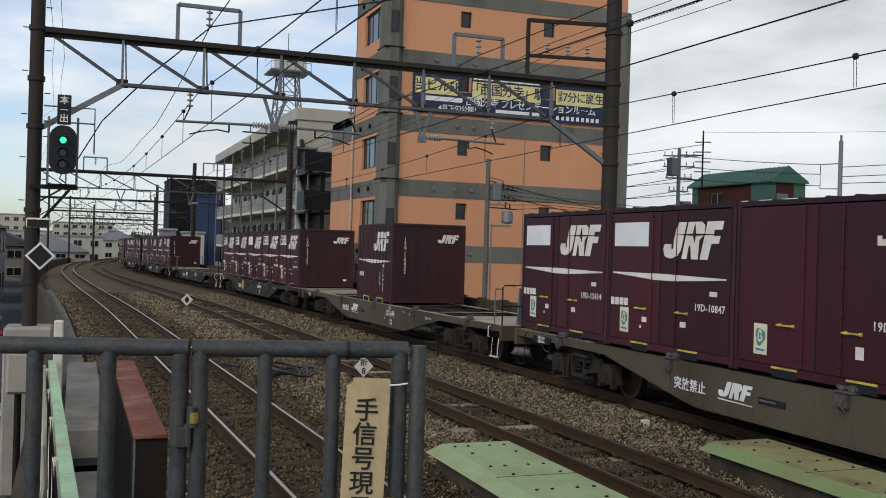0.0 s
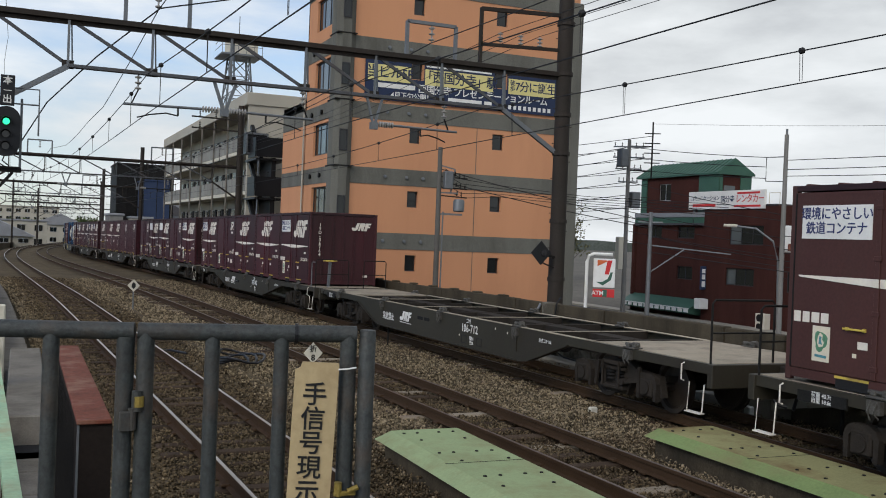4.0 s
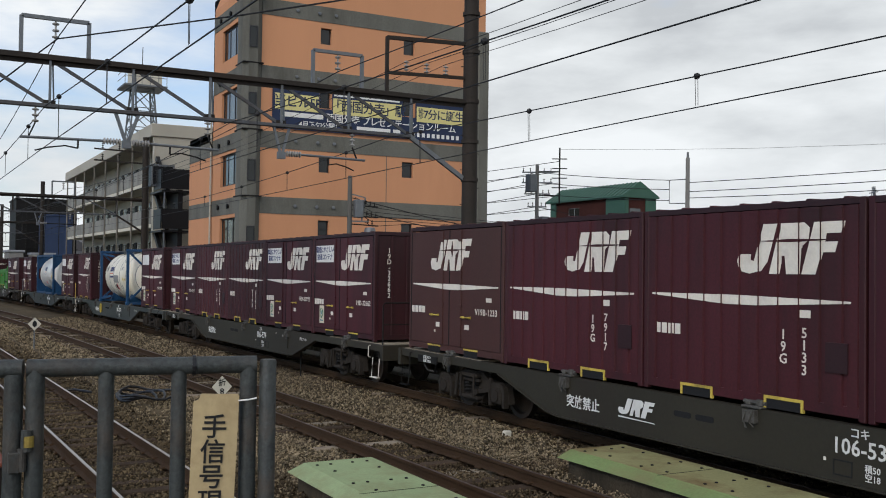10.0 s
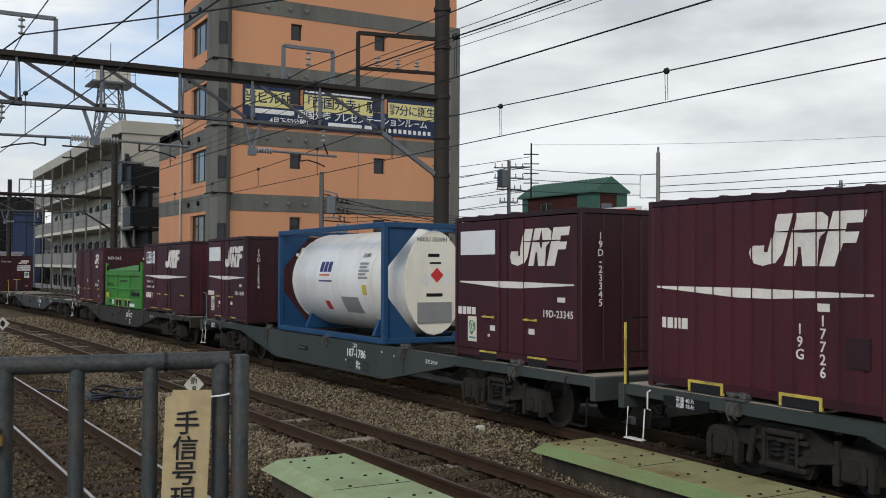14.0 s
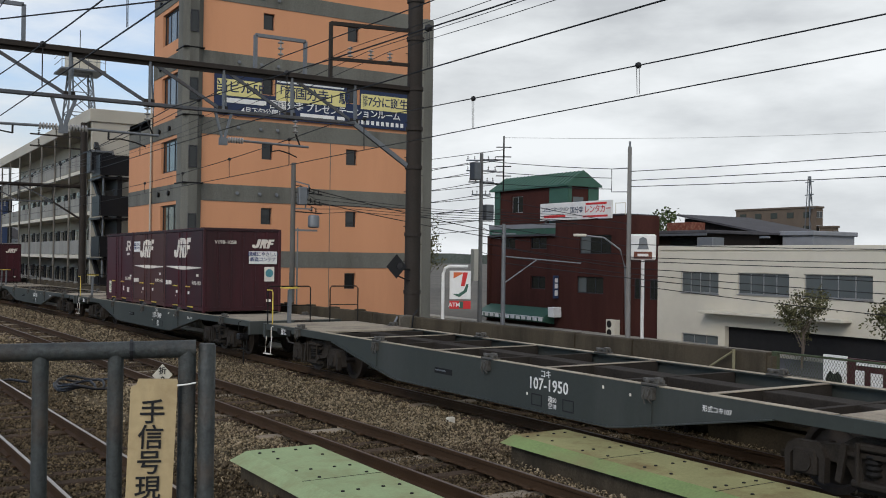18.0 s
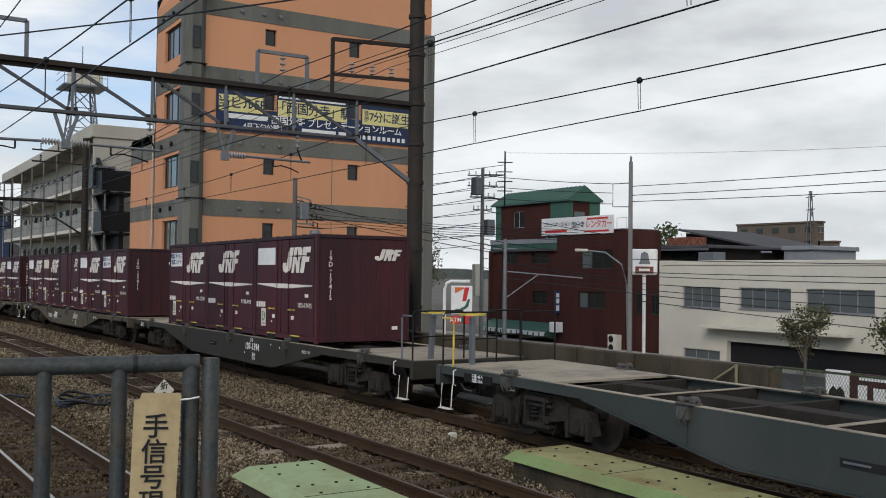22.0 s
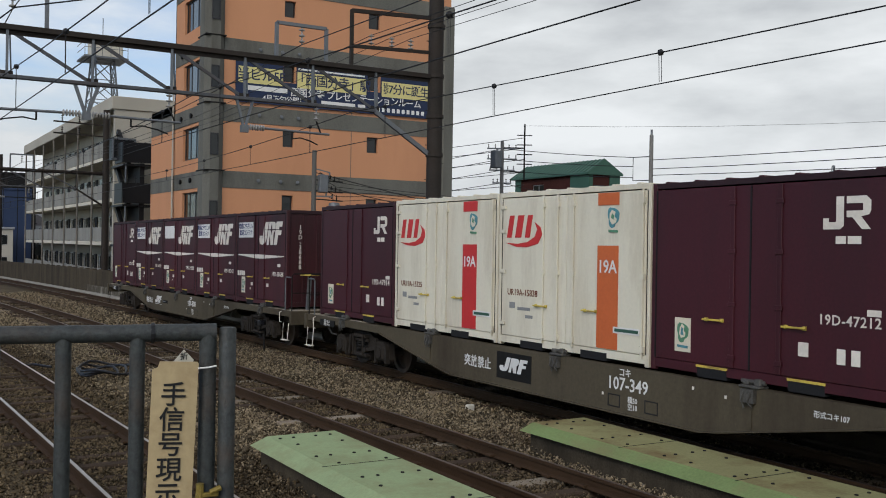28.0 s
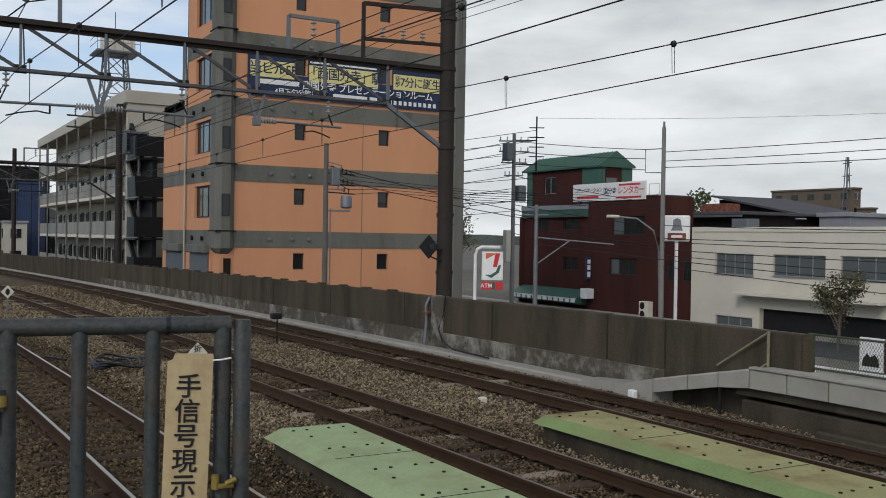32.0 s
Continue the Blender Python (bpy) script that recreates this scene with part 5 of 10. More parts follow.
part("plate", Mesh().prism([(3.83, 0.30), (4.05, 0.53), (3.83, 0.76), (3.61, 0.53)], lambda a, z, d: (a, 36.96 + d, z), 0.02), M["white_w"], marker)
part("figure", Mesh().prism([(3.83, 0.40), (3.90, 0.48), (3.90, 0.58), (3.83, 0.66), (3.76, 0.58), (3.76, 0.48)], lambda a, z, d: (a, 36.955 + d, z), 0.01), M["black"], marker)
marker = thing("track_marker", "small white diamond marker with two black characters", "track marker", "track markers")
part("post", Mesh().rod((3.45, 12.03, -0.3), (3.45, 12.03, 1.12), 0.015, 8), M["steel_g"], marker)
part("plate", Mesh().prism([(3.45, 1.02), (3.575, 1.155), (3.45, 1.29), (3.325, 1.155)], lambda a, z, d: (a, 12.0 + d, z), 0.008), M["white_w"], marker)
part("character", letters("折", 0.10, M["black"], 0.001), M["black"], marker, m=pose(3.45, 11.996, 1.205))
part("character", letters("8", 0.11, M["black"], 0.001), M["black"], marker, m=pose(3.45, 11.996, 1.095))
stub = thing("point_indicator", "small dark lamp on a thin post between tracks", "indicator")
part("post", Mesh().rod((9.3, 25.1, -0.3), (9.3, 25.1, 0.42), 0.02, 8), M["steel_d"], stub)
part("lamp", Mesh().cbox(9.12, 9.42, 25.0, 25.2, 0.38, 0.55, 0.03), M["plastic"], stub)
part("lens", Mesh().rod((9.2, 24.98, 0.47), (9.2, 25.0, 0.47), 0.06, 12), M["lens_dark"], stub)

# ---- beside the near track ----
box_ = thing("duct_housing", "red-oxide topped dark steel housing with a mesh side", "housing")
part("lid", Mesh().cbox(0.315, 0.497, 5.6, 9.1, 1.585, 1.61, 0.005), M["rust"], box_, "red-oxide painted lid")
part("body", Mesh().box(0.33, 0.50, 5.62, 9.08, -0.2, 1.585), M["rust_d"], box_)
g = Mesh()
for k in range(60):
    g.bar((0.325, 5.65 + k * 0.057, 0.3), (0.325, 5.65 + k * 0.057 + 0.4, 1.5), 0.004, 0.006)
part("mesh_side", g, M["steel_d"], box_)
part("edge", Mesh().box(0.318, 0.33, 5.615, 5.63, -0.2, 1.58), M["steel_g"], box_)
rail_f = thing("green_fence", "mesh fence with mint green painted top rail", "fence")
part("top_rail", Mesh().add([(-0.015, 3.9, 1.61), (0.050, 3.9, 1.61), (-0.150, 9.15, 1.61), (-0.205, 9.15, 1.61), (-0.015, 3.9, 1.56), (0.050, 3.9, 1.56), (-0.150, 9.15, 1.56), (-0.205, 9.15, 1.56)], [(0, 1, 2, 3), (7, 6, 5, 4), (0, 4, 5, 1), (1, 5, 6, 2), (2, 6, 7, 3), (3, 7, 4, 0)]), M["mint"], rail_f, "mint green painted rail")
for q in range(5):
    yy = 4.1 + q * 1.2
    xx = -0.02 - 0.036 * (yy - 4)
    part("post", Mesh().rod((xx, yy, -0.3), (xx, yy, 1.57), 0.022, 8), M["white_w"], rail_f)
g = Mesh()
for k in range(80):
    yy = 3.95 + k * 0.065
    xx = -0.03 - 0.036 * (yy - 4)
    g.bar((xx, yy, 0.2), (xx - 0.01, yy + 0.3, 1.56), 0.003, 0.003).bar((xx, yy + 0.3, 0.2), (xx - 0.01, yy, 1.56), 0.003, 0.003)
part("wire_mesh", g, M["steel_d"], rail_f)
part("post_tall", Mesh().cbox(-0.17, -0.09, 9.2, 9.3, -0.3, 1.95, 0.01), M["white_w"], rail_f, "pale post")
cab = thing("equipment_cabinet", "pale weathered lineside equipment cabinet", "cabinet")
part("body", Mesh().cbox(-0.90, -0.57, 15.2, 15.6, 0.42, 1.02, 0.03), M["kerb"], cab)
part("door", Mesh().cbox(-0.87, -0.60, 15.18, 15.2, 0.45, 0.98, 0.01), M["kerb"], cab)
part("post", Mesh().rod((-0.74, 15.4, -2.7), (-0.74, 15.4, 0.42), 0.05, 10), M["steel_d"], cab)
trough = thing("cable_trough", "grey concrete cable trough beside the near track", "cable trough", kind="structure")
y = 9.6
while y < 60:
    xx = LINE_LEFT(y) - 2.45
    part("lid", Mesh().cbox(xx - 0.28, xx + 0.28, y, y + 0.96, fall(y) - 0.36, fall(y) - 0.06, 0.015), M["concrete"], trough)
    y += 1.0
steps = thing("concrete_landing", "grey concrete landing at the end of the trough", "landing")
part("landing", Mesh().cbox(-0.10, 0.42, 13.0, 20.0, -0.4, 0.30, 0.02), M["concrete"], steps)
# solid near-black block added in place of the shaded opening
part("drain_box", Mesh().cbox(-0.04, 0.40, 12.2, 13.0, -0.4, -0.06, 0.02), M["inside"], steps, "near-black block for the opening below the landing")
part("landing", Mesh().cbox(-0.30, 0.9, 3.9, 11.9, -0.5, -0.30, 0.02), M["ballast"], steps, "gritty strip below")
pipe = thing("drain_pipe", "bent white plastic pipe beside the green fence", "pipe")
part("pipe", Mesh().tube([(-0.19, 6.3, -0.3), (-0.185, 6.3, 0.9), (-0.14, 6.1, 1.25), (-0.15, 6.0, 1.5), (-0.17, 6.0, 1.95)], 0.022, 8), M["white_w"], pipe)
side_wall = thing("retaining_wall", "dark retaining wall between the street and the line", "wall", kind="structure")
part("wall", sweep(curve_through([(4, -0.35), (20, -0.45), (30, -0.6), (44, -1.1), (60, -2.0), (80, -3.0), (110, -3.8), (150, -3.2), (200, 1.6)]), [(-0.12, -2.8), (0.12, -2.8), (0.12, 0.35), (-0.12, 0.35)], 3.0, 4, 200), M["wall_conc"], side_wall)

# ---- street on the near side ----
street = thing("side_street", "dark asphalt street with white edge lines below the line", "street", kind="structure")
part("surface", Mesh().add([(-14, -20, -2.68), (-1.6, -20, -2.68), (-1.6, 40, -2.68), (-3.6, 100, -2.68), (-3, 180, -2.68), (-14, 180, -2.68)], [(0, 1, 2, 3, 4, 5)]), M["asphalt"], street)
part("edge_line", Mesh().box(-2.15, -2.0, -10, 42, -2.676, -2.672), M["white_clean"], street)
part("edge_line", Mesh().box(-6.3, -6.2, -10, 60, -2.676, -2.672), M["white_clean"], street)


def car(x, y, turn, paint, label):
    c = thing("parked_car", label, "car", m=pose(x, y, -2.68, 0, 0, turn))
    body = [(-2.0, 0.30), (-2.05, 0.75), (-1.75, 0.85), (-1.35, 1.35), (-0.9, 1.48), (0.5, 1.48), (1.0, 1.05), (1.85, 0.88), (2.05, 0.65), (2.0, 0.30)]
    part("body", Mesh().prism(body, lambda a, z, d: (-0.82 + d, a, z), 1.64), M[paint], c)
    part("windscreen", Mesh().add([(-0.7, 0.55, 1.44), (0.7, 0.55, 1.44), (0.76, 1.0, 1.08), (-0.76, 1.0, 1.08)], [(0, 1, 2, 3)]).add([(-0.7, 0.56, 1.455), (0.7, 0.56, 1.455), (0.76, 1.01, 1.095), (-0.76, 1.01, 1.095)], [(0, 1, 2, 3)]), M["pane"], c)
    part("rear_window", Mesh().box(-0.68, 0.68, -1.42, -1.30, 0.95, 1.36), M["pane"], c)
    for s in (-1, 1):
        part("side_window", Mesh().prism([(-1.2, 0.95), (-0.9, 1.38), (0.4, 1.38), (0.8, 1.0)], lambda a, z, d, s=s: (s * 0.822 + s * d, a, z), 0.006), M["pane"], c)
        part("headlight", Mesh().cbox(s * 0.62 - 0.15, s * 0.62 + 0.15, 1.9, 2.03, 0.62, 0.78, 0.03), M["white_clean"], c)
        part("tail_light", Mesh().cbox(s * 0.66 - 0.1, s * 0.66 + 0.1, -2.07, -1.95, 0.72, 0.92, 0.03), M["red"], c)
        for a in (-1.28, 1.28):
            w = part("wheel", Mesh().lathe([(0.0, -0.1), (0.29, -0.1), (0.31, -0.07), (0.31, 0.07), (0.29, 0.1), (0.0, 0.1)], (s * 0.74, a, 0.31), (1, 0, 0), 18), M["plastic"], c)
            part("rim", Mesh().rod((s * 0.84 - 0.01, a, 0.31), (s * 0.84 + 0.015 * s, a, 0.31), 0.19, 14), M["frame_a"], w)
    return c


car(-4.2, 52, 8, "plastic", "black car parked on the side street")
car(-3.4, 34, 4, "steel_d", "dark grey car standing on the street")


def house(name, x0, x1, y0, y1, h, wall_m, roof_m, label, floors=2, pitched=True, base=-2.7):
    """A plain far house: walls, windows to the line and down it, a roof."""
    c = thing(name, label, "house", "far houses")
    part("wall", Mesh().box(x0, x1, y0, y1, base, base + h), M[wall_m], c)
    if pitched:
        xm = (x0 + x1) / 2
        part("roof", Mesh().add([(x0 - 0.4, y0 - 0.4, base + h), (x1 + 0.4, y0 - 0.4, base + h), (x1 + 0.4, y1 + 0.4, base + h), (x0 - 0.4, y1 + 0.4, base + h), (xm, y0 - 0.4, base + h + (x1 - x0) * 0.24), (xm, y1 + 0.4, base + h + (x1 - x0) * 0.24)],
                               [(0, 3, 2, 1), (0, 1, 4), (2, 3, 5), (1, 2, 5, 4), (3, 0, 4, 5)]), M[roof_m], c)
    else:
        part("roof", Mesh().cbox(x0 - 0.2, x1 + 0.2, y0 - 0.2, y1 + 0.2, base + h, base + h + 0.35, 0.05), M[roof_m], c)
    f = h / floors
    nx, ny = max(1, int((x1 - x0) / 2.8)), max(1, int((y1 - y0) / 3.2))
    for k in range(floors):
        z = base + k * f + f * 0.32
        for j in range(nx):
            xx = x0 + (x1 - x0) * (j + 0.5) / nx
            w = part("window", kept(("hw", round(f, 2)), lambda: Mesh().box(-0.75, 0.75, -0.03, 0.0, 0, f * 0.42), M["pane"]), M["pane"], c, m=pose(xx, y0 - 0.02, z))
            part("frame", kept(("hf", round(f, 2)), lambda: Mesh().box(-0.8, 0.8, -0.06, -0.02, -0.05, 0.0).box(-0.8, 0.8, -0.06, -0.02, f * 0.42, f * 0.42 + 0.05).box(-0.03, 0.03, -0.06, -0.03, 0, f * 0.42), M["frame_a"]), M["frame_a"], w)
        for j in range(ny):
            yy = y0 + (y1 - y0) * (j + 0.5) / ny
            for s, xx in ((-1, x0 - 0.02), (1, x1 + 0.02)):
                if (s < 0) == (x0 > 5):
                    part("window", kept(("hws", round(f, 2)), lambda: Mesh().box(-0.03, 0.03, -0.75, 0.75, 0, f * 0.42), M["pane"]), M["pane"], c, m=pose(xx, yy, z))
    return c


# near side, left of the line and in the distance
r = random.Random(11)
for k, (x0, y0, w, d, h, wm_, rm_, p) in enumerate((
    (-16, 62, 8, 10, 6.2, "steel_g", "roof_d", True), (-15, 84, 9, 12, 6.0, "roof_tin", "roof_d", True), (-17, 108, 9, 12, 5.0, "concrete", "roof_d", True),
    (-13, 128, 8, 10, 4.2, "concrete", "roof_d", True), (-24, 140, 10, 12, 4.6, "pole_c", "roof_tin", False), (-10, 176, 12, 12, 3.0, "kerb", "roof_tin", True),
    (-30, 190, 14, 14, 5.0, "cream", "kerb", False), (-8, 215, 13, 14, 5.6, "cream", "roof_tin", False), (3, 262, 12, 12, 5.0, "cream", "roof_tin", True),
    (-20, 250, 14, 16, 6.6, "cream", "kerb", False), (-42, 230, 16, 16, 8.5, "cream", "kerb", False), (12, 330, 18, 16, 6.5, "cream", "kerb", False), (-8, 360, 20, 18, 10.5, "cream", "kerb", False), (-40, 380, 24, 20, 13.0, "cream", "kerb", False), (32, 300, 16, 14, 9.0, "steel_g", "roof_d", True), (44, 390, 26, 20, 15.0, "roof_tin", "kerb", False))):
    house("far_house", x0, x0 + w, y0, y0 + d, h, wm_, rm_, ("pale" if wm_ in ("white_w", "cream") else "dark grey") + (" pitched-roof house beside the line" if p else " flat-roofed block beyond the houses"), 2 if h < 9 else 4, p)
# far side beyond the flats
def plain_block(x0, x1, y0, y1, top, m, label, ribs):
    c = thing("far_block", label, "building", "far blocks")
    part("wall", Mesh().box(x0, x1, y0, y1, -2.7, top), M[m], c)
    part("parapet", Mesh().cbox(x0 - 0.15, x1 + 0.15, y0 - 0.15, y1 + 0.15, top, top + 0.3, 0.04), M[m], c)
    for k in range(ribs):
        part("pole", Mesh().rod((x0 + (x1 - x0) * k / (ribs - 1), y0 - 0.4, -2.7), (x0 + (x1 - x0) * k / (ribs - 1), y0 - 0.4, top + 0.8), 0.06, 6), M["steel_d"], c)
    for k in range(ribs if ribs > 3 else 0):
        part("ledger", Mesh().rod((x0 - 0.3, y0 - 0.4, -1 + (top + 1) * k / ribs), (x1 + 0.3, y0 - 0.4, -1 + (top + 1) * k / ribs), 0.05, 6), M["steel_d"], c)


plain_block(18.4, 22.6, 168, 176, 10.2, "tower_blue", "navy clad block beside the line", 3)
plain_block(15.0, 24.5, 178, 190, 13.3, "steel_d", "dark block wrapped in scaffolding and netting", 7)
house("far_house", 15.9, 19, 160, 166, 6.6, "cream", "roof_tin", "small white house beyond the flats", 2, False)
house("far_house", 12.9, 15.0, 164, 172, 7.0, "pole_c", "roof_tin", "white house with grey roof", 2, False)
house("far_house", 26, 36, 172, 190, 6.5, "cream", "roof_d", "cream house with dark roof", 2, True)
shed = thing("blue_train", "teal blue rail vehicle standing far down the line", "rail vehicle")
part("body", Mesh().cbox(8.2, 14.5, 204, 207, -1.2, 1.9, 0.2), M["teal"], shed)
part("windows", Mesh().box(8.6, 14.1, 203.95, 204, 0.4, 1.2), M["pane"], shed)

# ---- street side on the right: brick building, white building ----
brick = thing("brick_building", "dark red brick shop building with green metal roofed penthouse", "building")
X = 46.0
holes = [(52.2, 55.7, 3.05, 4.4), (53.0, 55.95, 0.2, 1.4), (59.9, 62.0, 3.4, 4.3), (64.0, 66.0, 3.4, 4.3), (60.0, 61.9, 0.3, 1.3), (49.2, 50.2, 0.0, 1.4), (47.9, 48.7, 0.0, 1.4)]
part("front_wall", pierced(Mesh(), side(X), 50.9, 58.5, -2.8, 5.75, holes, 0.3), M["brick_red"], brick, "dark red brick wall")
part("front_wall", pierced(Mesh(), side(X + 0.25), 58.5, 67.3, -2.8, 4.45, holes, 0.3), M["brick_red"], brick, "dark red brick wall")
part("front_wall", pierced(Mesh(), side(X + 0.4), 47.4, 50.9, -2.8, 3.0, holes, 0.3), M["brick_red"], brick, "dark red brick wall")
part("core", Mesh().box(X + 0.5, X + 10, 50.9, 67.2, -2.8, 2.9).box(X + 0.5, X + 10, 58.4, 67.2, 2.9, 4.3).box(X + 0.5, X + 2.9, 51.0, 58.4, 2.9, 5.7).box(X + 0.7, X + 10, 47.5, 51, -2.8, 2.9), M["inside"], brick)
part("side_wall", Mesh().box(X, X + 3, 50.6, 50.9, 2.9, 5.75), M["brick_red"], brick)
part("side_wall", Mesh().box(X, X + 10, 67.3, 67.6, -2.8, 4.5), M["brick_red"], brick)
part("side_wall", Mesh().box(X + 0.4, X + 10, 47.1, 47.4, -2.8, 3.0), M["brick_red"], brick)
part("roof", Mesh().box(X, X + 3, 50.9, 58.5, 5.7, 5.85).box(X, X + 10, 58.5, 67.3, 4.4, 4.55), M["roof_d"], brick)
part("terrace_band", Mesh().box(X + 0.05, X + 0.25, 58.5, 67.4, 4.46, 5.0), M["green_roof"], brick, "green metal terrace band")
part("terrace_band", Mesh().box(X + 0.0, X + 0.2, 58.5, 67.4, 5.0, 5.35), M["roof_tin"], brick, "grey band")
for h in holes:
    window(brick, side(X + (0.0 if 50.9 < h[0] < 58.5 else 0.25)), *h, M["frame_d"], [M["pane"], M["pane"], M["pane_pale"]], 3 if h[1] - h[0] > 2.5 else 2, 0.12, 0.07)
pent = part("penthouse", pierced(Mesh(), side(X + 1.0), 58.3, 67.9, 4.5, 8.3, [(64.05, 65.6, 6.35, 7.7)], 0.25).box(X + 1.0, X + 3.8, 67.7, 67.9, 4.5, 8.3).box(X + 1.3, X + 3.7, 58.5, 67.7, 4.5, 8.0), M["brick_red"], brick, "brown clad penthouse")
window(brick, side(X + 1.0), 64.05, 65.6, 6.35, 7.7, M["frame_a"], M["pane"], 2, 0.1, 0.06)
g = Mesh().add([(X + 0.7, 58.0, 8.20), (X + 4.1, 58.0, 8.20), (X + 4.1, 68.4, 8.20), (X + 0.7, 68.4, 8.20), (X + 2.3, 58.0, 9.42), (X + 2.3, 68.4, 9.42), (X + 0.7, 58.0, 8.34), (X + 4.1, 58.0, 8.34), (X + 4.1, 68.4, 8.34), (X + 0.7, 68.4, 8.34)],
               [(3, 2, 1, 0), (6, 7, 4), (8, 9, 5), (7, 8, 5, 4), (9, 6, 4, 5), (0, 1, 7, 6), (1, 2, 8, 7), (2, 3, 9, 8), (3, 0, 6, 9)])
roof_g = part("roof", g, M["green_roof"], brick, "green standing-seam metal roof")
for k in range(21):
    yy = 58.1 + k * 0.5
    part("seam", kept("roof_seam", lambda: Mesh().bar((X + 0.7, 0, 8.37), (X + 2.3, 0, 9.45), 0.05, 0.06), M["green_roof"]), M["green_roof"], roof_g, m=pose(0, yy, 0))
part("green_side", Mesh().box(X + 0.92, X + 1.0, 58.2, 60.5, 4.6, 8.25), M["green_roof"], brick, "green metal cladding")
part("green_side", Mesh().box(X + 0.92, X + 1.0, 67.2, 67.95, 4.6, 8.25), M["green_roof"], brick, "green metal cladding")
part("gable_wall", Mesh().box(X + 1.0, X + 1.25, 58.15, 58.3, 4.6, 8.25), M["green_roof"], brick)
part("gable_wall", Mesh().box(X + 2.9, X + 3.9, 58.15, 58.3, 4.6, 8.25), M["green_roof"], brick)
part("gable_recess", Mesh().box(X + 1.25, X + 2.9, 58.22, 58.3, 4.6, 8.25), M["brick_red"], brick)
part("gable_window", Mesh().box(X + 1.4, X + 2.4, 58.18, 58.22, 5.6, 7.4), M["pane_pale"], brick)
board = thing("rooftop_sign", "white rooftop sign board with red and blue lettering", "sign")
part("board", Mesh().cbox(X - 0.1, X + 0.05, 52.1, 60.3, 5.55, 6.85, 0.02), M["white_clean"], board)
part("posts", Mesh().box(X + 0.05, X + 0.2, 52.5, 52.6, 5.0, 6.8).box(X + 0.05, X + 0.2, 56.2, 56.3, 5.0, 6.8).box(X + 0.05, X + 0.2, 59.8, 59.9, 4.5, 6.8), M["steel_g"], board)
tb = lambda y, z: pose(X - 0.11, y, z, 0, 0, -90)
part("caption", letters("レンタカー", 0.62, M["red"], 0.004, 0.86), M["red"], board, "red lettering", m=tb(53.6, 6.22))
part("caption", letters("国分寺", 0.52, M["tower_blue"], 0.004, 0.9), M["tower_blue"], board, "blue lettering", m=tb(55.9, 6.22))
part("caption", letters("コミュニケーション", 0.40, M["tower_blue"], 0.004, 0.8), M["tower_blue"], board, "blue lettering", m=tb(58.4, 6.35))
part("number_bar", Mesh().box(X - 0.115, X - 0.1, 57.2, 59.8, 5.75, 5.95), M["red"], board)
part("number_bar", Mesh().box(X - 0.115, X - 0.1, 52.5, 55.2, 5.68, 5.82), M["red"], board)
part("name_bar", Mesh().box(X - 0.115, X - 0.1, 52.6, 54.9, 6.58, 6.72), M["red"], board)
part("rail", Mesh().tube([(X + 0.1, 51.9, 5.8), (X + 0.1, 51.9, 6.6), (X + 0.1, 50.9, 6.6), (X + 0.1, 50.9, 5.8)], 0.03, 6), M["white_w"], board)
awning = thing("shop_awning", "green and white striped shop awning over the pavement", "awning")
part("canopy", Mesh().add([(X + 0.2, 58.7, -1.1), (X + 0.2, 67.5, -1.1), (X - 0.9, 67.5, -1.75), (X - 0.9, 58.7, -1.75), (X + 0.2, 58.7, -2.3), (X + 0.2, 67.5, -2.3), (X - 0.9, 67.5, -2.1), (X - 0.9, 58.7, -2.1)], [(0, 1, 2, 3), (3, 2, 6, 7), (0, 3, 7, 4), (1, 5, 6, 2), (4, 7, 6, 5), (0, 4, 5, 1)]), M["dowa"] if False else M["green_roof"], awning)
for k in range(12):
    part("valance", kept("valance", lambda: Mesh().box(X - 0.93, X - 0.9, 0, 0.5, -2.05, -1.8), M["white_clean"]), M["white_clean"], awning, m=pose(0, 58.8 + k * 0.72, 0))
part("stripe", Mesh().box(X - 0.92, X - 0.9, 58.7, 67.5, -1.79, -1.73), M["white_clean"], awning)

white = thing("office_building", "low off-white office building with long rows of windows", "building")
wh = [(42.35, 45.5, 0.64, 1.95), (37.1, 40.85, 0.70, 1.97), (31.8, 36.1, 0.70, 1.99), (26.5, 30.8, 0.7, 1.99), (42.35, 45.4, -2.55, -1.95), (24.0, 41.8, -2.8, -1.30)]
part("front_wall", pierced(Mesh(), side(X), 20, 47.3, -2.8, 3.3, wh, 0.35), M["white_w"], white)
part("parapet", Mesh().cbox(X - 0.06, X + 0.4, 20, 47.3, 3.3, 3.6, 0.02), M["white_w"], white)
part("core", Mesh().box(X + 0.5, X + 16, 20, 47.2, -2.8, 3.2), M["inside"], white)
part("side_wall", Mesh().box(X, X + 16, 47.3, 47.6, -2.8, 3.6), M["white_w"], white)
part("roof", Mesh().box(X + 0.4, X + 16, 20, 47.3, 3.2, 3.35), M["roof_tin"], white)
part("canopy", Mesh().cbox(X - 0.9, X, 33.0, 43.2, -0.55, -0.38, 0.02), M["white_w"], white, "off-white entrance canopy")
for h in wh[:5]:
    window(white, side(X), *h, M["frame_a"], [M["pane_pale"], M["pane_pale"], M["pane_pale"]], 4 if h[1] - h[0] > 3.5 else (4 if h[2] > 0 else 3), 0.1, 0.06, True)
# near-black sheet: the shade under the entrance canopy put into colour
for h in wh[5:]:
    part("porch", Mesh().box(X + 0.36, X + 0.45, h[0], h[1], -2.8, -1.30), M["inside"], white)
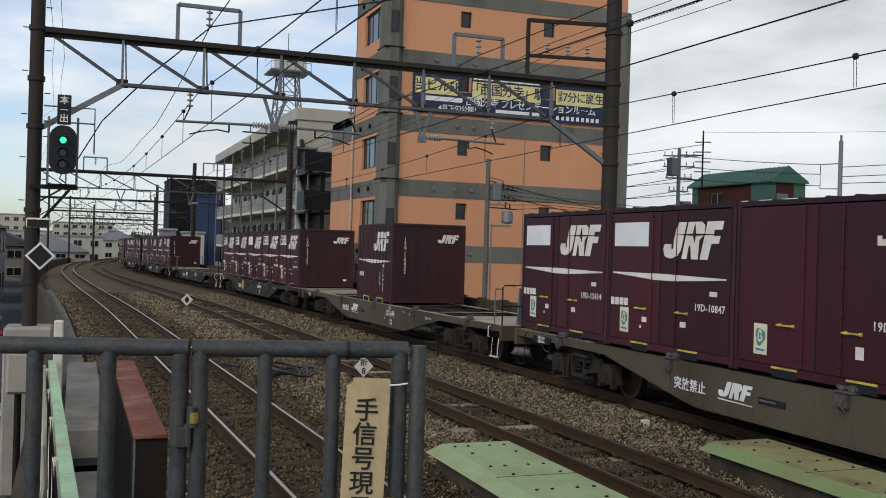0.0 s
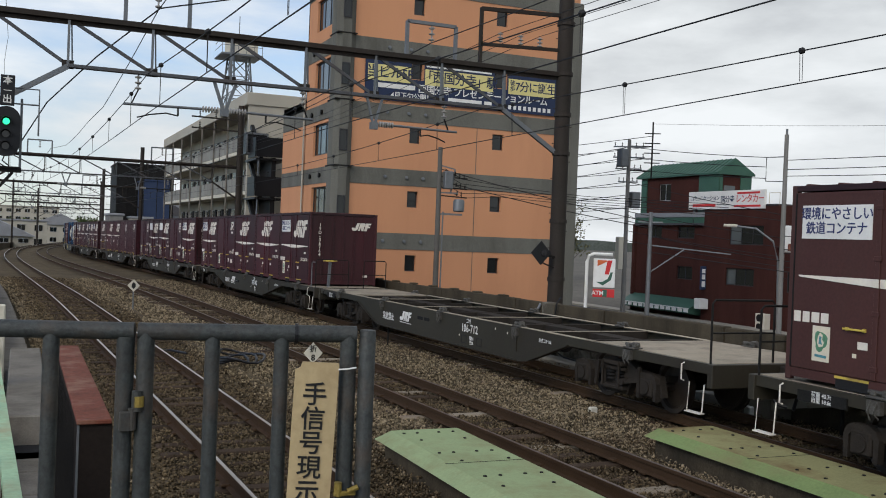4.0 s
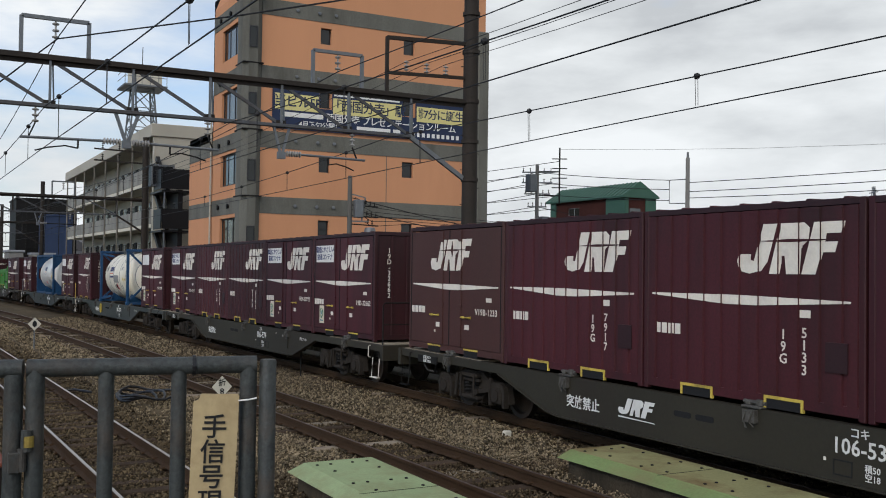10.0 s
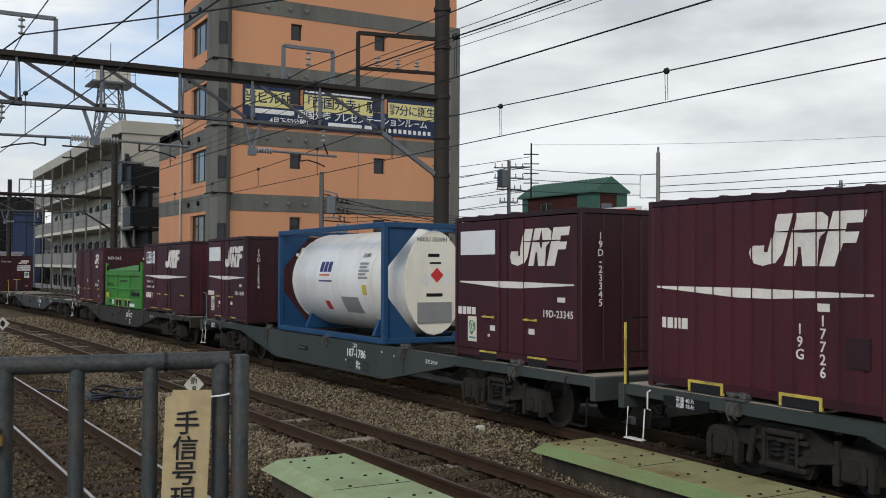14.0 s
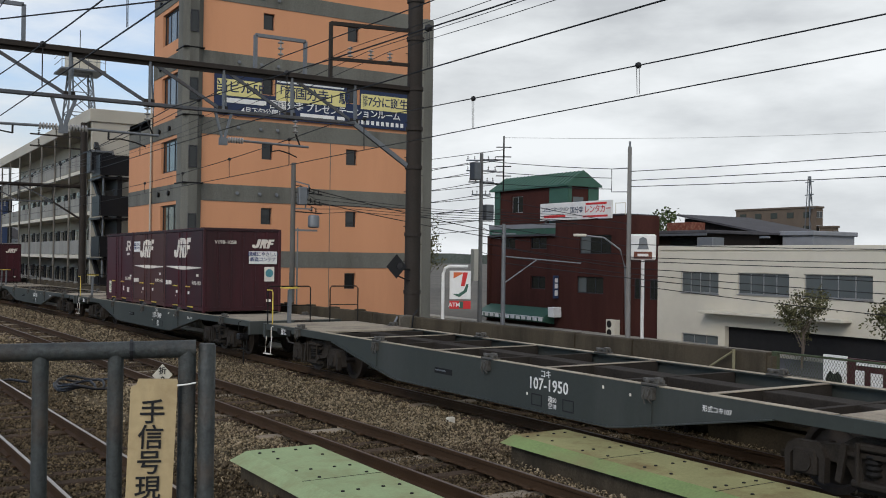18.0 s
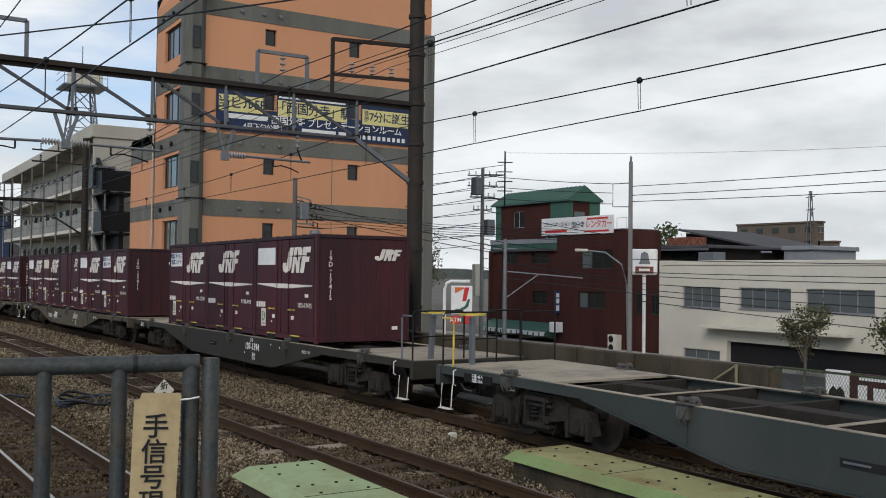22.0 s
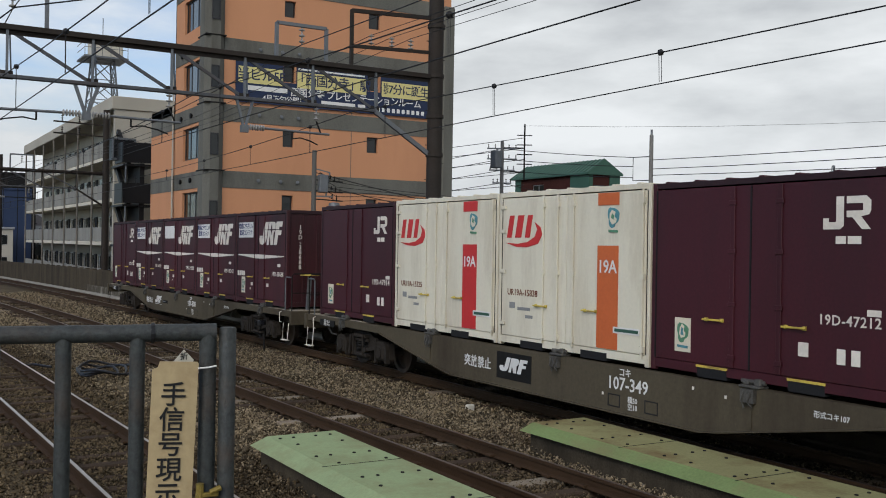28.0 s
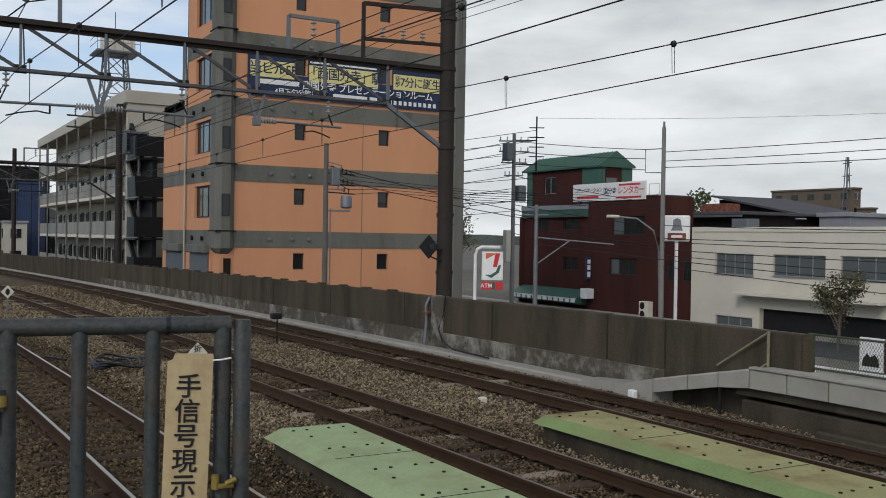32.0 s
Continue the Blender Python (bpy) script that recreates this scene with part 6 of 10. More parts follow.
part("rooftop_unit", Mesh().cbox(X + 2.5, X + 3.6, 45.2, 46.6, 3.3, 4.2, 0.04), M["steel_g"], white)

# things along that street
road = thing("shop_street", "asphalt shopping street with pale pavement", "street", kind="structure")
part("surface", Mesh().box(38.5, 44.5, -10, 120, -2.9, -2.66), M["asphalt"], road)
part("pavement", Mesh().box(44.5, 46.0, -10, 120, -2.9, -2.52), M["kerb"], road)


def pole(x, y, top, label, arms, category="utility pole", mat_="pole_c", r=0.15):
    c = thing("utility_pole", label, category, "utility poles")
    part("pole", Mesh().rod((x, y, -2.7), (x, y, top), r, 12, r * 0.72), M[mat_], c, smooth=True)
    for z, half, turn in arms:
        a = radians(turn)
        d = Vector((math.cos(a), math.sin(a), 0))
        p = Vector((x, y, z))
        q = part("cross_arm", Mesh().bar(p - d * half, p + d * half, 0.08, 0.08), M["steel_g"], c)
        for k in (-0.9, -0.45, 0.45, 0.9):
            part("insulator", insulator(p + d * half * k + Vector((0, 0, 0.04)), p + d * half * k + Vector((0, 0, 0.28)), 0.06, 2), M["steel_d"], q)
    return c


# transformer pole in front of the tower building
tp = pole(16.1, 38.0, 6.5, "grey concrete pole with transformer and wiring before the facade", [], mat_="pole_d", r=0.13)
part("transformer", Mesh().lathe([(0.0, 0), (0.20, 0.02), (0.24, 0.06), (0.24, 0.46), (0.20, 0.54), (0.0, 0.56)], (16.95, 37.8, 3.80), (0, 0, 1), 16), M["steel_g"], tp, "grey transformer can", smooth=True)
part("switch_box", Mesh().cbox(16.25, 16.62, 37.7, 38.0, 4.75, 5.5, 0.03), M["steel_g"], tp, "grey switch box")
for n, (x, z) in enumerate(((16.75, 5.3), (16.95, 5.25), (17.15, 5.2), (16.8, 4.85), (17.0, 4.8), (17.2, 4.75), (16.85, 4.5), (17.05, 4.46))):
    part("insulator", insulator((x, 37.8, z), (x, 37.8, z + 0.2), 0.055, 2), M["steel_d"], tp)
for n, z in enumerate((5.28, 4.83, 4.48)):
    part("spreader", Mesh().bar((16.1, 38.0, z), (17.3, 37.75, z - 0.06), 0.05, 0.05), M["steel_d"], tp)
part("bracket", Mesh().bar((16.1, 38, 3.7), (17.1, 37.75, 3.7), 0.08, 0.08).bar((16.1, 38, 4.6), (16.9, 37.8, 4.6), 0.06, 0.06), M["steel_g"], tp)
part("arm", Mesh().bar((16.1, 38, 5.75), (16.75, 37.85, 5.6), 0.05, 0.05).bar((16.75, 37.85, 5.6), (16.6, 37.9, 4.6), 0.05, 0.05), M["steel_g"], tp)
for k in range(5):
    part("cable", Mesh().tube([(16.3 + 0.1 * k, 37.9, 5.6 - 0.25 * k), (17.0, 37.7, 5.2 - 0.2 * k), (18.5, 37.2, 5.0 - 0.12 * k), (22, 36, 4.7 - 0.1 * k), (28, 34, 4.6 - 0.12 * k)], 0.012, 5), M["wire"], tp)
part("conduit", Mesh().rod((16.28, 37.9, -2.5), (16.28, 37.9, 3.8), 0.035, 8), M["steel_g"], tp)

p1 = pole(34.2, 51.0, 9.2, "concrete utility pole with transformers and many cross arms", [(8.75, 0.95, -30), (8.1, 0.95, -30), (7.4, 0.8, -30), (6.6, 0.6, -30)])
part("transformer", Mesh().cbox(33.5, 34.0, 50.7, 51.3, 7.5, 8.6, 0.05), M["steel_g"], p1, "grey transformer")
part("transformer", Mesh().cbox(34.4, 35.0, 50.7, 51.2, 5.0, 6.0, 0.05), M["steel_g"], p1, "grey transformer")
part("cable_box", Mesh().cbox(33.6, 33.95, 50.8, 51.2, 1.2, 3.2, 0.03), M["white_w"], p1, "pale cable box")
part("mast_top", Mesh().rod((35.4, 50.3, 6.8), (35.4, 50.3, 10.3), 0.05, 8).bar((34.2, 51.0, 7.3), (35.4, 50.3, 7.3), 0.07, 0.07).bar((34.2, 51.0, 8.8), (35.4, 50.3, 8.8), 0.07, 0.07), M["steel_d"], p1)
for z in (9.6, 9.0, 8.4, 7.8):
    part("small_arm", Mesh().bar((35.0, 50.55, z), (35.8, 50.05, z), 0.06, 0.06), M["steel_d"], p1)
p2 = pole(36.6, 40.1, 8.8, "tall concrete utility pole with a side frame", [])
part("side_frame", Mesh().tube([(36.6, 40.1, 7.65), (35.9, 40.75, 7.6), (35.9, 40.75, 6.35), (36.6, 40.1, 6.35)], 0.035, 6), M["steel_g"], p2)
part("tip", Mesh().rod((36.6, 40.1, 8.8), (36.6, 40.1, 9.1), 0.06, 8), M["steel_g"], p2)
p3 = pole(28.9, 40.95, 4.4, "thin steel pole with a long wiring arm", [], mat_="steel_g", r=0.13)
part("arm", Mesh().bar((28.9, 40.95, 2.75), (32.2, 38.8, 2.45), 0.06, 0.06).bar((28.9, 40.95, 1.35), (30.3, 40.0, 2.6), 0.06, 0.06).bar((28.4, 41.3, 3.9), (29.4, 40.6, 3.9), 0.06, 0.06), M["steel_g"], p3)
A1, A2, A3 = (34.2, 51.0), (36.6, 40.1), (28.9, 40.95)
runs = []
for za, zb in ((8.75, 7.6), (8.1, 7.1), (7.4, 6.5), (6.6, 4.6), (5.6, 4.3), (4.8, 3.4), (4.2, 2.9), (3.6, 2.4), (3.0, 1.9)):
    runs.append(((*A1, za), (35.9 if zb > 6 else 36.6, 40.75 if zb > 6 else 40.1, zb)))
for zb, zc in ((7.46, 7.85), (6.97, 7.35), (6.63, 6.75), (3.5, 3.5), (2.8, 3.1), (2.6, 2.7), (2.2, 1.9), (1.9, 1.0), (1.3, -0.5)):
    runs.append(((*A2, zb), (42.4, 3, zc)))
for za, zc in ((8.75, 6.6), (8.1, 6.1), (7.4, 5.5), (6.6, 4.9), (5.8, 4.3), (5.0, 3.8), (4.4, 3.4)):
    runs.append(((*A1, za), (25.5, 68, zc)))
    runs.append(((35.4, 50.3, za + 0.7), (22, 72, zc + 1.2)))
runs += [((35.4, 50.3, 10.2), (62, 12, 10.9)), ((*A3, 3.9), (*A1, 4.6)), ((*A3, 3.2), (*A2, 2.2)), ((*A3, 2.4), (44, 20, 0.4)), ((*A3, 3.9), (16.1, 38.0, 5.6)), ((*A3, 3.6), (16.1, 38.0, 5.1))]
lines_ = thing("telephone_cables", "black cables strung between the street poles", "cable", kind="stuff")
g = Mesh()
for a, b in runs:
    a, b = Vector(a), Vector(b)
    sag = (b - a).length * 0.007
    thin = a.z > 10
    sag *= 2.5 if thin else 1
    g.tube([a.lerp(b, k / 8) - Vector((0, 0, sag * 4 * (k / 8) * (1 - k / 8))) for k in range(9)], 0.009 if thin else 0.02, 5)
part("cables", g, M["wire"], lines_)

lampost = thing("street_lamp", "grey street lamp with a curved arm on the pole", "street lamp")
part("arm", Mesh().tube([(36.55, 40.2, -1.2), (36.5, 40.25, 2.2), (36.3, 40.45, 3.2), (35.7, 41.1, 3.85), (34.9, 41.8, 3.95)], 0.05, 8), M["steel_g"], lampost)
part("head", Mesh().cbox(34.3, 35.0, 41.7, 42.05, 3.88, 4.04, 0.04), M["white_w"], lampost)

shop = thing("shop_pole_sign", "white shop sign with coloured bands on a bent pole", "sign")
a7 = Matrix.Translation((24.1, 37.5, 0)) @ Euler((0, 0, radians(-26))).to_matrix().to_4x4()
shop.matrix_world = a7
part("pole", Mesh().tube([(-0.78, 0.1, -2.7), (-0.78, 0.1, 1.9), (-0.70, 0.1, 2.15), (-0.5, 0.1, 2.25), (0.35, 0.1, 2.25)], 0.075, 10), M["white_clean"], shop)
part("board", Mesh().cbox(-0.48, 0.48, 0, 0.2, 0.75, 2.05, 0.02), M["white_clean"], shop)
part("band", Mesh().prism([(-0.32, 1.70), (0.1, 1.92), (0.1, 1.98), (-0.32, 1.98)], lambda a, z, d: (a, -d, z), 0.006), M["jot_o"], shop)
part("band", Mesh().prism([(0.02, 1.35), (0.2, 1.35), (0.34, 1.98), (0.12, 1.98)], lambda a, z, d: (a, -d, z), 0.008), M["red"], shop)
part("band", Mesh().prism([(-0.36, 1.0), (-0.05, 0.85), (0.3, 1.1), (0.38, 1.45), (0.28, 1.45), (0.15, 1.15), (-0.1, 1.0)], lambda a, z, d: (a, -d, z), 0.007), M["green_roof"], shop)
part("plate", Mesh().cbox(-0.48, 0.48, 0, 0.15, 0.32, 0.68, 0.01), M["red"], shop)
part("caption", letters("ATM", 0.26, M["white_clean"], 0.003), M["white_clean"], shop, "white lettering", m=pose(-0.27, -0.006, 0.5))
part("plate", Mesh().box(-0.06, 0.14, -0.004, 0.0, 0.34, 0.66), M["green_roof"], shop)
rest = thing("restaurant_pole_sign", "white and maroon pole sign of a restaurant", "sign")
rest.matrix_world = Matrix.Translation((38.3, 40.8, 0)) @ Euler((0, 0, radians(-40))).to_matrix().to_4x4()
part("pole", Mesh().rod((0, 0.1, -2.7), (0, 0.1, 2.65), 0.10, 10), M["white_clean"], rest)
part("board", Mesh().cbox(-0.72, 0.72, 0, 0.2, 2.65, 4.1, 0.08), M["white_clean"], rest)
part("panel", Mesh().box(-0.5, 0.5, -0.006, 0.0, 2.73, 3.12), M["rust"], rest)
part("emblem", Mesh().prism([(-0.32, 3.25), (0.32, 3.25), (0.25, 3.5), (0.2, 3.85), (0.0, 3.95), (-0.2, 3.85), (-0.22, 3.5)], lambda a, z, d: (a, -d, z), 0.006), M["steel_g"], rest)
part("text_bar", Mesh().box(-0.3, 0.3, -0.01, 0.0, 2.86, 3.0), M["white_clean"], rest)
side_signs = thing("vertical_shop_sign", "blue vertical shop sign on the brick wall", "sign")
part("board", Mesh().cbox(X - 0.5, X - 0.02, 58.0, 58.12, -0.3, 1.4, 0.02), M["tower_blue"], side_signs)
part("text_bars", Mesh().box(X - 0.40, X - 0.12, 57.99, 58.0, -0.1, 0.3).box(X - 0.40, X - 0.12, 57.99, 58.0, 0.45, 0.8).box(X - 0.40, X - 0.12, 57.99, 58.0, 0.9, 1.2), M["white_clean"], side_signs)
side_signs = thing("wall_sign", "white illuminated wall sign on the brick building", "sign")
part("box", Mesh().cbox(X - 0.8, X - 0.05, 57.6, 58.3, -1.7, -0.95, 0.03), M["white_clean"], side_signs)
for yy, zz in ((51.6, -1.9), (51.6, -2.5)):
    ac = thing("air_conditioner", "pale outdoor air conditioner unit by the brick wall", "air conditioner", "air conditioners")
    part("case", Mesh().cbox(X - 0.55, X - 0.05, yy - 0.45, yy + 0.45, zz - 0.2, zz + 0.4, 0.02), M["white_w"], ac)
    part("grille", Mesh().rod((X - 0.56, yy + 0.1, zz + 0.1), (X - 0.54, yy + 0.1, zz + 0.1), 0.25, 14), M["steel_d"], ac)
hoard = thing("street_hoarding", "white and maroon advertising hoarding behind the mesh fence", "hoarding")
part("white_panel", Mesh().box(30.0, 30.1, 21.72, 22.66, -1.78, -0.62), M["white_clean"], hoard)
part("emblem", Mesh().prism([(21.85, -1.62), (22.55, -1.62), (22.50, -1.35), (22.35, -1.18), (22.2, -1.30), (22.05, -1.18), (21.9, -1.35)], lambda a, z, d: (29.98 + d, a, z), 0.02), M["steel_d"], hoard)
part("maroon_panel", Mesh().box(30.0, 30.1, 15.0, 21.68, -1.78, -0.66), M["maroon_r"], hoard)
for n, (a, b, z0, z1) in enumerate(((21.0, 21.35, -1.6, -1.05), (20.3, 20.75, -1.55, -1.1), (19.4, 19.95, -1.6, -1.0), (18.5, 19.0, -1.55, -1.1), (19.2, 21.3, -0.88, -0.78))):
    part("text_bar", Mesh().box(29.98, 30.0, a, b, z0, z1), M["white_clean"], hoard)
for q in (15.2, 22.4):
    part("post", Mesh().box(30.1, 30.2, q, q + 0.1, -2.7, -0.7), M["steel_g"], hoard)
barrier = thing("lattice_barrier", "pale lattice street barrier beyond the kerb", "barrier")
part("top_rail", Mesh().box(24.0, 24.06, 8, 21, -1.02, -0.96), M["white_clean"], barrier)
part("bottom_rail", Mesh().box(24.0, 24.06, 8, 21, -1.76, -1.70), M["white_clean"], barrier)
g = Mesh()
for k in range(88):
    for d in (-1, 1):
        g.bar((24.03, 8.2 + k * 0.145, -1.72), (24.03, 8.2 + k * 0.145 + d * 0.35, -1.0), 0.03, 0.05)
part("lattice", g, M["white_clean"], barrier, "white lattice bars")
part("posts", Mesh().box(24.1, 24.2, 9, 9.1, -2.7, -1.0).box(24.1, 24.2, 20, 20.1, -2.7, -1.0), M["steel_g"], barrier)


# ---- trees ----
def tree(x, y, z, h, spread, leaf, seed, label, dense=900, size=0.12):
    r = random.Random(seed)
    c = thing("tree", label, "tree", "trees")
    g = Mesh().rod((x, y, z), (x + 0.1, y, z + h * 0.45), 0.09 * h / 5, 8, 0.06 * h / 5)
    tips = []
    for k in range(11):
        a, b = r.uniform(0, math.tau), r.uniform(0.3, 1.0)
        p0 = Vector((x + 0.1, y, z + h * r.uniform(0.12, 0.5)))
        p1 = p0 + Vector((math.cos(a) * spread * b * 0.6, math.sin(a) * spread * b * 0.6, h * r.uniform(0.2, 0.4)))
        p2 = p1 + Vector((math.cos(a + 0.4) * spread * 0.3, math.sin(a + 0.4) * spread * 0.3, h * r.uniform(0.1, 0.22)))
        g.rod(p0, p1, 0.035 * h / 5, 6, 0.022 * h / 5).rod(p1, p2, 0.022 * h / 5, 5, 0.008 * h / 5)
        tips += [p1, p1.lerp(p2, 0.5), p2]
        for q in range(3):
            p3 = p1.lerp(p2, r.random()) + Vector((r.uniform(-1, 1), r.uniform(-1, 1), r.uniform(0, 1))) * spread * 0.25
            g.rod(p1.lerp(p2, 0.5), p3, 0.012 * h / 5, 4, 0.004 * h / 5)
            tips.append(p3)
    part("trunk", g, M["bark"], c)
    lv = Mesh()
    for k in range(dense):
        p = r.choice(tips) + Vector((r.gauss(0, 1), r.gauss(0, 1), r.gauss(0, 0.8))) * spread * 0.16
        u = Vector((r.uniform(-1, 1), r.uniform(-1, 1), r.uniform(-1, 1))).normalized() * size
        v = u.cross(Vector((r.uniform(-1, 1), r.uniform(-1, 1), r.uniform(-1, 1)))).normalized() * size * 0.6
        lv.add([p - u, p + v, p + u, p - v], [(0, 1, 2, 3)])
    part("crown", lv, M[leaf], c, "sparse olive leaves" if leaf == "leaf_brown" else "green leaves")["kind"] = "stuff"
    return c


tree(41.2, 32.4, -2.7, 3.9, 1.25, "leaf_brown", 3, "small street tree with sparse olive-brown leaves", 2600, 0.07)
tree(41.5, 27.2, -2.7, 3.6, 1.4, "leaf_brown", 5, "small street tree with sparse olive-brown leaves", 1100, 0.09)
tree(83, 89, -2.0, 9.8, 3.6, "leaf", 7, "dark green tree behind the brick building", 3600, 0.26)
tree(78, 88, -2.0, 9.0, 3.2, "leaf_brown", 8, "bare-topped tree behind the roofs", 500, 0.2)
tree(98, 92, -2.0, 8.5, 4.0, "leaf", 9, "dark green tree behind the roofs", 1800, 0.28)
for k in range(9):
    tree(34 + k * 5.5, 118 + (k % 3) * 7, -2.0, 8.2 + (k % 4), 3.6, "leaf_brown", 20 + k, "leafless brown tree in the distance", 600, 0.22)
for k in range(8):
    tree(-4 + k * 7.0, 300 + (k % 3) * 12, -2.0, 4.6 + 0.5 * (k % 4), 3.6, "leaf", 40 + k, "dark tree far down the line", 700, 0.4)

# roofs and blocks behind the street
low = thing("far_house", "dark low house with flat roofs behind the brick building", "house", "far houses")
part("wall", Mesh().box(52.5, 58, 49.5, 57.5, -2.7, 4.6), M["rust_d"], low)
part("roof", Mesh().cbox(52.0, 58.5, 49.0, 58.0, 4.6, 4.85, 0.04), M["roof_d"], low)
part("eave", Mesh().box(51.9, 52.02, 49.0, 58.0, 4.45, 4.6), M["steel_g"], low, "pale eave")
part("roof_box", Mesh().cbox(53.5, 55, 52.0, 54.5, 4.85, 5.5, 0.03), M["rust"], low, "reddish roof box")
part("window", Mesh().box(52.44, 52.5, 50.2, 53.0, 3.4, 4.3), M["pane"], low)
lean_to = thing("far_house", "dark house with a single-slope grey roof behind the street", "house", "far houses")
part("wall", Mesh().prism([(52.3, -2.7), (61.0, -2.7), (61.0, 6.3), (52.3, 4.8)], lambda a, z, d: (62 + d, a, z), 8), M["rust_d"], lean_to)
part("roof", Mesh().prism([(51.6, 4.75), (61.4, 6.5), (61.4, 6.65), (51.6, 4.9)], lambda a, z, d: (61.4 + d, a, z), 9), M["roof_d"], lean_to)
part("window", Mesh().box(61.94, 62.0, 53.5, 56.5, 3.6, 4.5), M["pane"], lean_to)
part("window", Mesh().box(61.94, 62.0, 57.5, 59.8, 3.6, 4.7), M["pane"], lean_to)
part("rail", Mesh().rod((61.5, 51.5, 4.55), (61.5, 62, 4.55), 0.08, 6), M["frame_a"], lean_to)
house("far_house", 62, 66, 61.6, 66, 7.6, "rust_d", "roof_d", "dark red flat-roofed house behind the brick building", 2, False)
house("far_house", 63, 68, 48.7, 51.5, 7.4, "roof_tin", "roof_tin", "pale rooftop screen behind the office building", 1, False)
brown = house("far_block", 150, 152, 115.5, 134, 15.2, "tan", "tan", "brown tiled apartment block on the skyline", 6, False)
house("far_block", 151, 152.5, 112.6, 118, 11.6, "tan", "tan", "lower step of a brown apartment block", 5, False)
house("far_house", 27.5, 33, 62, 72, 4.2, "white_w", "roof_tin", "pale low shed beyond the tower building", 1, False)
house("far_house", 31, 40, 92, 104, 6.0, "steel_g", "roof_tin", "grey house beyond the tower building", 2, True)


def pylon(x, y, h, label):
    c = thing("power_pylon", label, "pylon", "pylons")
    b = h * 0.05
    for sx in (-1, 1):
        for sy in (-1, 1):
            part("leg", Mesh().bar((x + sx * b, y + sy * b, -2.7), (x + sx * 0.15, y + sy * 0.15, h), 0.12, 0.12), M["steel_g"], c)
    for k in range(8):
        f0, f1 = k / 8, (k + 1) / 8
        r0, r1 = b + (0.15 - b) * f0, b + (0.15 - b) * f1
        z0, z1 = -2.7 + (h + 2.7) * f0, -2.7 + (h + 2.7) * f1
        part("brace", Mesh().bar((x - r0, y - r0, z0), (x + r1, y - r1, z1), 0.08, 0.08).bar((x + r0, y - r0, z0), (x - r1, y - r1, z1), 0.08, 0.08), M["steel_g"], c)
    for q in (0.72, 0.84, 0.95):
        z = -2.7 + (h + 2.7) * q
        part("cross_arm", Mesh().bar((x - 0.9, y - 1.6, z), (x + 0.9, y + 1.6, z), 0.12, 0.15), M["steel_g"], c)
    return c


pylon(150, 116.9, 18.3, "grey lattice power pylon on the skyline")
pylon(330, 150, 26, "distant grey lattice power pylon")
hill = thing("wooded_hill", "low dark wooded ridge along the horizon", "hill", kind="structure")
g = Mesh()
for k in range(121):
    a = radians(-75 + k * 1.6)
    d = 900
    h = 6 + 7 * noise.noise(Vector((k * 0.13, 3.3, 0))) + 3 * noise.noise(Vector((k * 0.7, 9.1, 0)))
    g.v += [(d * math.sin(a), d * math.cos(a), -3), (d * math.sin(a), d * math.cos(a), h), ((d + 90) * math.sin(a), (d + 90) * math.cos(a), -3)]
for k in range(120):
    g.f += [(3 * k, 3 * k + 3, 3 * k + 4, 3 * k + 1), (3 * k + 1, 3 * k + 4, 3 * k + 5, 3 * k + 2)]
part("ridge", g, M["hill"], hill)

# ---- the goods train ----
PITCH = 20.4
us, ps = [0.0], []
for p, d in along(LINE_TRAIN, 0.5, -70, 319):
    if ps:
        us.append(us[-1] + (p - ps[-1]).length)
    ps.append(p)
us = np.array(us)
us -= np.interp(0.0, [p.y for p in ps], us)
pxs, pys, pzs = (np.array([p[k] for p in ps]) for k in range(3))


def on_line(u):
    return Vector((np.interp(u, us, pxs), np.interp(u, us, pys), np.interp(u, us, pzs)))


# slight unevenness of the run: seconds, metres
UNEVEN = ([0, 1, 2, 3, 10, 11, 12, 19, 20, 21, 23, 24, 27], [0, -0.20, -0.18, 0, 0, -0.15, 0.03, 0, 0.08, 0, 0, 0.12, 0])


def train_at(t):
    """How far along the line the first wagon's middle stands at t seconds."""
    q = t / 10
    return 10 * (0.012 * q**4 - 0.146 * q**3 + 0.435 * q**2 - 12.64 * q + 0.99) + float(np.interp(t, UNEVEN[0], UNEVEN[1]))


def wagon_pose(t, k):
    """The pose of wagon k: x to its right, y towards its tail, z up, on the rails; its bogies are 14.2 m apart."""
    u = train_at(t) + PITCH * k
    a, b = on_line(u - 7.1), on_line(u + 7.1)
    mid, d = (a + b) / 2, (b - a).normalized()
    r = Vector((d.y, -d.x, 0)).normalized()
    m = Matrix((r, d, r.cross(d))).transposed().to_4x4()
    m.translation = mid
    return m


FREIGHT = []  # (thing, wagon number, pose on the wagon)
W, L, HT, DECK = 2.45, 3.69, 2.5, 1.03
# three leaning white shapes of the operator's mark, in the unit square
HOOK_MARK = [
    [(0.27, 1.0), (0.405, 1.0), (0.31, 0.24), (0.25, 0.07), (0.13, 0.0), (0.03, 0.06), (0.0, 0.26), (0.025, 0.40), (0.145, 0.40), (0.14, 0.28), (0.175, 0.26)],
    [(0.435, 1.0), (0.655, 1.0), (0.705, 0.90), (0.695, 0.66), (0.615, 0.50), (0.60, 0.0), (0.49, 0.0), (0.475, 0.36), (0.445, 0.36), (0.41, 0.0), (0.325, 0.0)],
    [(0.745, 1.0), (1.0, 1.0), (0.975, 0.78), (0.855, 0.78), (0.84, 0.62), (0.95, 0.62), (0.925, 0.42), (0.81, 0.42), (0.755, 0.0), (0.63, 0.0)],
]


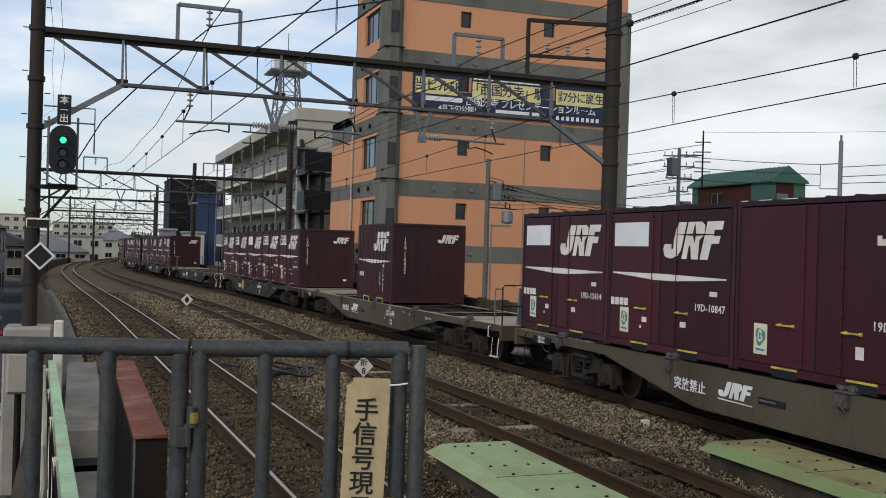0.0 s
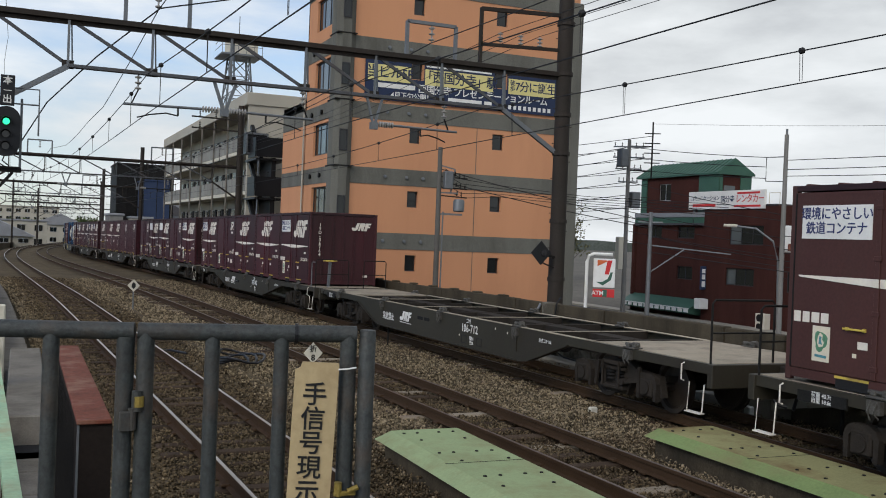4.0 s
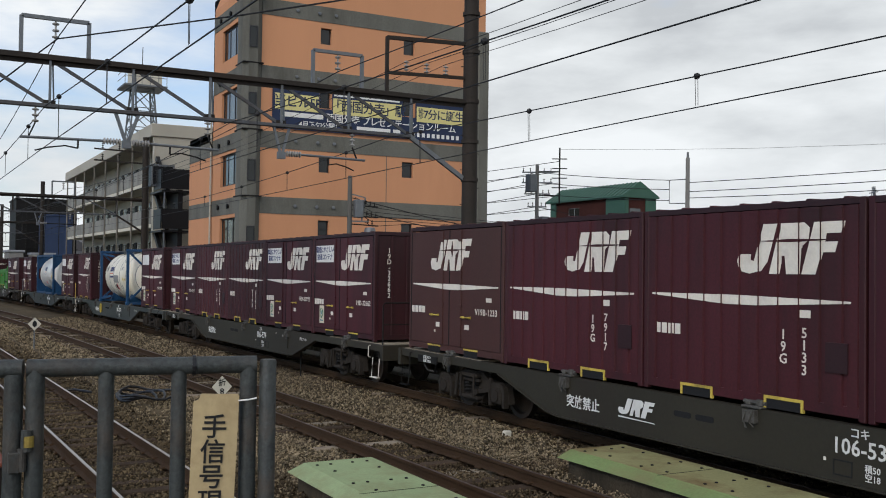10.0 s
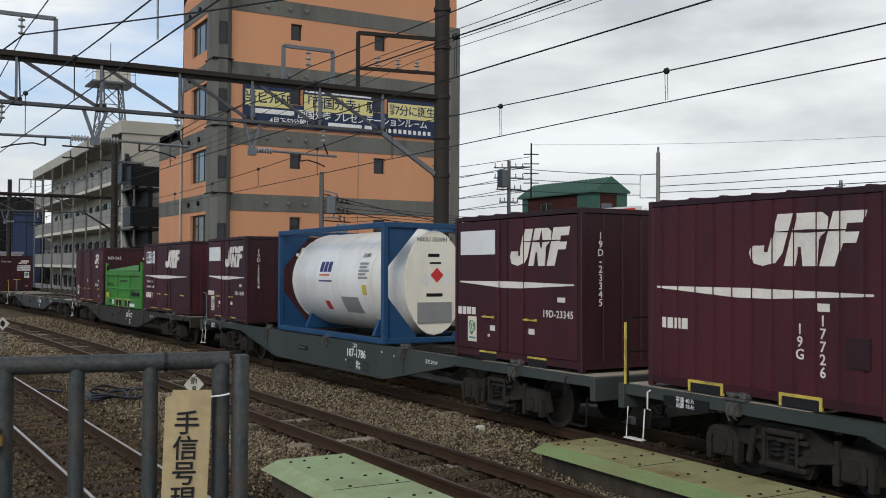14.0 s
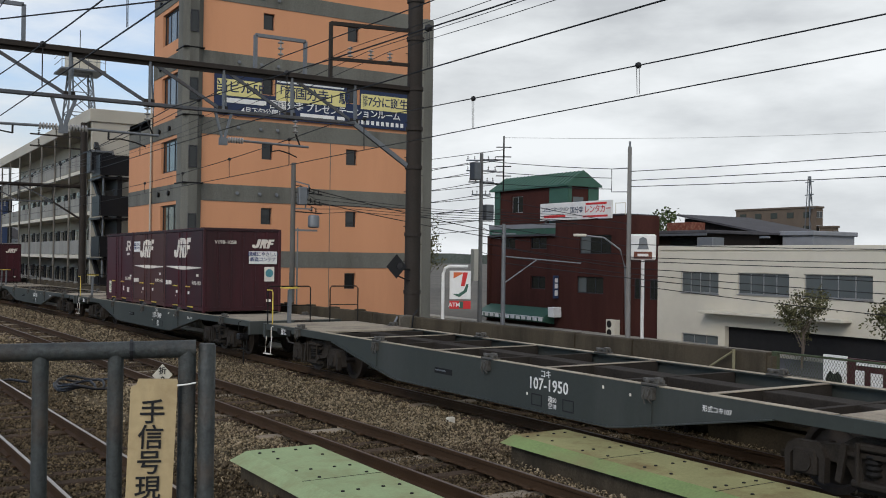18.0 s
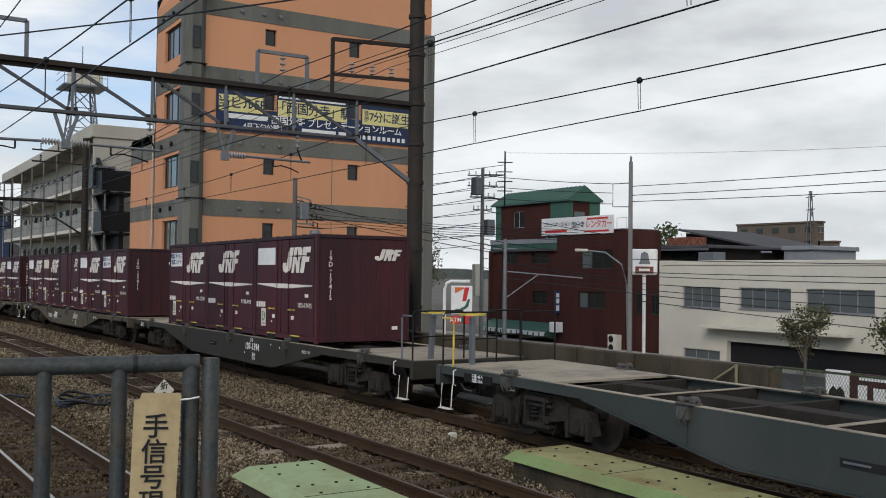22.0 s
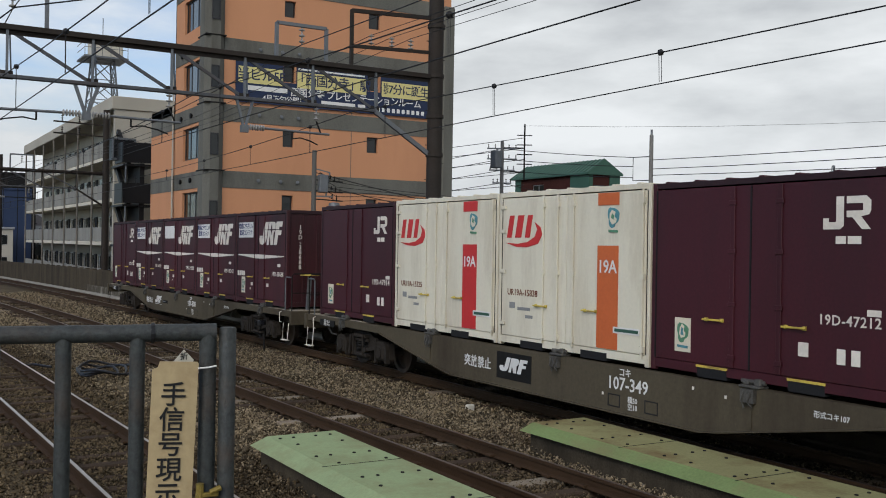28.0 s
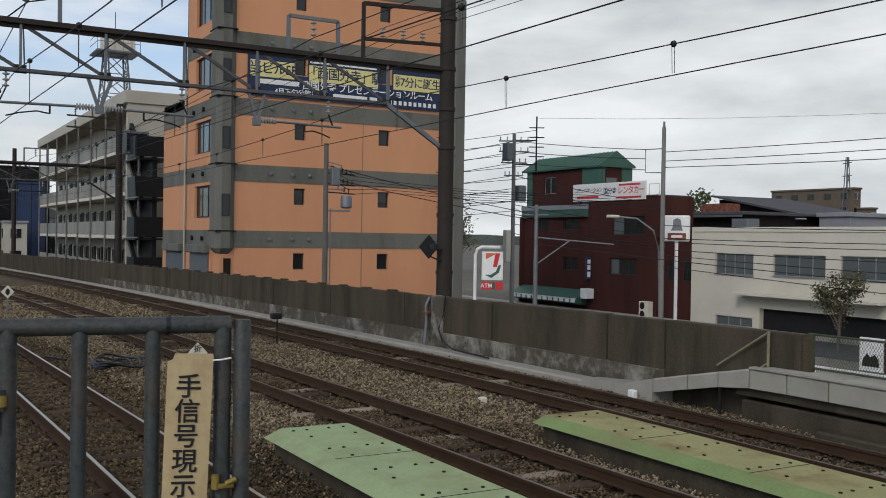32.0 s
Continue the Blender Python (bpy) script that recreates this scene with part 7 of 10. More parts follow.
def strokes(key, build, material, parent, label="white slanted block mark"):
    """The three shapes of the mark: the first carries the two others."""
    top = None
    for n, poly in enumerate(HOOK_MARK):
        ob = part("stroke" if top else "slanted_mark", kept((("slanted_mark", key, n)), lambda: build([poly]), material), material, top or parent, "" if top else label)
        top = top or ob
    return top


TWO_MARK = [
    [(0.0, 0.0), (0.36, 0.0), (0.44, 0.10), (0.44, 1.0), (0.28, 1.0), (0.28, 0.22), (0.12, 0.22), (0.12, 0.34), (0.0, 0.34)],
    [(0.5, 0.78), (0.84, 0.78), (0.84, 0.56), (0.5, 0.56), (0.5, 0.36), (0.62, 0.36), (0.82, 0.0), (1.0, 0.0), (0.80, 0.38), (0.96, 0.44), (1.0, 0.56), (1.0, 0.86), (0.90, 1.0), (0.5, 1.0)],
]


def cut(poly, a0, a1):
    """The part of an outline between a0 and a1."""
    for lim, keep in ((a0, 1), (a1, -1)):
        out = []
        for (x, y), (x2, y2) in zip(poly, poly[1:] + poly[:1]):
            if (x - lim) * keep >= 0:
                out.append((x, y))
            if (x - lim) * (x2 - lim) < 0:
                out.append((lim, y + (y2 - y) * (lim - x) / (x2 - x)))
        poly = out
        if len(poly) < 3:
            return []
    return poly


RIBS = 11  # grooves across a ribbed side
GROOVE, DEPTH = 0.055, 0.026


def grooves(length, count):
    step = (length - 0.24) / count
    return [0.12 + step * (k + 0.5) for k in range(count)]


def side_mark(polys, a, z, w, h, length, ribs=0, lift=0.004):
    """Flat marks on the near side: a from the tail end, z up, w by h; they follow the grooves of a ribbed side."""
    g = Mesh()
    spans = [(0.0, length, 0.0)]
    if ribs == "rods":
        spans, last = [], 0.0
        for c in (0.39 * length, 0.585 * length):
            spans += [(last, c - 0.036, 0.0), (c - 0.036, c + 0.036, -0.023)]
            last = c + 0.036
        spans.append((last, length, 0.0))
    elif ribs:
        cs, spans, last = grooves(length, ribs), [], 0.0
        for c in cs:
            spans += [(last, c - GROOVE / 2, 0.0), (c - GROOVE / 2, c + GROOVE / 2, DEPTH)]
            last = c + GROOVE / 2
        spans.append((last, length, 0.0))
    for poly in polys:
        full = [(a + u * w, z + v * h) for u, v in poly]
        for s0, s1, d in spans:
            p = cut(full, s0, s1) if ribs else full
            if len(p) > 2:
                g.prism(p, lambda q, b, e, d=d: (-W / 2 - e + d, length / 2 - q, b), lift)
    return g


RECT = [[(0, 0), (1, 0), (1, 1), (0, 1)]]
SPEAR = [[(0, 0.75), (0.42, 0.0), (0.58, 0.0), (1, 0.55), (1, 0.75), (0.5, 1.0), (0.42, 1.0), (0, 0.95)]]


def on_side(a, z, length, lift=0.004):
    return pose(-W / 2 - lift, length / 2 - a, z, 0, 0, -90)


def ring(x0, x1, y0, y1, w, z0, z1):
    """A flat rectangular ring of rails, w wide."""
    g = Mesh()
    o, i = [(x0, y0), (x1, y0), (x1, y1), (x0, y1)], [(x0 + w, y0 + w), (x1 - w, y0 + w), (x1 - w, y1 - w), (x0 + w, y1 - w)]
    g.v += [(x, y, z) for z in (z0, z1) for x, y in o + i]
    for k in range(4):
        j = (k + 1) % 4
        g.f += [(k, j, 8 + j, 8 + k), (4 + j, 4 + k, 12 + k, 12 + j), (8 + k, 8 + j, 12 + j, 12 + k), (j, k, 4 + k, 4 + j)]
    return g


def end_sheet(y, s, height, ribs):
    """A ribbed end wall in one pressing."""
    x0, x1 = -W / 2 + 0.09, W / 2 - 0.09
    step, line = (x1 - x0) / ribs, [(x0, 0.05), (x0, 0.03)]
    for k in range(1, ribs):
        x = x0 + step * k
        line += [(x - 0.035, 0.03), (x - 0.024, 0.008), (x + 0.024, 0.008), (x + 0.035, 0.03)]
    line += [(x1, 0.03), (x1, 0.05)]
    return Mesh().prism(line, lambda a, b, d: (a, y + s * b, 0.15 + d), height - 0.235)


def side_sheet(x, s, length, height, ribs):
    """A side wall in one pressing, grooved or plain."""
    y1, line = length / 2, [(0.09, 0.05)]
    last = 0.09
    for c in (grooves(length, ribs) if ribs else []) + [length - 0.09 + GROOVE / 2]:
        e = c - GROOVE / 2
        line += [(last, DEPTH), (last + 0.012, 0.0), (e - 0.012, 0.0), (e, DEPTH)]
        last = c + GROOVE / 2
    line.append((length - 0.09, 0.05))
    return Mesh().prism(line, lambda a, b, d: (x + s * b, y1 - a, 0.15 + d), height - 0.235)


def roof_sheet(length, height):
    """A roof with seven low ribs across it."""
    y0, line = -length / 2 + 0.02, [(-length / 2 + 0.02, height - 0.035), (-length / 2 + 0.02, height - 0.010)]
    for k in range(7):
        y = -length / 2 + length * (k + 0.5) / 7
        line += [(y - 0.05, height - 0.010), (y - 0.035, height + 0.016), (y + 0.035, height + 0.016), (y + 0.05, height - 0.010)]
    line += [(length / 2 - 0.02, height - 0.010), (length / 2 - 0.02, height - 0.035)]
    return Mesh().prism(line, lambda a, b, d: (-W / 2 + 0.02 + d, a, b), W - 0.04)


def box_body(c, key, p, length, height, ribs=0, end_ribs=6, doors=True):
    """The body of a box container: corner posts, rails, roof, ends and sides."""
    x0, x1, y0, y1 = -W / 2, W / 2, -length / 2, length / 2
    for n, (x, y) in enumerate(((x0, y0), (x1 - 0.09, y0), (x0, y1 - 0.09), (x1 - 0.09, y1 - 0.09))):
        part("corner_post", kept((key, "post", n, p.name), lambda: Mesh().cbox(x, x + 0.09, y, y + 0.09, 0.0, height, 0.012), p), p, c)
    # on maroon boxes the shade along the top edge is a darker rail colour
    top_tone = M["maroon_d"] if p.name.count("maroon") else p
    part("top_rail", kept((key, "top", p.name), lambda: ring(x0 + 0.004, x1 - 0.004, y0 + 0.004, y1 - 0.004, 0.08, height - 0.075, height - 0.004), top_tone), top_tone, c)
    part("bottom_rail", kept((key, "bottom", p.name), lambda: ring(x0 + 0.006, x1 - 0.006, y0 + 0.006, y1 - 0.006, 0.08, 0.045, 0.16), p), p, c)
    part("floor_plate", kept((key, "floor"), lambda: Mesh().box(x0 + 0.1, x1 - 0.1, y0 + 0.1, y1 - 0.1, 0.12, 0.158), M["inside"]), M["inside"], c)
    part("roof", kept((key, "roof", p.name), lambda: roof_sheet(length, height), p), p, c)
    for n, (y, s) in enumerate(((y0, 1), (y1, -1))):
        part("end_wall", kept((key, "end", n, p.name), lambda: end_sheet(y, s, height, end_ribs), p), p, c)
    for n, (x, s) in enumerate(((x0, 1), (x1, -1))):
        if ribs or not doors or s < 0:
            part("side_wall", kept((key, "side", n, p.name), lambda: side_sheet(x, s, length, height, ribs), p), p, c)


def leaf(length, height, a0, a1):
    """One door leaf of the near side, with its hinge side and pressed edges."""
    g = Mesh()
    x = -W / 2
    g.cbox(x + 0.001, x + 0.05, length / 2 - a1 + 0.006, length / 2 - a0 - 0.006, 0.165, height - 0.095, 0.008)
    return g


def rods(length, height, spots):
    g = Mesh()
    x = -W / 2
    for a in spots:
        g.cbox(x - 0.022, x + 0.002, length / 2 - a - 0.035, length / 2 - a + 0.035, 0.17, height - 0.10, 0.006)
        for z in (0.3, 0.95, 1.6, 2.2):
            if z < height - 0.15:
                g.cbox(x - 0.030, x + 0.002, length / 2 - a - 0.055, length / 2 - a + 0.055, z - 0.03, z + 0.03, 0.006)
    return g


def pocket(a, length, w=0.52, legs=False):
    """A fork pocket in the lower rail."""
    g = Mesh()
    x, y = -W / 2, length / 2 - a
    g.box(x - 0.006, x + 0.03, y - w / 2, y + w / 2, 0.122, 0.152)
    if legs:
        g = Mesh().prism([(-w / 2, 0.0), (-w / 2 + 0.035, 0.0), (-w / 2 + 0.035, 0.118), (w / 2 - 0.035, 0.118), (w / 2 - 0.035, 0.0), (w / 2, 0.0), (w / 2, 0.155), (-w / 2, 0.155)], lambda q, b, d: (x - 0.006 + d, y + q, b), 0.036)
    return g


# a solid near-black block paints the shade within a fork pocket
def pocket_dark(a, length, w=0.50):
    return Mesh().box(-W / 2 + 0.005, -W / 2 + 0.35, length / 2 - a - w / 2, length / 2 - a + w / 2, 0.0, 0.114)


def handle(a, z, length):
    x, y = -W / 2, length / 2 - a
    g = Mesh().cbox(x - 0.050, x - 0.028, y - 0.17, y + 0.17, z - 0.012, z + 0.012, 0.005)
    for e in (-0.14, 0.12):
        g.box(x - 0.03, x + 0.002, y + e - 0.018, y + e + 0.018, z - 0.022, z + 0.022)
    return g


def sticker(a, z, length, w=0.30, h=0.42):
    """A pale sticker with a round green mark and two lines of small print."""
    g = Mesh()
    ring = [(0.5 + 0.37 * w * math.cos(a), 0.58 + 0.29 * w * math.sin(a)) for a, w in ((k * math.tau / 18, 1 + 0.13 * math.sin(3 * k * math.tau / 18 + 1) - 0.10 * (k % 5 == 0)) for k in range(18))]
    for poly, d in ((ring, 0.008),):
        g.add(side_mark([poly], a, z, w, h, length, 0, d).v, side_mark([poly], a, z, w, h, length, 0, d).f)
    return g


def door_container(k, slot, serial, sign="env", paint="maroon", mark="hook", end_serial=True, end_sign=False, y=None, eco="eco"):
    """A twelve-foot container with two side doors."""
    length, p = L, M[paint]
    tone = {"maroon": "dark maroon", "maroon_r": "reddish maroon", "maroon_b": "faded brownish maroon"}[paint]
    extra = {"env": "two-line slogan board", "rect": "blank white board", "aged": "yellowed board", "": "no board"}[sign]
    look_of = f"{tone} freight container with white mark, {extra}" if mark == "hook" else f"{tone} freight container with a small white mark"
    c = thing("freight_container", look_of, "freight container", "containers on the train")
    box_body(c, "door", p, length, HT)
    for a0, a1, n in ((0.09, 0.465 * length, 0), (0.465 * length, length - 0.09, 1)):
        d = part("door", kept(("door", n, paint), lambda: leaf(length, HT, a0, a1), p), p, c)
        part("lock_rod", kept(("lock_rod", n, paint), lambda: rods(length, HT, [(0.39, 0.585)[n] * length]), p), p, d)
        for e, q in enumerate(((a0, a1 - 0.004) if n == 0 else (a1,))):
            part("door_seal", kept(("door_seal", n, e), lambda: Mesh().box(-W / 2 - 0.005, -W / 2 + 0.01, length / 2 - q - 0.010, length / 2 - q + 0.010, 0.17, HT - 0.10), M["inside"]), M["inside"], d, "black rubber seal")
        part("handle", kept(("handle", n), lambda: handle((0.31, 0.647)[n] * length, 0.74, length), M["yellow"]), M["yellow"], d, "worn yellow lever")
    for n, a in enumerate((0.30, 0.69)):
        q = part("fork_pocket", kept(("fork_pocket", n), lambda: pocket(a * length, length), M["yellow"]), M["yellow"], c, "yellow-edged fork pocket")
        part("pocket_hollow", kept(("pocket_hollow", n), lambda: pocket_dark(a * length, length), M["inside"]), M["inside"], q)
    wm = M["white"]
    at = 0.255 if serial.startswith("V19B") else 0.235 if serial.startswith("V19C") else 0.485  # where the mark begins
    bw = 0.74 if serial.startswith("V19C") else 1.12
    if mark == "hook":
        strokes(("slanted_mark", "door", at), lambda q: side_mark(q, at * length, 1.62, 1.63, 0.60, length, "rods", 0.006), wm, c)
        part("spark", kept(("spark", paint, at), lambda: side_mark([[(0.20, 0.66), (0.53, 0.625), (0.98, 0.66), (0.53, 0.690)]], at * length, 1.62, 1.63, 0.60, length, "rods", 0.010), p), p, c, "maroon spark across the mark")
        part("spark", kept(("spark_up", paint, at), lambda: side_mark([[(0.510, 0.66), (0.545, 0.44), (0.565, 0.66), (0.550, 0.95)]], at * length, 1.62, 1.63, 0.60, length, "rods", 0.013), p), p, c, "maroon spark across the mark")
        part("stripe", kept(("stripe", "door"), lambda: side_mark(SPEAR, 0.05 * length, 1.25, 0.9 * length, 0.11, length, "rods", 0.006), wm), wm, c, "white tapering stripe")
        part("company_mark", kept(("company_mark", "door"), lambda: side_mark([[(0, 0), (0.2, 0), (0.2, 1), (0, 1)], [(0.26, 0), (0.46, 0), (0.46, 1), (0.26, 1)], [(0.52, 0.05), (0.74, 0.05), (0.74, 1), (0.52, 1)], [(0.79, 0.05), (1, 0.05), (1, 1), (0.79, 1)]], 0.035 * length, 0.76, 0.58, 0.135, length), wm), wm, c)
        for e, (a, z, w, h) in enumerate(((0.84, 1.05, 0.19, 0.075), (0.32, 0.51, 0.15, 0.09), (0.63, 0.51, 0.16, 0.09), (0.30, 0.40, 0.06, 0.05))):
            part("data_plate", kept(("data_plate", e), lambda: side_mark(RECT, a * length, z, w, h, length), M["cream_mark"] if e == 3 else wm), M["cream_mark"] if e == 3 else wm, c)
    else:
        part("two_part_mark", kept(("two_part_mark", "door"), lambda: side_mark(TWO_MARK, 0.745 * length, 1.86, 0.60, 0.36, length), wm), wm, c, "white two-part block mark")
        part("company_mark", kept(("company_mark", "plain"), lambda: side_mark([[(0, 0), (0.4, 0), (0.4, 1), (0, 1)], [(0.48, 0), (1, 0), (1, 1), (0.48, 1)]], 0.79 * length, 1.70, 0.32, 0.085, length), wm), wm, c)
        for e, (a, z, w, h) in enumerate(((0.90, 0.93, 0.17, 0.07), (0.66, 0.42, 0.14, 0.16), (0.80, 0.38, 0.11, 0.17), (0.85, 0.38, 0.11, 0.17))):
            part("data_plate", kept(("data_plate", "plain", e), lambda: side_mark(RECT, a * length, z, w, h, length), wm), wm, c)
    if sign in ("env", "rect", "aged"):
        bm_ = M["cream_mark"] if sign == "aged" else M["white_clean"]
        b = part("slogan_board" if sign == "env" else "blank_board", kept(("board", sign, bw), lambda: side_mark(RECT, 0.03 * length if bw < 1 else 0.057 * length, 1.82, bw, 0.42 if bw > 1 else 0.36, length, 0, 0.006), bm_), bm_, c, "white board" if sign != "aged" else "yellowed board")
        if sign == "env":
            part("slogan", letters("環境にやさしい\n鉄道コンテナ", 0.168 if bw > 1 else 0.112, M["blue_text"], 0.002, 0.95, 1.08), M["blue_text"], b, "dark blue lettering", m=on_side((0.057 if bw > 1 else 0.03) * length + bw / 2, 2.035 if bw > 1 else 2.005, length, 0.009))
    if eco:
        s = part("eco_sticker", kept("eco_sticker", lambda: side_mark(RECT, 0.125 * length, 0.29, 0.285, 0.44, length, 0, 0.005), M["cream_mark"]), M["cream_mark"], c, "pale sticker with a round emblem")
        q = part("emblem", kept(("emblem", eco), lambda: sticker(0.125 * length, 0.29, length, 0.285, 0.44), M[eco]), M[eco], s)
        part("emblem_figure", kept(("emblem_figure", eco), lambda: side_mark([[(0.30, 0.52), (0.42, 0.40), (0.64, 0.44), (0.70, 0.56), (0.58, 0.62), (0.62, 0.76), (0.46, 0.82), (0.34, 0.70)]], 0.125 * length, 0.29, 0.285, 0.44, length, 0, 0.011), M["cream_mark"]), M["cream_mark"], q, "pale figure on the emblem")
        part("emblem_figure", kept(("emblem_dark", eco), lambda: side_mark([[(0.40, 0.50), (0.60, 0.48), (0.54, 0.60), (0.56, 0.70), (0.44, 0.72)], [(0.20, 0.20), (0.84, 0.18), (0.84, 0.11), (0.20, 0.13)]], 0.125 * length, 0.29, 0.285, 0.44, length, 0, 0.014), M["eco_b"]), M["eco_b"], q, "teal figure and caption bar")
    part("serial_number", letters(serial, 0.16, wm, 0.002, 1.10), wm, c, "white serial number", m=on_side(0.84 * length, 0.855, length))
    # front end
    if end_sign:
        part("serial_number", letters(serial, 0.15, wm, 0.002, 1.0), wm, c, "white serial number", m=pose(-0.55, -length / 2 - 0.004, 2.08))
        part("end_mark", kept("end_mark_sign", lambda: Mesh().prism([(0, 0), (1, 0), (1, 1), (0, 1)], lambda a, b, d: (0.18 + a * 0.9, -length / 2 - d, 1.45 + b * 0.38), 0.012), M["white_clean"]), M["white_clean"], c, "white slogan board")
        part("slogan", letters("環境にやさしい\n鉄道コンテナ", 0.145, M["blue_text"], 0.002, 0.92, 1.08), M["blue_text"], c, "dark blue lettering", m=pose(0.63, -length / 2 - 0.016, 1.655))
        part("eco_sticker", kept("eco_end", lambda: Mesh().box(0.68, 1.0, -length / 2 - 0.006, -length / 2, 0.92, 1.36), M["white"]), M["white"], c)
        part("emblem", kept("emblem_end", lambda: Mesh().rod((0.84, -length / 2 - 0.012, 1.17), (0.84, -length / 2, 1.17), 0.125, 14), M["eco_b"]), M["eco_b"], c)
    elif end_serial:
        part("serial_number", letters("\n".join(serial), 0.155, wm, 0.002, 1.0, 0.82), wm, c, "white serial number written downwards", m=pose(-0.86, -length / 2 - 0.004, 1.56))
    if end_serial and mark == "hook":
        strokes("end_mark", lambda q: mark_end(q, 0.28, 1.92, 0.72, 0.27), wm, c)
        part("end_plate", kept("end_plate", lambda: Mesh().box(0.75, 0.9, -length / 2 - 0.004, -length / 2 + 0.04, 0.3, 0.38), wm), wm, c)
    FREIGHT.append((c, k, pose(0, slot_y(k, slot) if y is None else y, DECK)))
    return c


def mark_end(polys, x, z, w, h, length=L):
    g = Mesh()
    for poly in polys:
        g.prism([(x + u * w, z + v * h) for u, v in poly], lambda a, b, d: (a, -length / 2 - d + 0.008, b), 0.012)
    return g


def ribbed_container(k, slot, serial, mark="hook", paint="maroon", end=True, y=None):
    """A twelve-foot container with ribbed sides and doors in its ends."""
    length, p, wm = L, M[paint], M["white"]
    c = thing("freight_container", "ribbed maroon freight container with white mark and stripe" if mark == "hook" else "ribbed reddish maroon freight container with small white mark", "freight container", "containers on the train")
    box_body(c, "ribbed", p, length, HT, RIBS)
    for n, a in enumerate((0.29, 0.69)):
        q = part("fork_pocket", kept(("fork_pocket", "r", n), lambda: pocket(a * length, length, 0.60, True), M["yellow"]), M["yellow"], c, "yellow-edged fork pocket")
        part("pocket_hollow", kept(("pocket_hollow", "r", n), lambda: pocket_dark(a * length, length, 0.56), M["inside"]), M["inside"], q)
    if mark == "hook":
        strokes(("slanted_mark", "ribbed"), lambda q: side_mark(q, 0.485 * length, 1.63, 1.62, 0.61, length, RIBS), wm, c)
        part("spark", kept(("spark", "ribbed"), lambda: side_mark([[(0.20, 0.66), (0.53, 0.625), (0.98, 0.66), (0.53, 0.690)]], 0.485 * length, 1.63, 1.62, 0.61, length, RIBS, 0.008), p), p, c, "maroon spark across the mark")
        part("stripe", kept(("stripe", "ribbed"), lambda: side_mark(SPEAR, 0.05 * length, 1.24, 0.9 * length, 0.12, length, RIBS), wm), wm, c, "white tapering stripe")
        part("company_mark", kept(("company_mark", "ribbed"), lambda: side_mark([[(0, 0), (0.2, 0), (0.2, 1), (0, 1)], [(0.26, 0), (0.46, 0), (0.46, 1), (0.26, 1)], [(0.52, 0), (0.74, 0), (0.74, 1), (0.52, 1)], [(0.79, 0), (1, 0), (1, 1), (0.79, 1)]], 0.07 * length, 0.80, 0.50, 0.14, length, RIBS), wm), wm, c)
    else:
        part("two_part_mark", kept(("two_part_mark", "ribbed"), lambda: side_mark(TWO_MARK, 0.66 * length, 1.80, 0.62, 0.38, length, RIBS), wm), wm, c, "white two-part block mark")
        part("company_mark", kept(("company_mark", "ribbed", 2), lambda: side_mark([[(0, 0), (0.4, 0), (0.4, 1), (0, 1)], [(0.48, 0), (1, 0), (1, 1), (0.48, 1)]], 0.71 * length, 1.66, 0.34, 0.09, length, RIBS), wm), wm, c)
    a, b = serial.split("-")
    part("serial_number", letters("\n".join(a), 0.17, wm, 0.002, 1.0, 0.85), wm, c, "white serial number written downwards", m=on_side(0.69 * length, 0.76, length))
    part("serial_number", letters("\n".join(b), 0.17, wm, 0.002, 1.0, 0.85), wm, c, "white serial number written downwards", m=on_side(0.775 * length, 0.72, length))
    part("data_plate", kept(("data_plate", "ribbed"), lambda: side_mark(RECT, 0.75 * length, 1.12, 0.18, 0.09, length, RIBS), wm), wm, c)
    part("card_holder", kept(("card_holder", paint), lambda: side_mark(RECT, 0.86 * length, 0.52, 0.30, 0.34, length, 0, 0.02), M["maroon_d"]), M["maroon_d"], c)
    if end:
        part("serial_number", letters("\n".join(serial), 0.155, wm, 0.002, 1.0, 0.82), wm, c, "white serial number written downwards", m=pose(-0.80, -length / 2 - 0.004, 1.50))
        if mark == "hook":
            strokes("end_mark", lambda q: mark_end(q, 0.28, 1.92, 0.72, 0.27), wm, c)
    FREIGHT.append((c, k, pose(0, slot_y(k, slot) if y is None else y, DECK)))
    return c


def bars(a, z, rows, length, lift=0.004):
    """Print too small to read, as plain bars: (offset, drop, width, height) rows."""
    g = Mesh()
    for da, dz, w, h in rows:
        q = side_mark(RECT, a + da, z - dz, w, h, length, 0, lift)
        g.add(q.v, q.f)
    return g


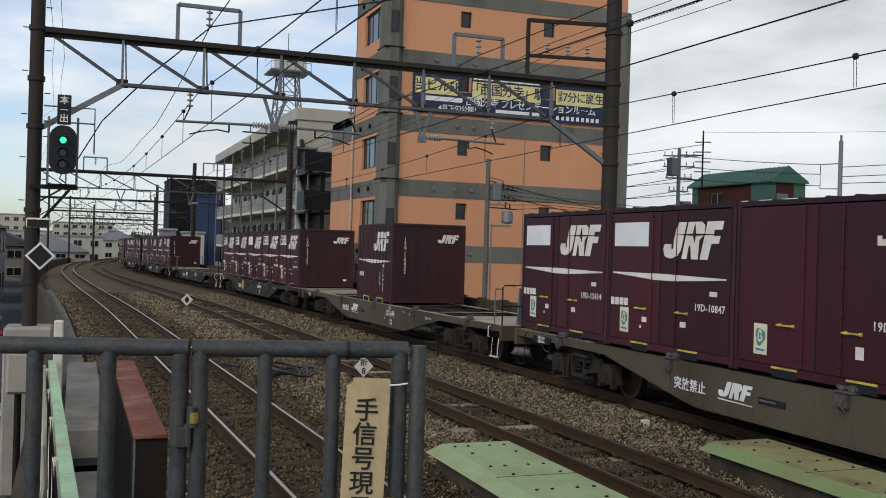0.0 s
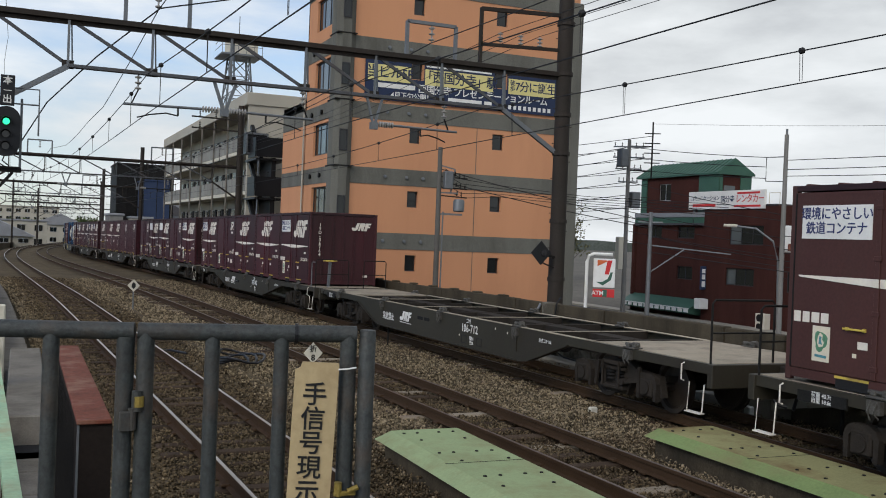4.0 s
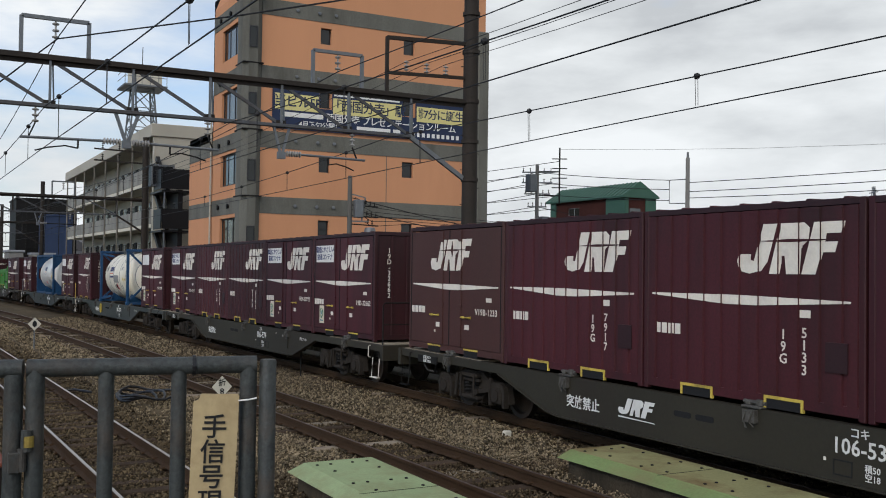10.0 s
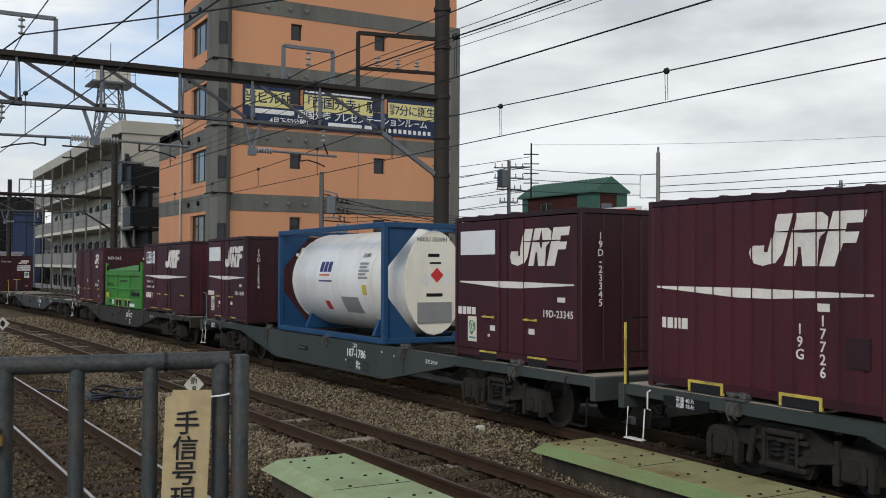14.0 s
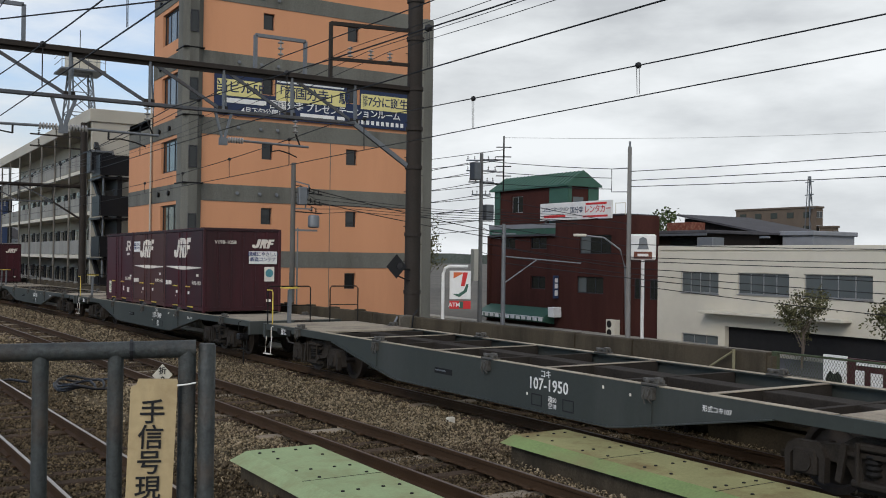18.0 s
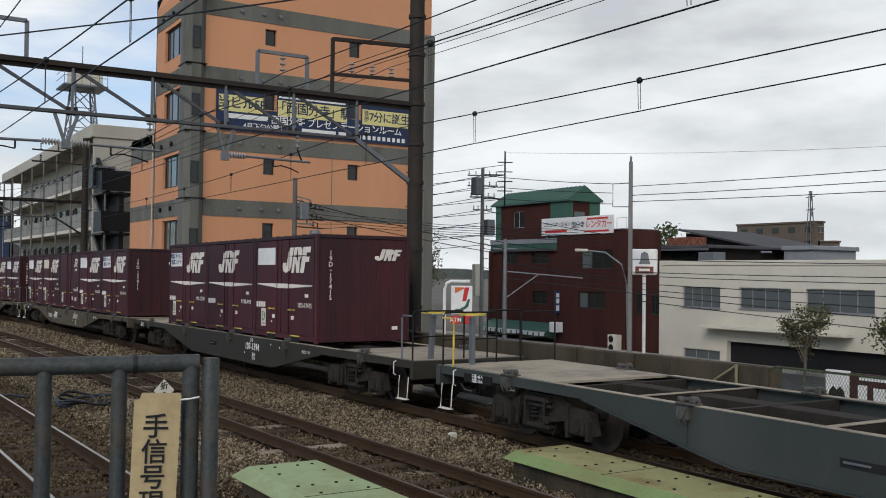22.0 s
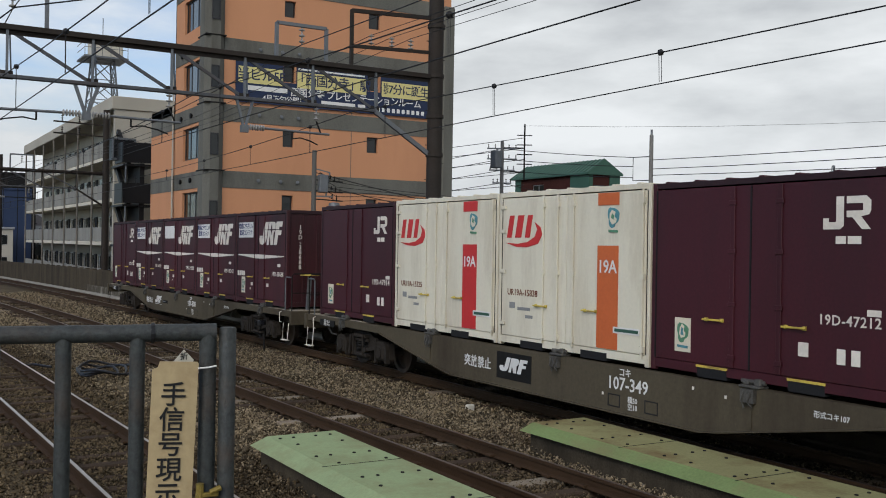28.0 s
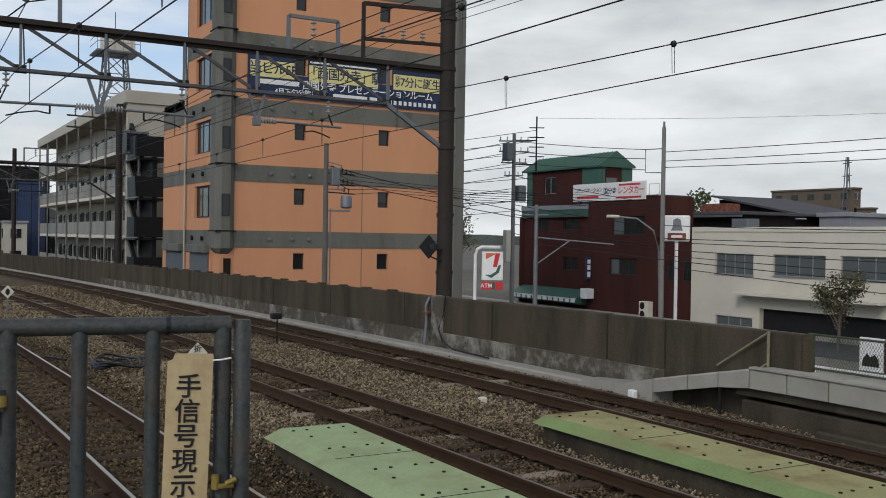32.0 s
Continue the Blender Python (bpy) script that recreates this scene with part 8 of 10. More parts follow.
def pale_container(k, slot, serial, band="jot_o"):
    """A cream container with an orange-red band and hinged side doors."""
    length, p = L, M["jot"]
    c = thing("freight_container", "cream freight container with an orange-red band and a red swoosh", "freight container", "containers on the train")
    box_body(c, "pale", p, length, HT + 0.02)
    for n, (a0, a1) in enumerate(((0.09, 0.5 * length), (0.5 * length, length - 0.09))):
        d = part("door", kept(("pale_door", n), lambda: leaf(length, HT + 0.02, a0, a1), p), p, c)
        for e, a in enumerate(((0.345, 0.445), (0.55, 0.965))[n]):
            part("lock_rod", kept(("pale_rod", n, e), lambda: Mesh().rod((-W / 2 - 0.02, length / 2 - a * length, 0.12), (-W / 2 - 0.02, length / 2 - a * length, 2.44), 0.016, 8).box(-W / 2 - 0.04, -W / 2, length / 2 - a * length - 0.04, length / 2 - a * length + 0.04, 0.20, 0.28).box(-W / 2 - 0.04, -W / 2, length / 2 - a * length - 0.04, length / 2 - a * length + 0.04, 2.25, 2.33).box(-W / 2 - 0.04, -W / 2, length / 2 - a * length - 0.04, length / 2 - a * length + 0.04, 1.2, 1.28), p), p, d)
        part("handle", kept(("pale_handle", n), lambda: handle((0.33, 0.66)[n] * length, 0.70, length), M["yellow"]), M["yellow"], d, "worn yellow lever")
    part("band", kept(("pale_band", band), lambda: bars(0.70 * length, 0, ((0, -0.18, 0.46, 1.48), (0, -2.24, 0.46, 0.18)), length, 0.006), M[band]), M[band], c, "orange-red band" if band == "jot_o" else "dark red band")
    sw = part("swoosh", kept("swoosh", lambda: side_mark([[(0.0, 0.14), (0.3, 0.02), (0.6, 0.0), (0.9, 0.12), (1.0, 0.40), (0.95, 0.62), (0.80, 0.78), (0.87, 0.55), (0.80, 0.32), (0.62, 0.17), (0.35, 0.11)]], 0.055 * length, 1.62, 1.02, 0.52, length, 0, 0.006), M["red"]), M["red"], c, "red swoosh")
    for n, (u0, u1) in enumerate(((0.04, 0.22), (0.27, 0.49), (0.54, 0.72))):
        part("block", kept(("pale_block", n), lambda: side_mark([[(u0, 0.30), (u1 - 0.05, 0.30), (u1 + 0.03, 1.0), (u0 + 0.08, 1.0)]], 0.055 * length, 1.62, 1.02, 0.52, length, 0, 0.006), M["red"]), M["red"], sw)
    for n, a in enumerate((0.03, 0.985)):
        part("door_seam", kept(("pale_seam", n), lambda: Mesh().box(-W / 2 - 0.004, -W / 2 + 0.01, length / 2 - a * length - 0.008, length / 2 - a * length + 0.008, 0.17, HT - 0.08), M["rust_d"]), M["rust_d"], c, "dark door seam")
    part("caption_plate", kept("pale_caption", lambda: side_mark(RECT, 0.80 * length, 0.42, 0.55, 0.09, length, 0, 0.008), M["white_clean"]), M["white_clean"], c)
    part("caption_bar", kept("pale_caption_bar", lambda: side_mark(RECT, 0.81 * length, 0.443, 0.49, 0.045, length, 0, 0.012), M["green_roof"]), M["green_roof"], c)
    for n, a in enumerate((0.06, 0.45, 0.75, 0.93)):
        part("hinge", kept(("pale_hinge", n), lambda: Mesh().cbox(-W / 2 - 0.03, -W / 2 + 0.005, length / 2 - 0.035 * length - 0.09, length / 2 - 0.035 * length + 0.05, 0.2 + a * 2.2, 0.26 + a * 2.2, 0.006), p), p, c)
    b = part("emblem", kept("pale_emblem", lambda: sticker(0.745 * length, 1.78, length, 0.34, 0.50), M["eco_b"]), M["eco_b"], c)
    part("emblem_figure", kept("pale_figure", lambda: side_mark([[(0.30, 0.50), (0.46, 0.36), (0.70, 0.42), (0.74, 0.52), (0.60, 0.58), (0.66, 0.72), (0.44, 0.78), (0.30, 0.66)]], 0.745 * length, 1.78, 0.34, 0.50, length, 0, 0.014), M["cream_mark"]), M["cream_mark"], b, "pale figure on the emblem")
    part("emblem_figure", kept("pale_figure_dark", lambda: side_mark([[(0.40, 0.56), (0.56, 0.50), (0.60, 0.62), (0.46, 0.68)], [(0.24, 0.22), (0.80, 0.20), (0.80, 0.13), (0.24, 0.15)]], 0.745 * length, 1.78, 0.34, 0.50, length, 0, 0.017), M["eco"]), M["eco"], b, "green figure and caption bar")
    part("band_number", letters("19A", 0.26, M["white_clean"], 0.002, 0.95), M["white_clean"], c, m=on_side(0.76 * length, 1.35, length, 0.009))
    part("serial_number", letters(serial, 0.145, M["rust"], 0.002), M["rust"], c, "brownish red serial number", m=on_side(0.19 * length, 0.88, length))
    part("small_print", kept("pale_print", lambda: bars(0.08 * length, 0.62, ((0.05, 0, 0.16, 0.10), (0.28, 0.02, 0.35, 0.05), (0.5, 0.14, 0.2, 0.05)), length), M["tank_grey"]), M["tank_grey"], c)
    for n, a in enumerate((0.26, 0.68)):
        part("fork_pocket", kept(("pale_pocket", n), lambda: pocket_dark(a * length, length, 0.6), M["inside"]), M["inside"], c)
    FREIGHT.append((c, k, pose(0, slot_y(k, slot), DECK)))
    return c


L20 = 6.058


def long_container(k, y, serial, style):
    """A twenty-foot maroon box container."""
    length, p, wm, h = 5.76, M["maroon"], M["white"], 2.5
    c = thing("freight_container", "long maroon freight container with white lettering", "freight container", "containers on the train")
    box_body(c, "long", p, length, h, 0, 7)
    edges = [0.09, 0.25 * length, 0.42 * length, 0.585 * length, length - 0.09]
    for n in range(4):
        d = part("door", kept(("long_door", n), lambda: leaf(length, h, edges[n], edges[n + 1]), p), p, c)
        part("lock_rod", kept(("long_rod", n), lambda: rods(length, h, [edges[n] + (0.82, 0.25, 0.82, 0.09)[n] * (edges[n + 1] - edges[n])]), p), p, d)
        part("handle", kept(("long_handle", n), lambda: handle(edges[n] + 0.72 * (edges[n + 1] - edges[n]), 0.66, length), M["yellow"]), M["yellow"], d, "worn yellow lever")
    for n, a in enumerate((0.22, 0.30, 0.50, 0.59)):
        q = part("fork_pocket", kept(("long_pocket", n), lambda: pocket(a * length, length, 0.38), M["yellow"]), M["yellow"], c, "yellow-edged fork pocket")
        part("pocket_hollow", kept(("long_hollow", n), lambda: pocket_dark(a * length, length, 0.35), M["inside"]), M["inside"], q)
    if style == "plain":
        part("two_part_mark", kept("long_mark", lambda: side_mark(TWO_MARK, 0.735 * length, 1.80, 0.74, 0.42, length), wm), wm, c, "white two-part block mark")
        part("company_mark", kept("long_company", lambda: bars(0.765 * length, 1.62, ((0, 0, 0.42, 0.10),), length), wm), wm, c)
        part("serial_number", letters(serial, 0.17, wm, 0.002), wm, c, "white serial number", m=on_side(0.80 * length, 0.84, length))
        part("serial_number", letters(serial, 0.17, wm, 0.002), wm, c, "white serial number", m=pose(-0.72, -length / 2 - 0.004, 2.05))
        part("company_mark", kept("long_end_mark", lambda: Mesh().box(0.55, 0.95, -length / 2 - 0.006, -length / 2 + 0.04, 1.98, 2.08), wm), wm, c)
        s = part("eco_sticker", kept("long_sticker", lambda: side_mark(RECT, 0.08 * length, 0.36, 0.30, 0.42, length, 0, 0.005), wm), wm, c)
        part("emblem", kept("long_emblem", lambda: sticker(0.08 * length, 0.36, length), M["eco"]), M["eco"], s)
        part("small_print", kept("long_print", lambda: bars(0, 0, ((0.46 * length, -0.95, 0.14, 0.16), (0.845 * length, -0.98, 0.18, 0.09), (0.87 * length, -0.3, 0.1, 0.1)), length), wm), wm, c)
    else:
        b = part("slogan_board", kept("long_board", lambda: side_mark(RECT, 0.07 * length, 1.78, 1.12, 0.44, length, 0, 0.006), M["white_clean"]), M["white_clean"], c, "white board")
        part("slogan", letters("環境にやさしい\n鉄道コンテナ", 0.158, M["blue_text"], 0.002, 0.92, 1.08), M["blue_text"], b, "dark blue lettering", m=on_side(0.07 * length + 0.56, 2.0, length, 0.009))
        part("stripe", kept("long_stripe", lambda: side_mark(SPEAR, 0.06 * length, 1.22, 0.88 * length, 0.12, length, 0, 0.026), wm), wm, c, "white tapering stripe")
        strokes("long_hook", lambda q: side_mark(q, 0.52 * length, 1.60, 1.74, 0.62, length, 0, 0.026), wm, c)
        part("route_text", letters("隅田川 ⇔ 苫小牧", 0.105, wm, 0.002), wm, c, "white route lettering", m=on_side(0.165 * length, 1.10, length))
        part("route_text", letters("大阪・梅田・百済 → 札幌", 0.092, wm, 0.002), wm, c, "white route lettering", m=on_side(0.165 * length, 0.90, length))
        part("company_mark", kept("long_company_2", lambda: bars(0.07 * length, 0.50, ((0, 0, 0.17, 0.2), (0.21, 0, 0.17, 0.2), (0.42, 0, 0.2, 0.2), (0.65, 0, 0.2, 0.2)), length), wm), wm, c)
    FREIGHT.append((c, k, pose(0, y, DECK)))
    return c


def tank_frame_end(y, x=1.21, z=2.55):
    g = Mesh()
    for s in (-1, 1):
        g.cbox(s * x - 0.06, s * x + 0.06, y - 0.06, y + 0.06, 0.0, z, 0.012)
    for h in (0.06, z - 0.06):
        g.cbox(-x + 0.06, x - 0.06, y - 0.05, y + 0.05, h - 0.06, h + 0.06, 0.012)
    return g


def print_block(seed, a, z, w, h, lines):
    r = random.Random(seed)
    return [(a, z - k * h * 1.55, w * r.uniform(0.6, 1.0), h) for k in range(lines)]


def curved_mark(rows, radius, zc, lift=0.006):
    """Bars laid on the near side of a tank: (y, z, width along y, height)."""
    g = Mesh()
    for y, z, w, h in rows:
        a0, a1 = math.asin((z - zc) / radius), math.asin((z + h - zc) / radius)
        n = 4
        v = []
        for k in range(n + 1):
            a = a0 + (a1 - a0) * k / n
            for yy in (y, y - w):
                v.append((-(radius + lift) * math.cos(a), yy, zc + (radius + lift) * math.sin(a)))
        g.add(v, [(2 * k, 2 * k + 1, 2 * k + 3, 2 * k + 2) for k in range(n)])
    return g


def curved_diamond(y, z, half, radius, zc, lift=0.009):
    """A square label set on its corner on the curved shell."""
    v = []
    for dy, dz in ((0, 0), (half, 0), (0.5 * half, 0.5 * half), (0, half), (-0.5 * half, 0.5 * half), (-half, 0), (-0.5 * half, -0.5 * half), (0, -half), (0.5 * half, -0.5 * half)):
        a = math.asin((z + dz - zc) / radius)
        v.append((-(radius + lift) * math.cos(a), y + dy, zc + (radius + lift) * math.sin(a)))
    return Mesh().add(v, [(0, n, n % 8 + 1) for n in range(1, 9)])


def curved_text(text, size, material, y, z, radius, zc, lift=0.007, space=1.0):
    me = letters(text, size, material, 0.001, space).copy()
    for v in me.vertices:
        a = math.asin(max(-0.99, min(0.99, (z + v.co.z - zc) / radius)))
        v.co = (-(radius + lift) * math.cos(a), y - v.co.x, zc + (radius + lift) * math.sin(a))
    return me


def tank_container(k, y, style):
    """A twenty-foot tank container in a blue frame."""
    c = thing("tank_container", "white tank container in a blue steel frame with hazard diamonds" if style == "beam" else "white tank container in a full blue box frame", "tank container", "tank containers")
    b, h, r, zc = M["tank_blue"], L20 / 2, 1.15, 1.30
    g = Mesh().lathe([(0.0, -2.86), (0.35, -2.84), (0.70, -2.76), (0.98, -2.60), (1.10, -2.46), (r, -2.30), (r, 2.30), (1.10, 2.46), (0.98, 2.60), (0.70, 2.76), (0.35, 2.84), (0.0, 2.86)], (0, 0, zc), (0, 1, 0), 40, False)
    tm = M["tank"] if style == "beam" else M["tank_2"]
    shell_ = part("tank_shell", g, tm, c, "off-white painted tank", smooth=True)
    for yy in (-2.25, -0.95, 0.35, 1.25, 2.2) if style == "beam" else (-2.2, 2.2):
        part("weld_band", Mesh().lathe([(r + 0.002, -0.011), (r + 0.012, -0.008), (r + 0.012, 0.008), (r + 0.002, 0.011)], (0, yy, zc), (0, 1, 0), 40, False), M["tank_grey"] if style == "beam" else M["tank"], shell_, smooth=True)
    for s in (-1, 1):
        e = part("frame_end", tank_frame_end(s * (h - 0.06)), b, c, "blue steel end frame")
        if style == "beam":
            for x in (-1, 1):
                for z0, z1 in ((2.43, 1.66), (0.12, 0.96)):
                    part("brace", Mesh().bar((x * 1.17, s * (h - 0.10), z0), (x * 0.36, s * (h - 0.13), z1), 0.06, 0.085), b, e)
                part("brace", Mesh().bar((x * 1.17, s * (h - 0.1), 0.16), (x * 0.95, s * (h - 1.35), 0.30), 0.07, 0.10), b, e)
                for z0 in (0.06, 2.49):
                    part("corner_casting", Mesh().cbox(x * 1.21 - 0.085, x * 1.21 + 0.085, s * (h - 0.06) - 0.085, s * (h - 0.06) + 0.085, z0 - 0.06, z0 + 0.065, 0.01), b, e)
                part("brace", Mesh().bar((x * 1.17, s * (h - 0.1), 2.40), (x * 0.75, s * (h - 0.95), 2.27), 0.06, 0.09), b, e)
        else:
            for x in (-1, 1):
                for z0, z1, zt in ((0.12, 1.0, -1), (2.43, 1.6, 1)):
                    part("corner_plate", Mesh().prism([(x * 1.15, z0), (x * 0.42, z0), (x * 1.15, z1)], lambda a, q, d, s=s: (a, s * (h - 0.06) - s * d, q), 0.03), b, e)
    if style == "beam":
        part("walkway", Mesh().box(-0.55, -0.15, -2.95, 2.95, 2.50, 2.535).bar((-0.35, -1.0, 2.36), (-0.35, -1.0, 2.5), 0.35, 0.1).bar((-0.35, 1.0, 2.36), (-0.35, 1.0, 2.5), 0.35, 0.1), M["steel_g"], c, "grey steel walkway")
        part("end_panel", Mesh().cbox(-0.36, 0.36, -2.925, -2.895, 1.00, 1.60, 0.008), M["tank_grey"], c, "grey placard panel")
        part("end_disc", Mesh().lathe([(0.80, -0.11), (0.80, -0.045), (0.70, 0.01), (0.35, 0.055), (0.0, 0.075)], (0, -2.80, zc), (0, -1, 0), 40, False), tm, c, "round white end cover", smooth=True)
        part("cover_rim", Mesh().lathe([(0.80, -0.10), (0.815, -0.10), (0.815, -0.045), (0.80, -0.045)], (0, -2.80, zc), (0, -1, 0), 40, False), M["tank_grey"], c)
        for dx, dz, mt in ((0, 0.14, "red"), (-0.17, -0.06, "white_clean"), (0.17, -0.06, "white_clean")):
            part("hazard_diamond", Mesh().prism([(dx, 1.30 + dz - 0.17), (dx + 0.17, 1.30 + dz), (dx, 1.30 + dz + 0.17), (dx - 0.17, 1.30 + dz)], lambda a, q, d: (a, -2.93 - d, q), 0.004 + 0.003 * (dz > 0)), M[mt], c)
        part("tank_number", letters("NRSU 421907 8", 0.125, M["steel_d"], 0.001), M["steel_d"], c, m=pose(0.0, -2.865, 1.80))
        part("number_text", curved_text("NRSU 421907 8", 0.115, M["steel_d"], -1.53, 1.95, r, zc), M["steel_d"], shell_)
        part("brand_shape", curved_mark([(1.15, 1.52, 0.20, 0.22), (0.92, 1.52, 0.20, 0.22), (0.69, 1.52, 0.20, 0.22), (1.15, 1.22, 0.75, 0.09)], r, zc), M["blue_text"], shell_, "dark blue blocks")
        part("brand_arc", curved_mark([(1.15, 1.40, 0.70, 0.045)], r, zc), M["jot_o"], shell_)
        part("grey_field", curved_mark([(0.30, 0.98, 0.95, 0.36)], r, zc), M["tank_grey"], shell_, "grey field")
        part("small_print", curved_mark(print_block(3, -1.15, 1.72, 0.5, 0.022, 5) + print_block(4, -1.15, 0.85, 0.3, 0.018, 6), r, zc), M["tank_grey"], shell_)
        part("hazard_diamond", curved_diamond(-0.25, 0.78, 0.19, r, zc), M["red"], shell_)
        part("hazard_diamond", curved_diamond(-0.04, 0.80, 0.15, r, zc, 0.012), M["steel_d"], shell_)
        part("hazard_diamond", curved_diamond(-0.46, 0.80, 0.15, r, zc, 0.012), M["white_clean"], shell_)
        for yy, half in ((-1.70, 0.13), (-2.04, 0.085)):
            part("warning_mark", curved_diamond(yy, 1.15, half, r, zc), M["yellow"], shell_, "yellow warning label")
        part("grey_diamond", curved_diamond(1.80, 1.66, 0.20, r, zc), M["tank_grey"], shell_)
    else:
        for x in (-1, 1):
            for z in (0.06, 2.49):
                part("side_rail", Mesh().cbox(x * 1.21 - 0.05, x * 1.21 + 0.05, -h + 0.1, h - 0.1, z - 0.06, z + 0.06, 0.012), b, c, "blue side rail")
        part("end_cover", Mesh().prism([(0.62 * math.cos(q * math.tau / 24) * 1.15, 1.28 + 1.12 * math.sin(q * math.tau / 24)) for q in range(24)], lambda a, q, d: (a, -2.90 - d, q), 0.05), M["tank"], c, "white end cover")
        part("end_panel", Mesh().box(-0.42, 0.42, -2.97, -2.94, 0.42, 0.86), M["tank_grey"], c, "grey placard panel")
        for dx, dz, mt in ((0.06, 0.16, "red"), (-0.20, 0.06, "white_clean"), (0.32, 0.06, "white_clean")):
            part("hazard_diamond", Mesh().prism([(dx, 1.28 + dz - 0.16), (dx + 0.16, 1.28 + dz), (dx, 1.28 + dz + 0.16), (dx - 0.16, 1.28 + dz)], lambda a, q, d: (a, -2.952 - d, q), 0.004 + 0.003 * (mt == "red")), M[mt], c)
        part("tank_number", letters("NRSU 351091 4", 0.13, M["steel_d"], 0.001), M["steel_d"], c, m=pose(0.0, -2.953, 2.20))
        part("small_print", Mesh().box(-0.16, 0.12, -2.955, -2.94, 1.83, 1.90).box(-0.12, 0.16, -2.955, -2.94, 1.68, 1.72).box(-0.2, 0.2, -2.955, -2.94, 0.98, 1.05), M["steel_d"], c)
        part("number_text", curved_text("351091", 0.13, M["steel_d"], -1.75, 1.86, r, zc), M["steel_d"], shell_)
        part("brand_shape", curved_mark([(0.60, 1.50, 0.2, 0.24), (0.36, 1.50, 0.18, 0.24), (0.14, 1.50, 0.2, 0.24), (0.62, 1.27, 0.76, 0.035)], r, zc), M["blue_text"], shell_, "dark blue blocks")
        part("brand_arc", curved_mark([(0.60, 1.41, 0.60, 0.04)], r, zc), M["jot_o"], shell_)
        part("grey_field", curved_mark([(-0.55, 0.58, 0.90, 0.36)], r, zc), M["tank_grey"], shell_, "grey field")
        part("small_print", curved_mark(print_block(7, -1.55, 1.66, 0.6, 0.05, 5), r, zc), M["tank_grey"], shell_)
        part("hazard_diamond", curved_mark([(0.45, 0.62, 0.26, 0.20)], r, zc, 0.009), M["red"], shell_)
        part("warning_mark", curved_mark([(-1.75, 1.00, 0.2, 0.22)], r, zc), M["yellow"], shell_)
    for yy in (-1.9, 1.9):
        part("saddle", Mesh().prism([(-0.95, 0.10), (0.95, 0.10), (0.80, 0.46), (0.45, 0.30), (-0.45, 0.30), (-0.80, 0.46)], lambda q, w, d, yy=yy: (q, yy - 0.06 + d, w), 0.12), b, c)
    FREIGHT.append((c, k, pose(0, y, DECK)))
    return c


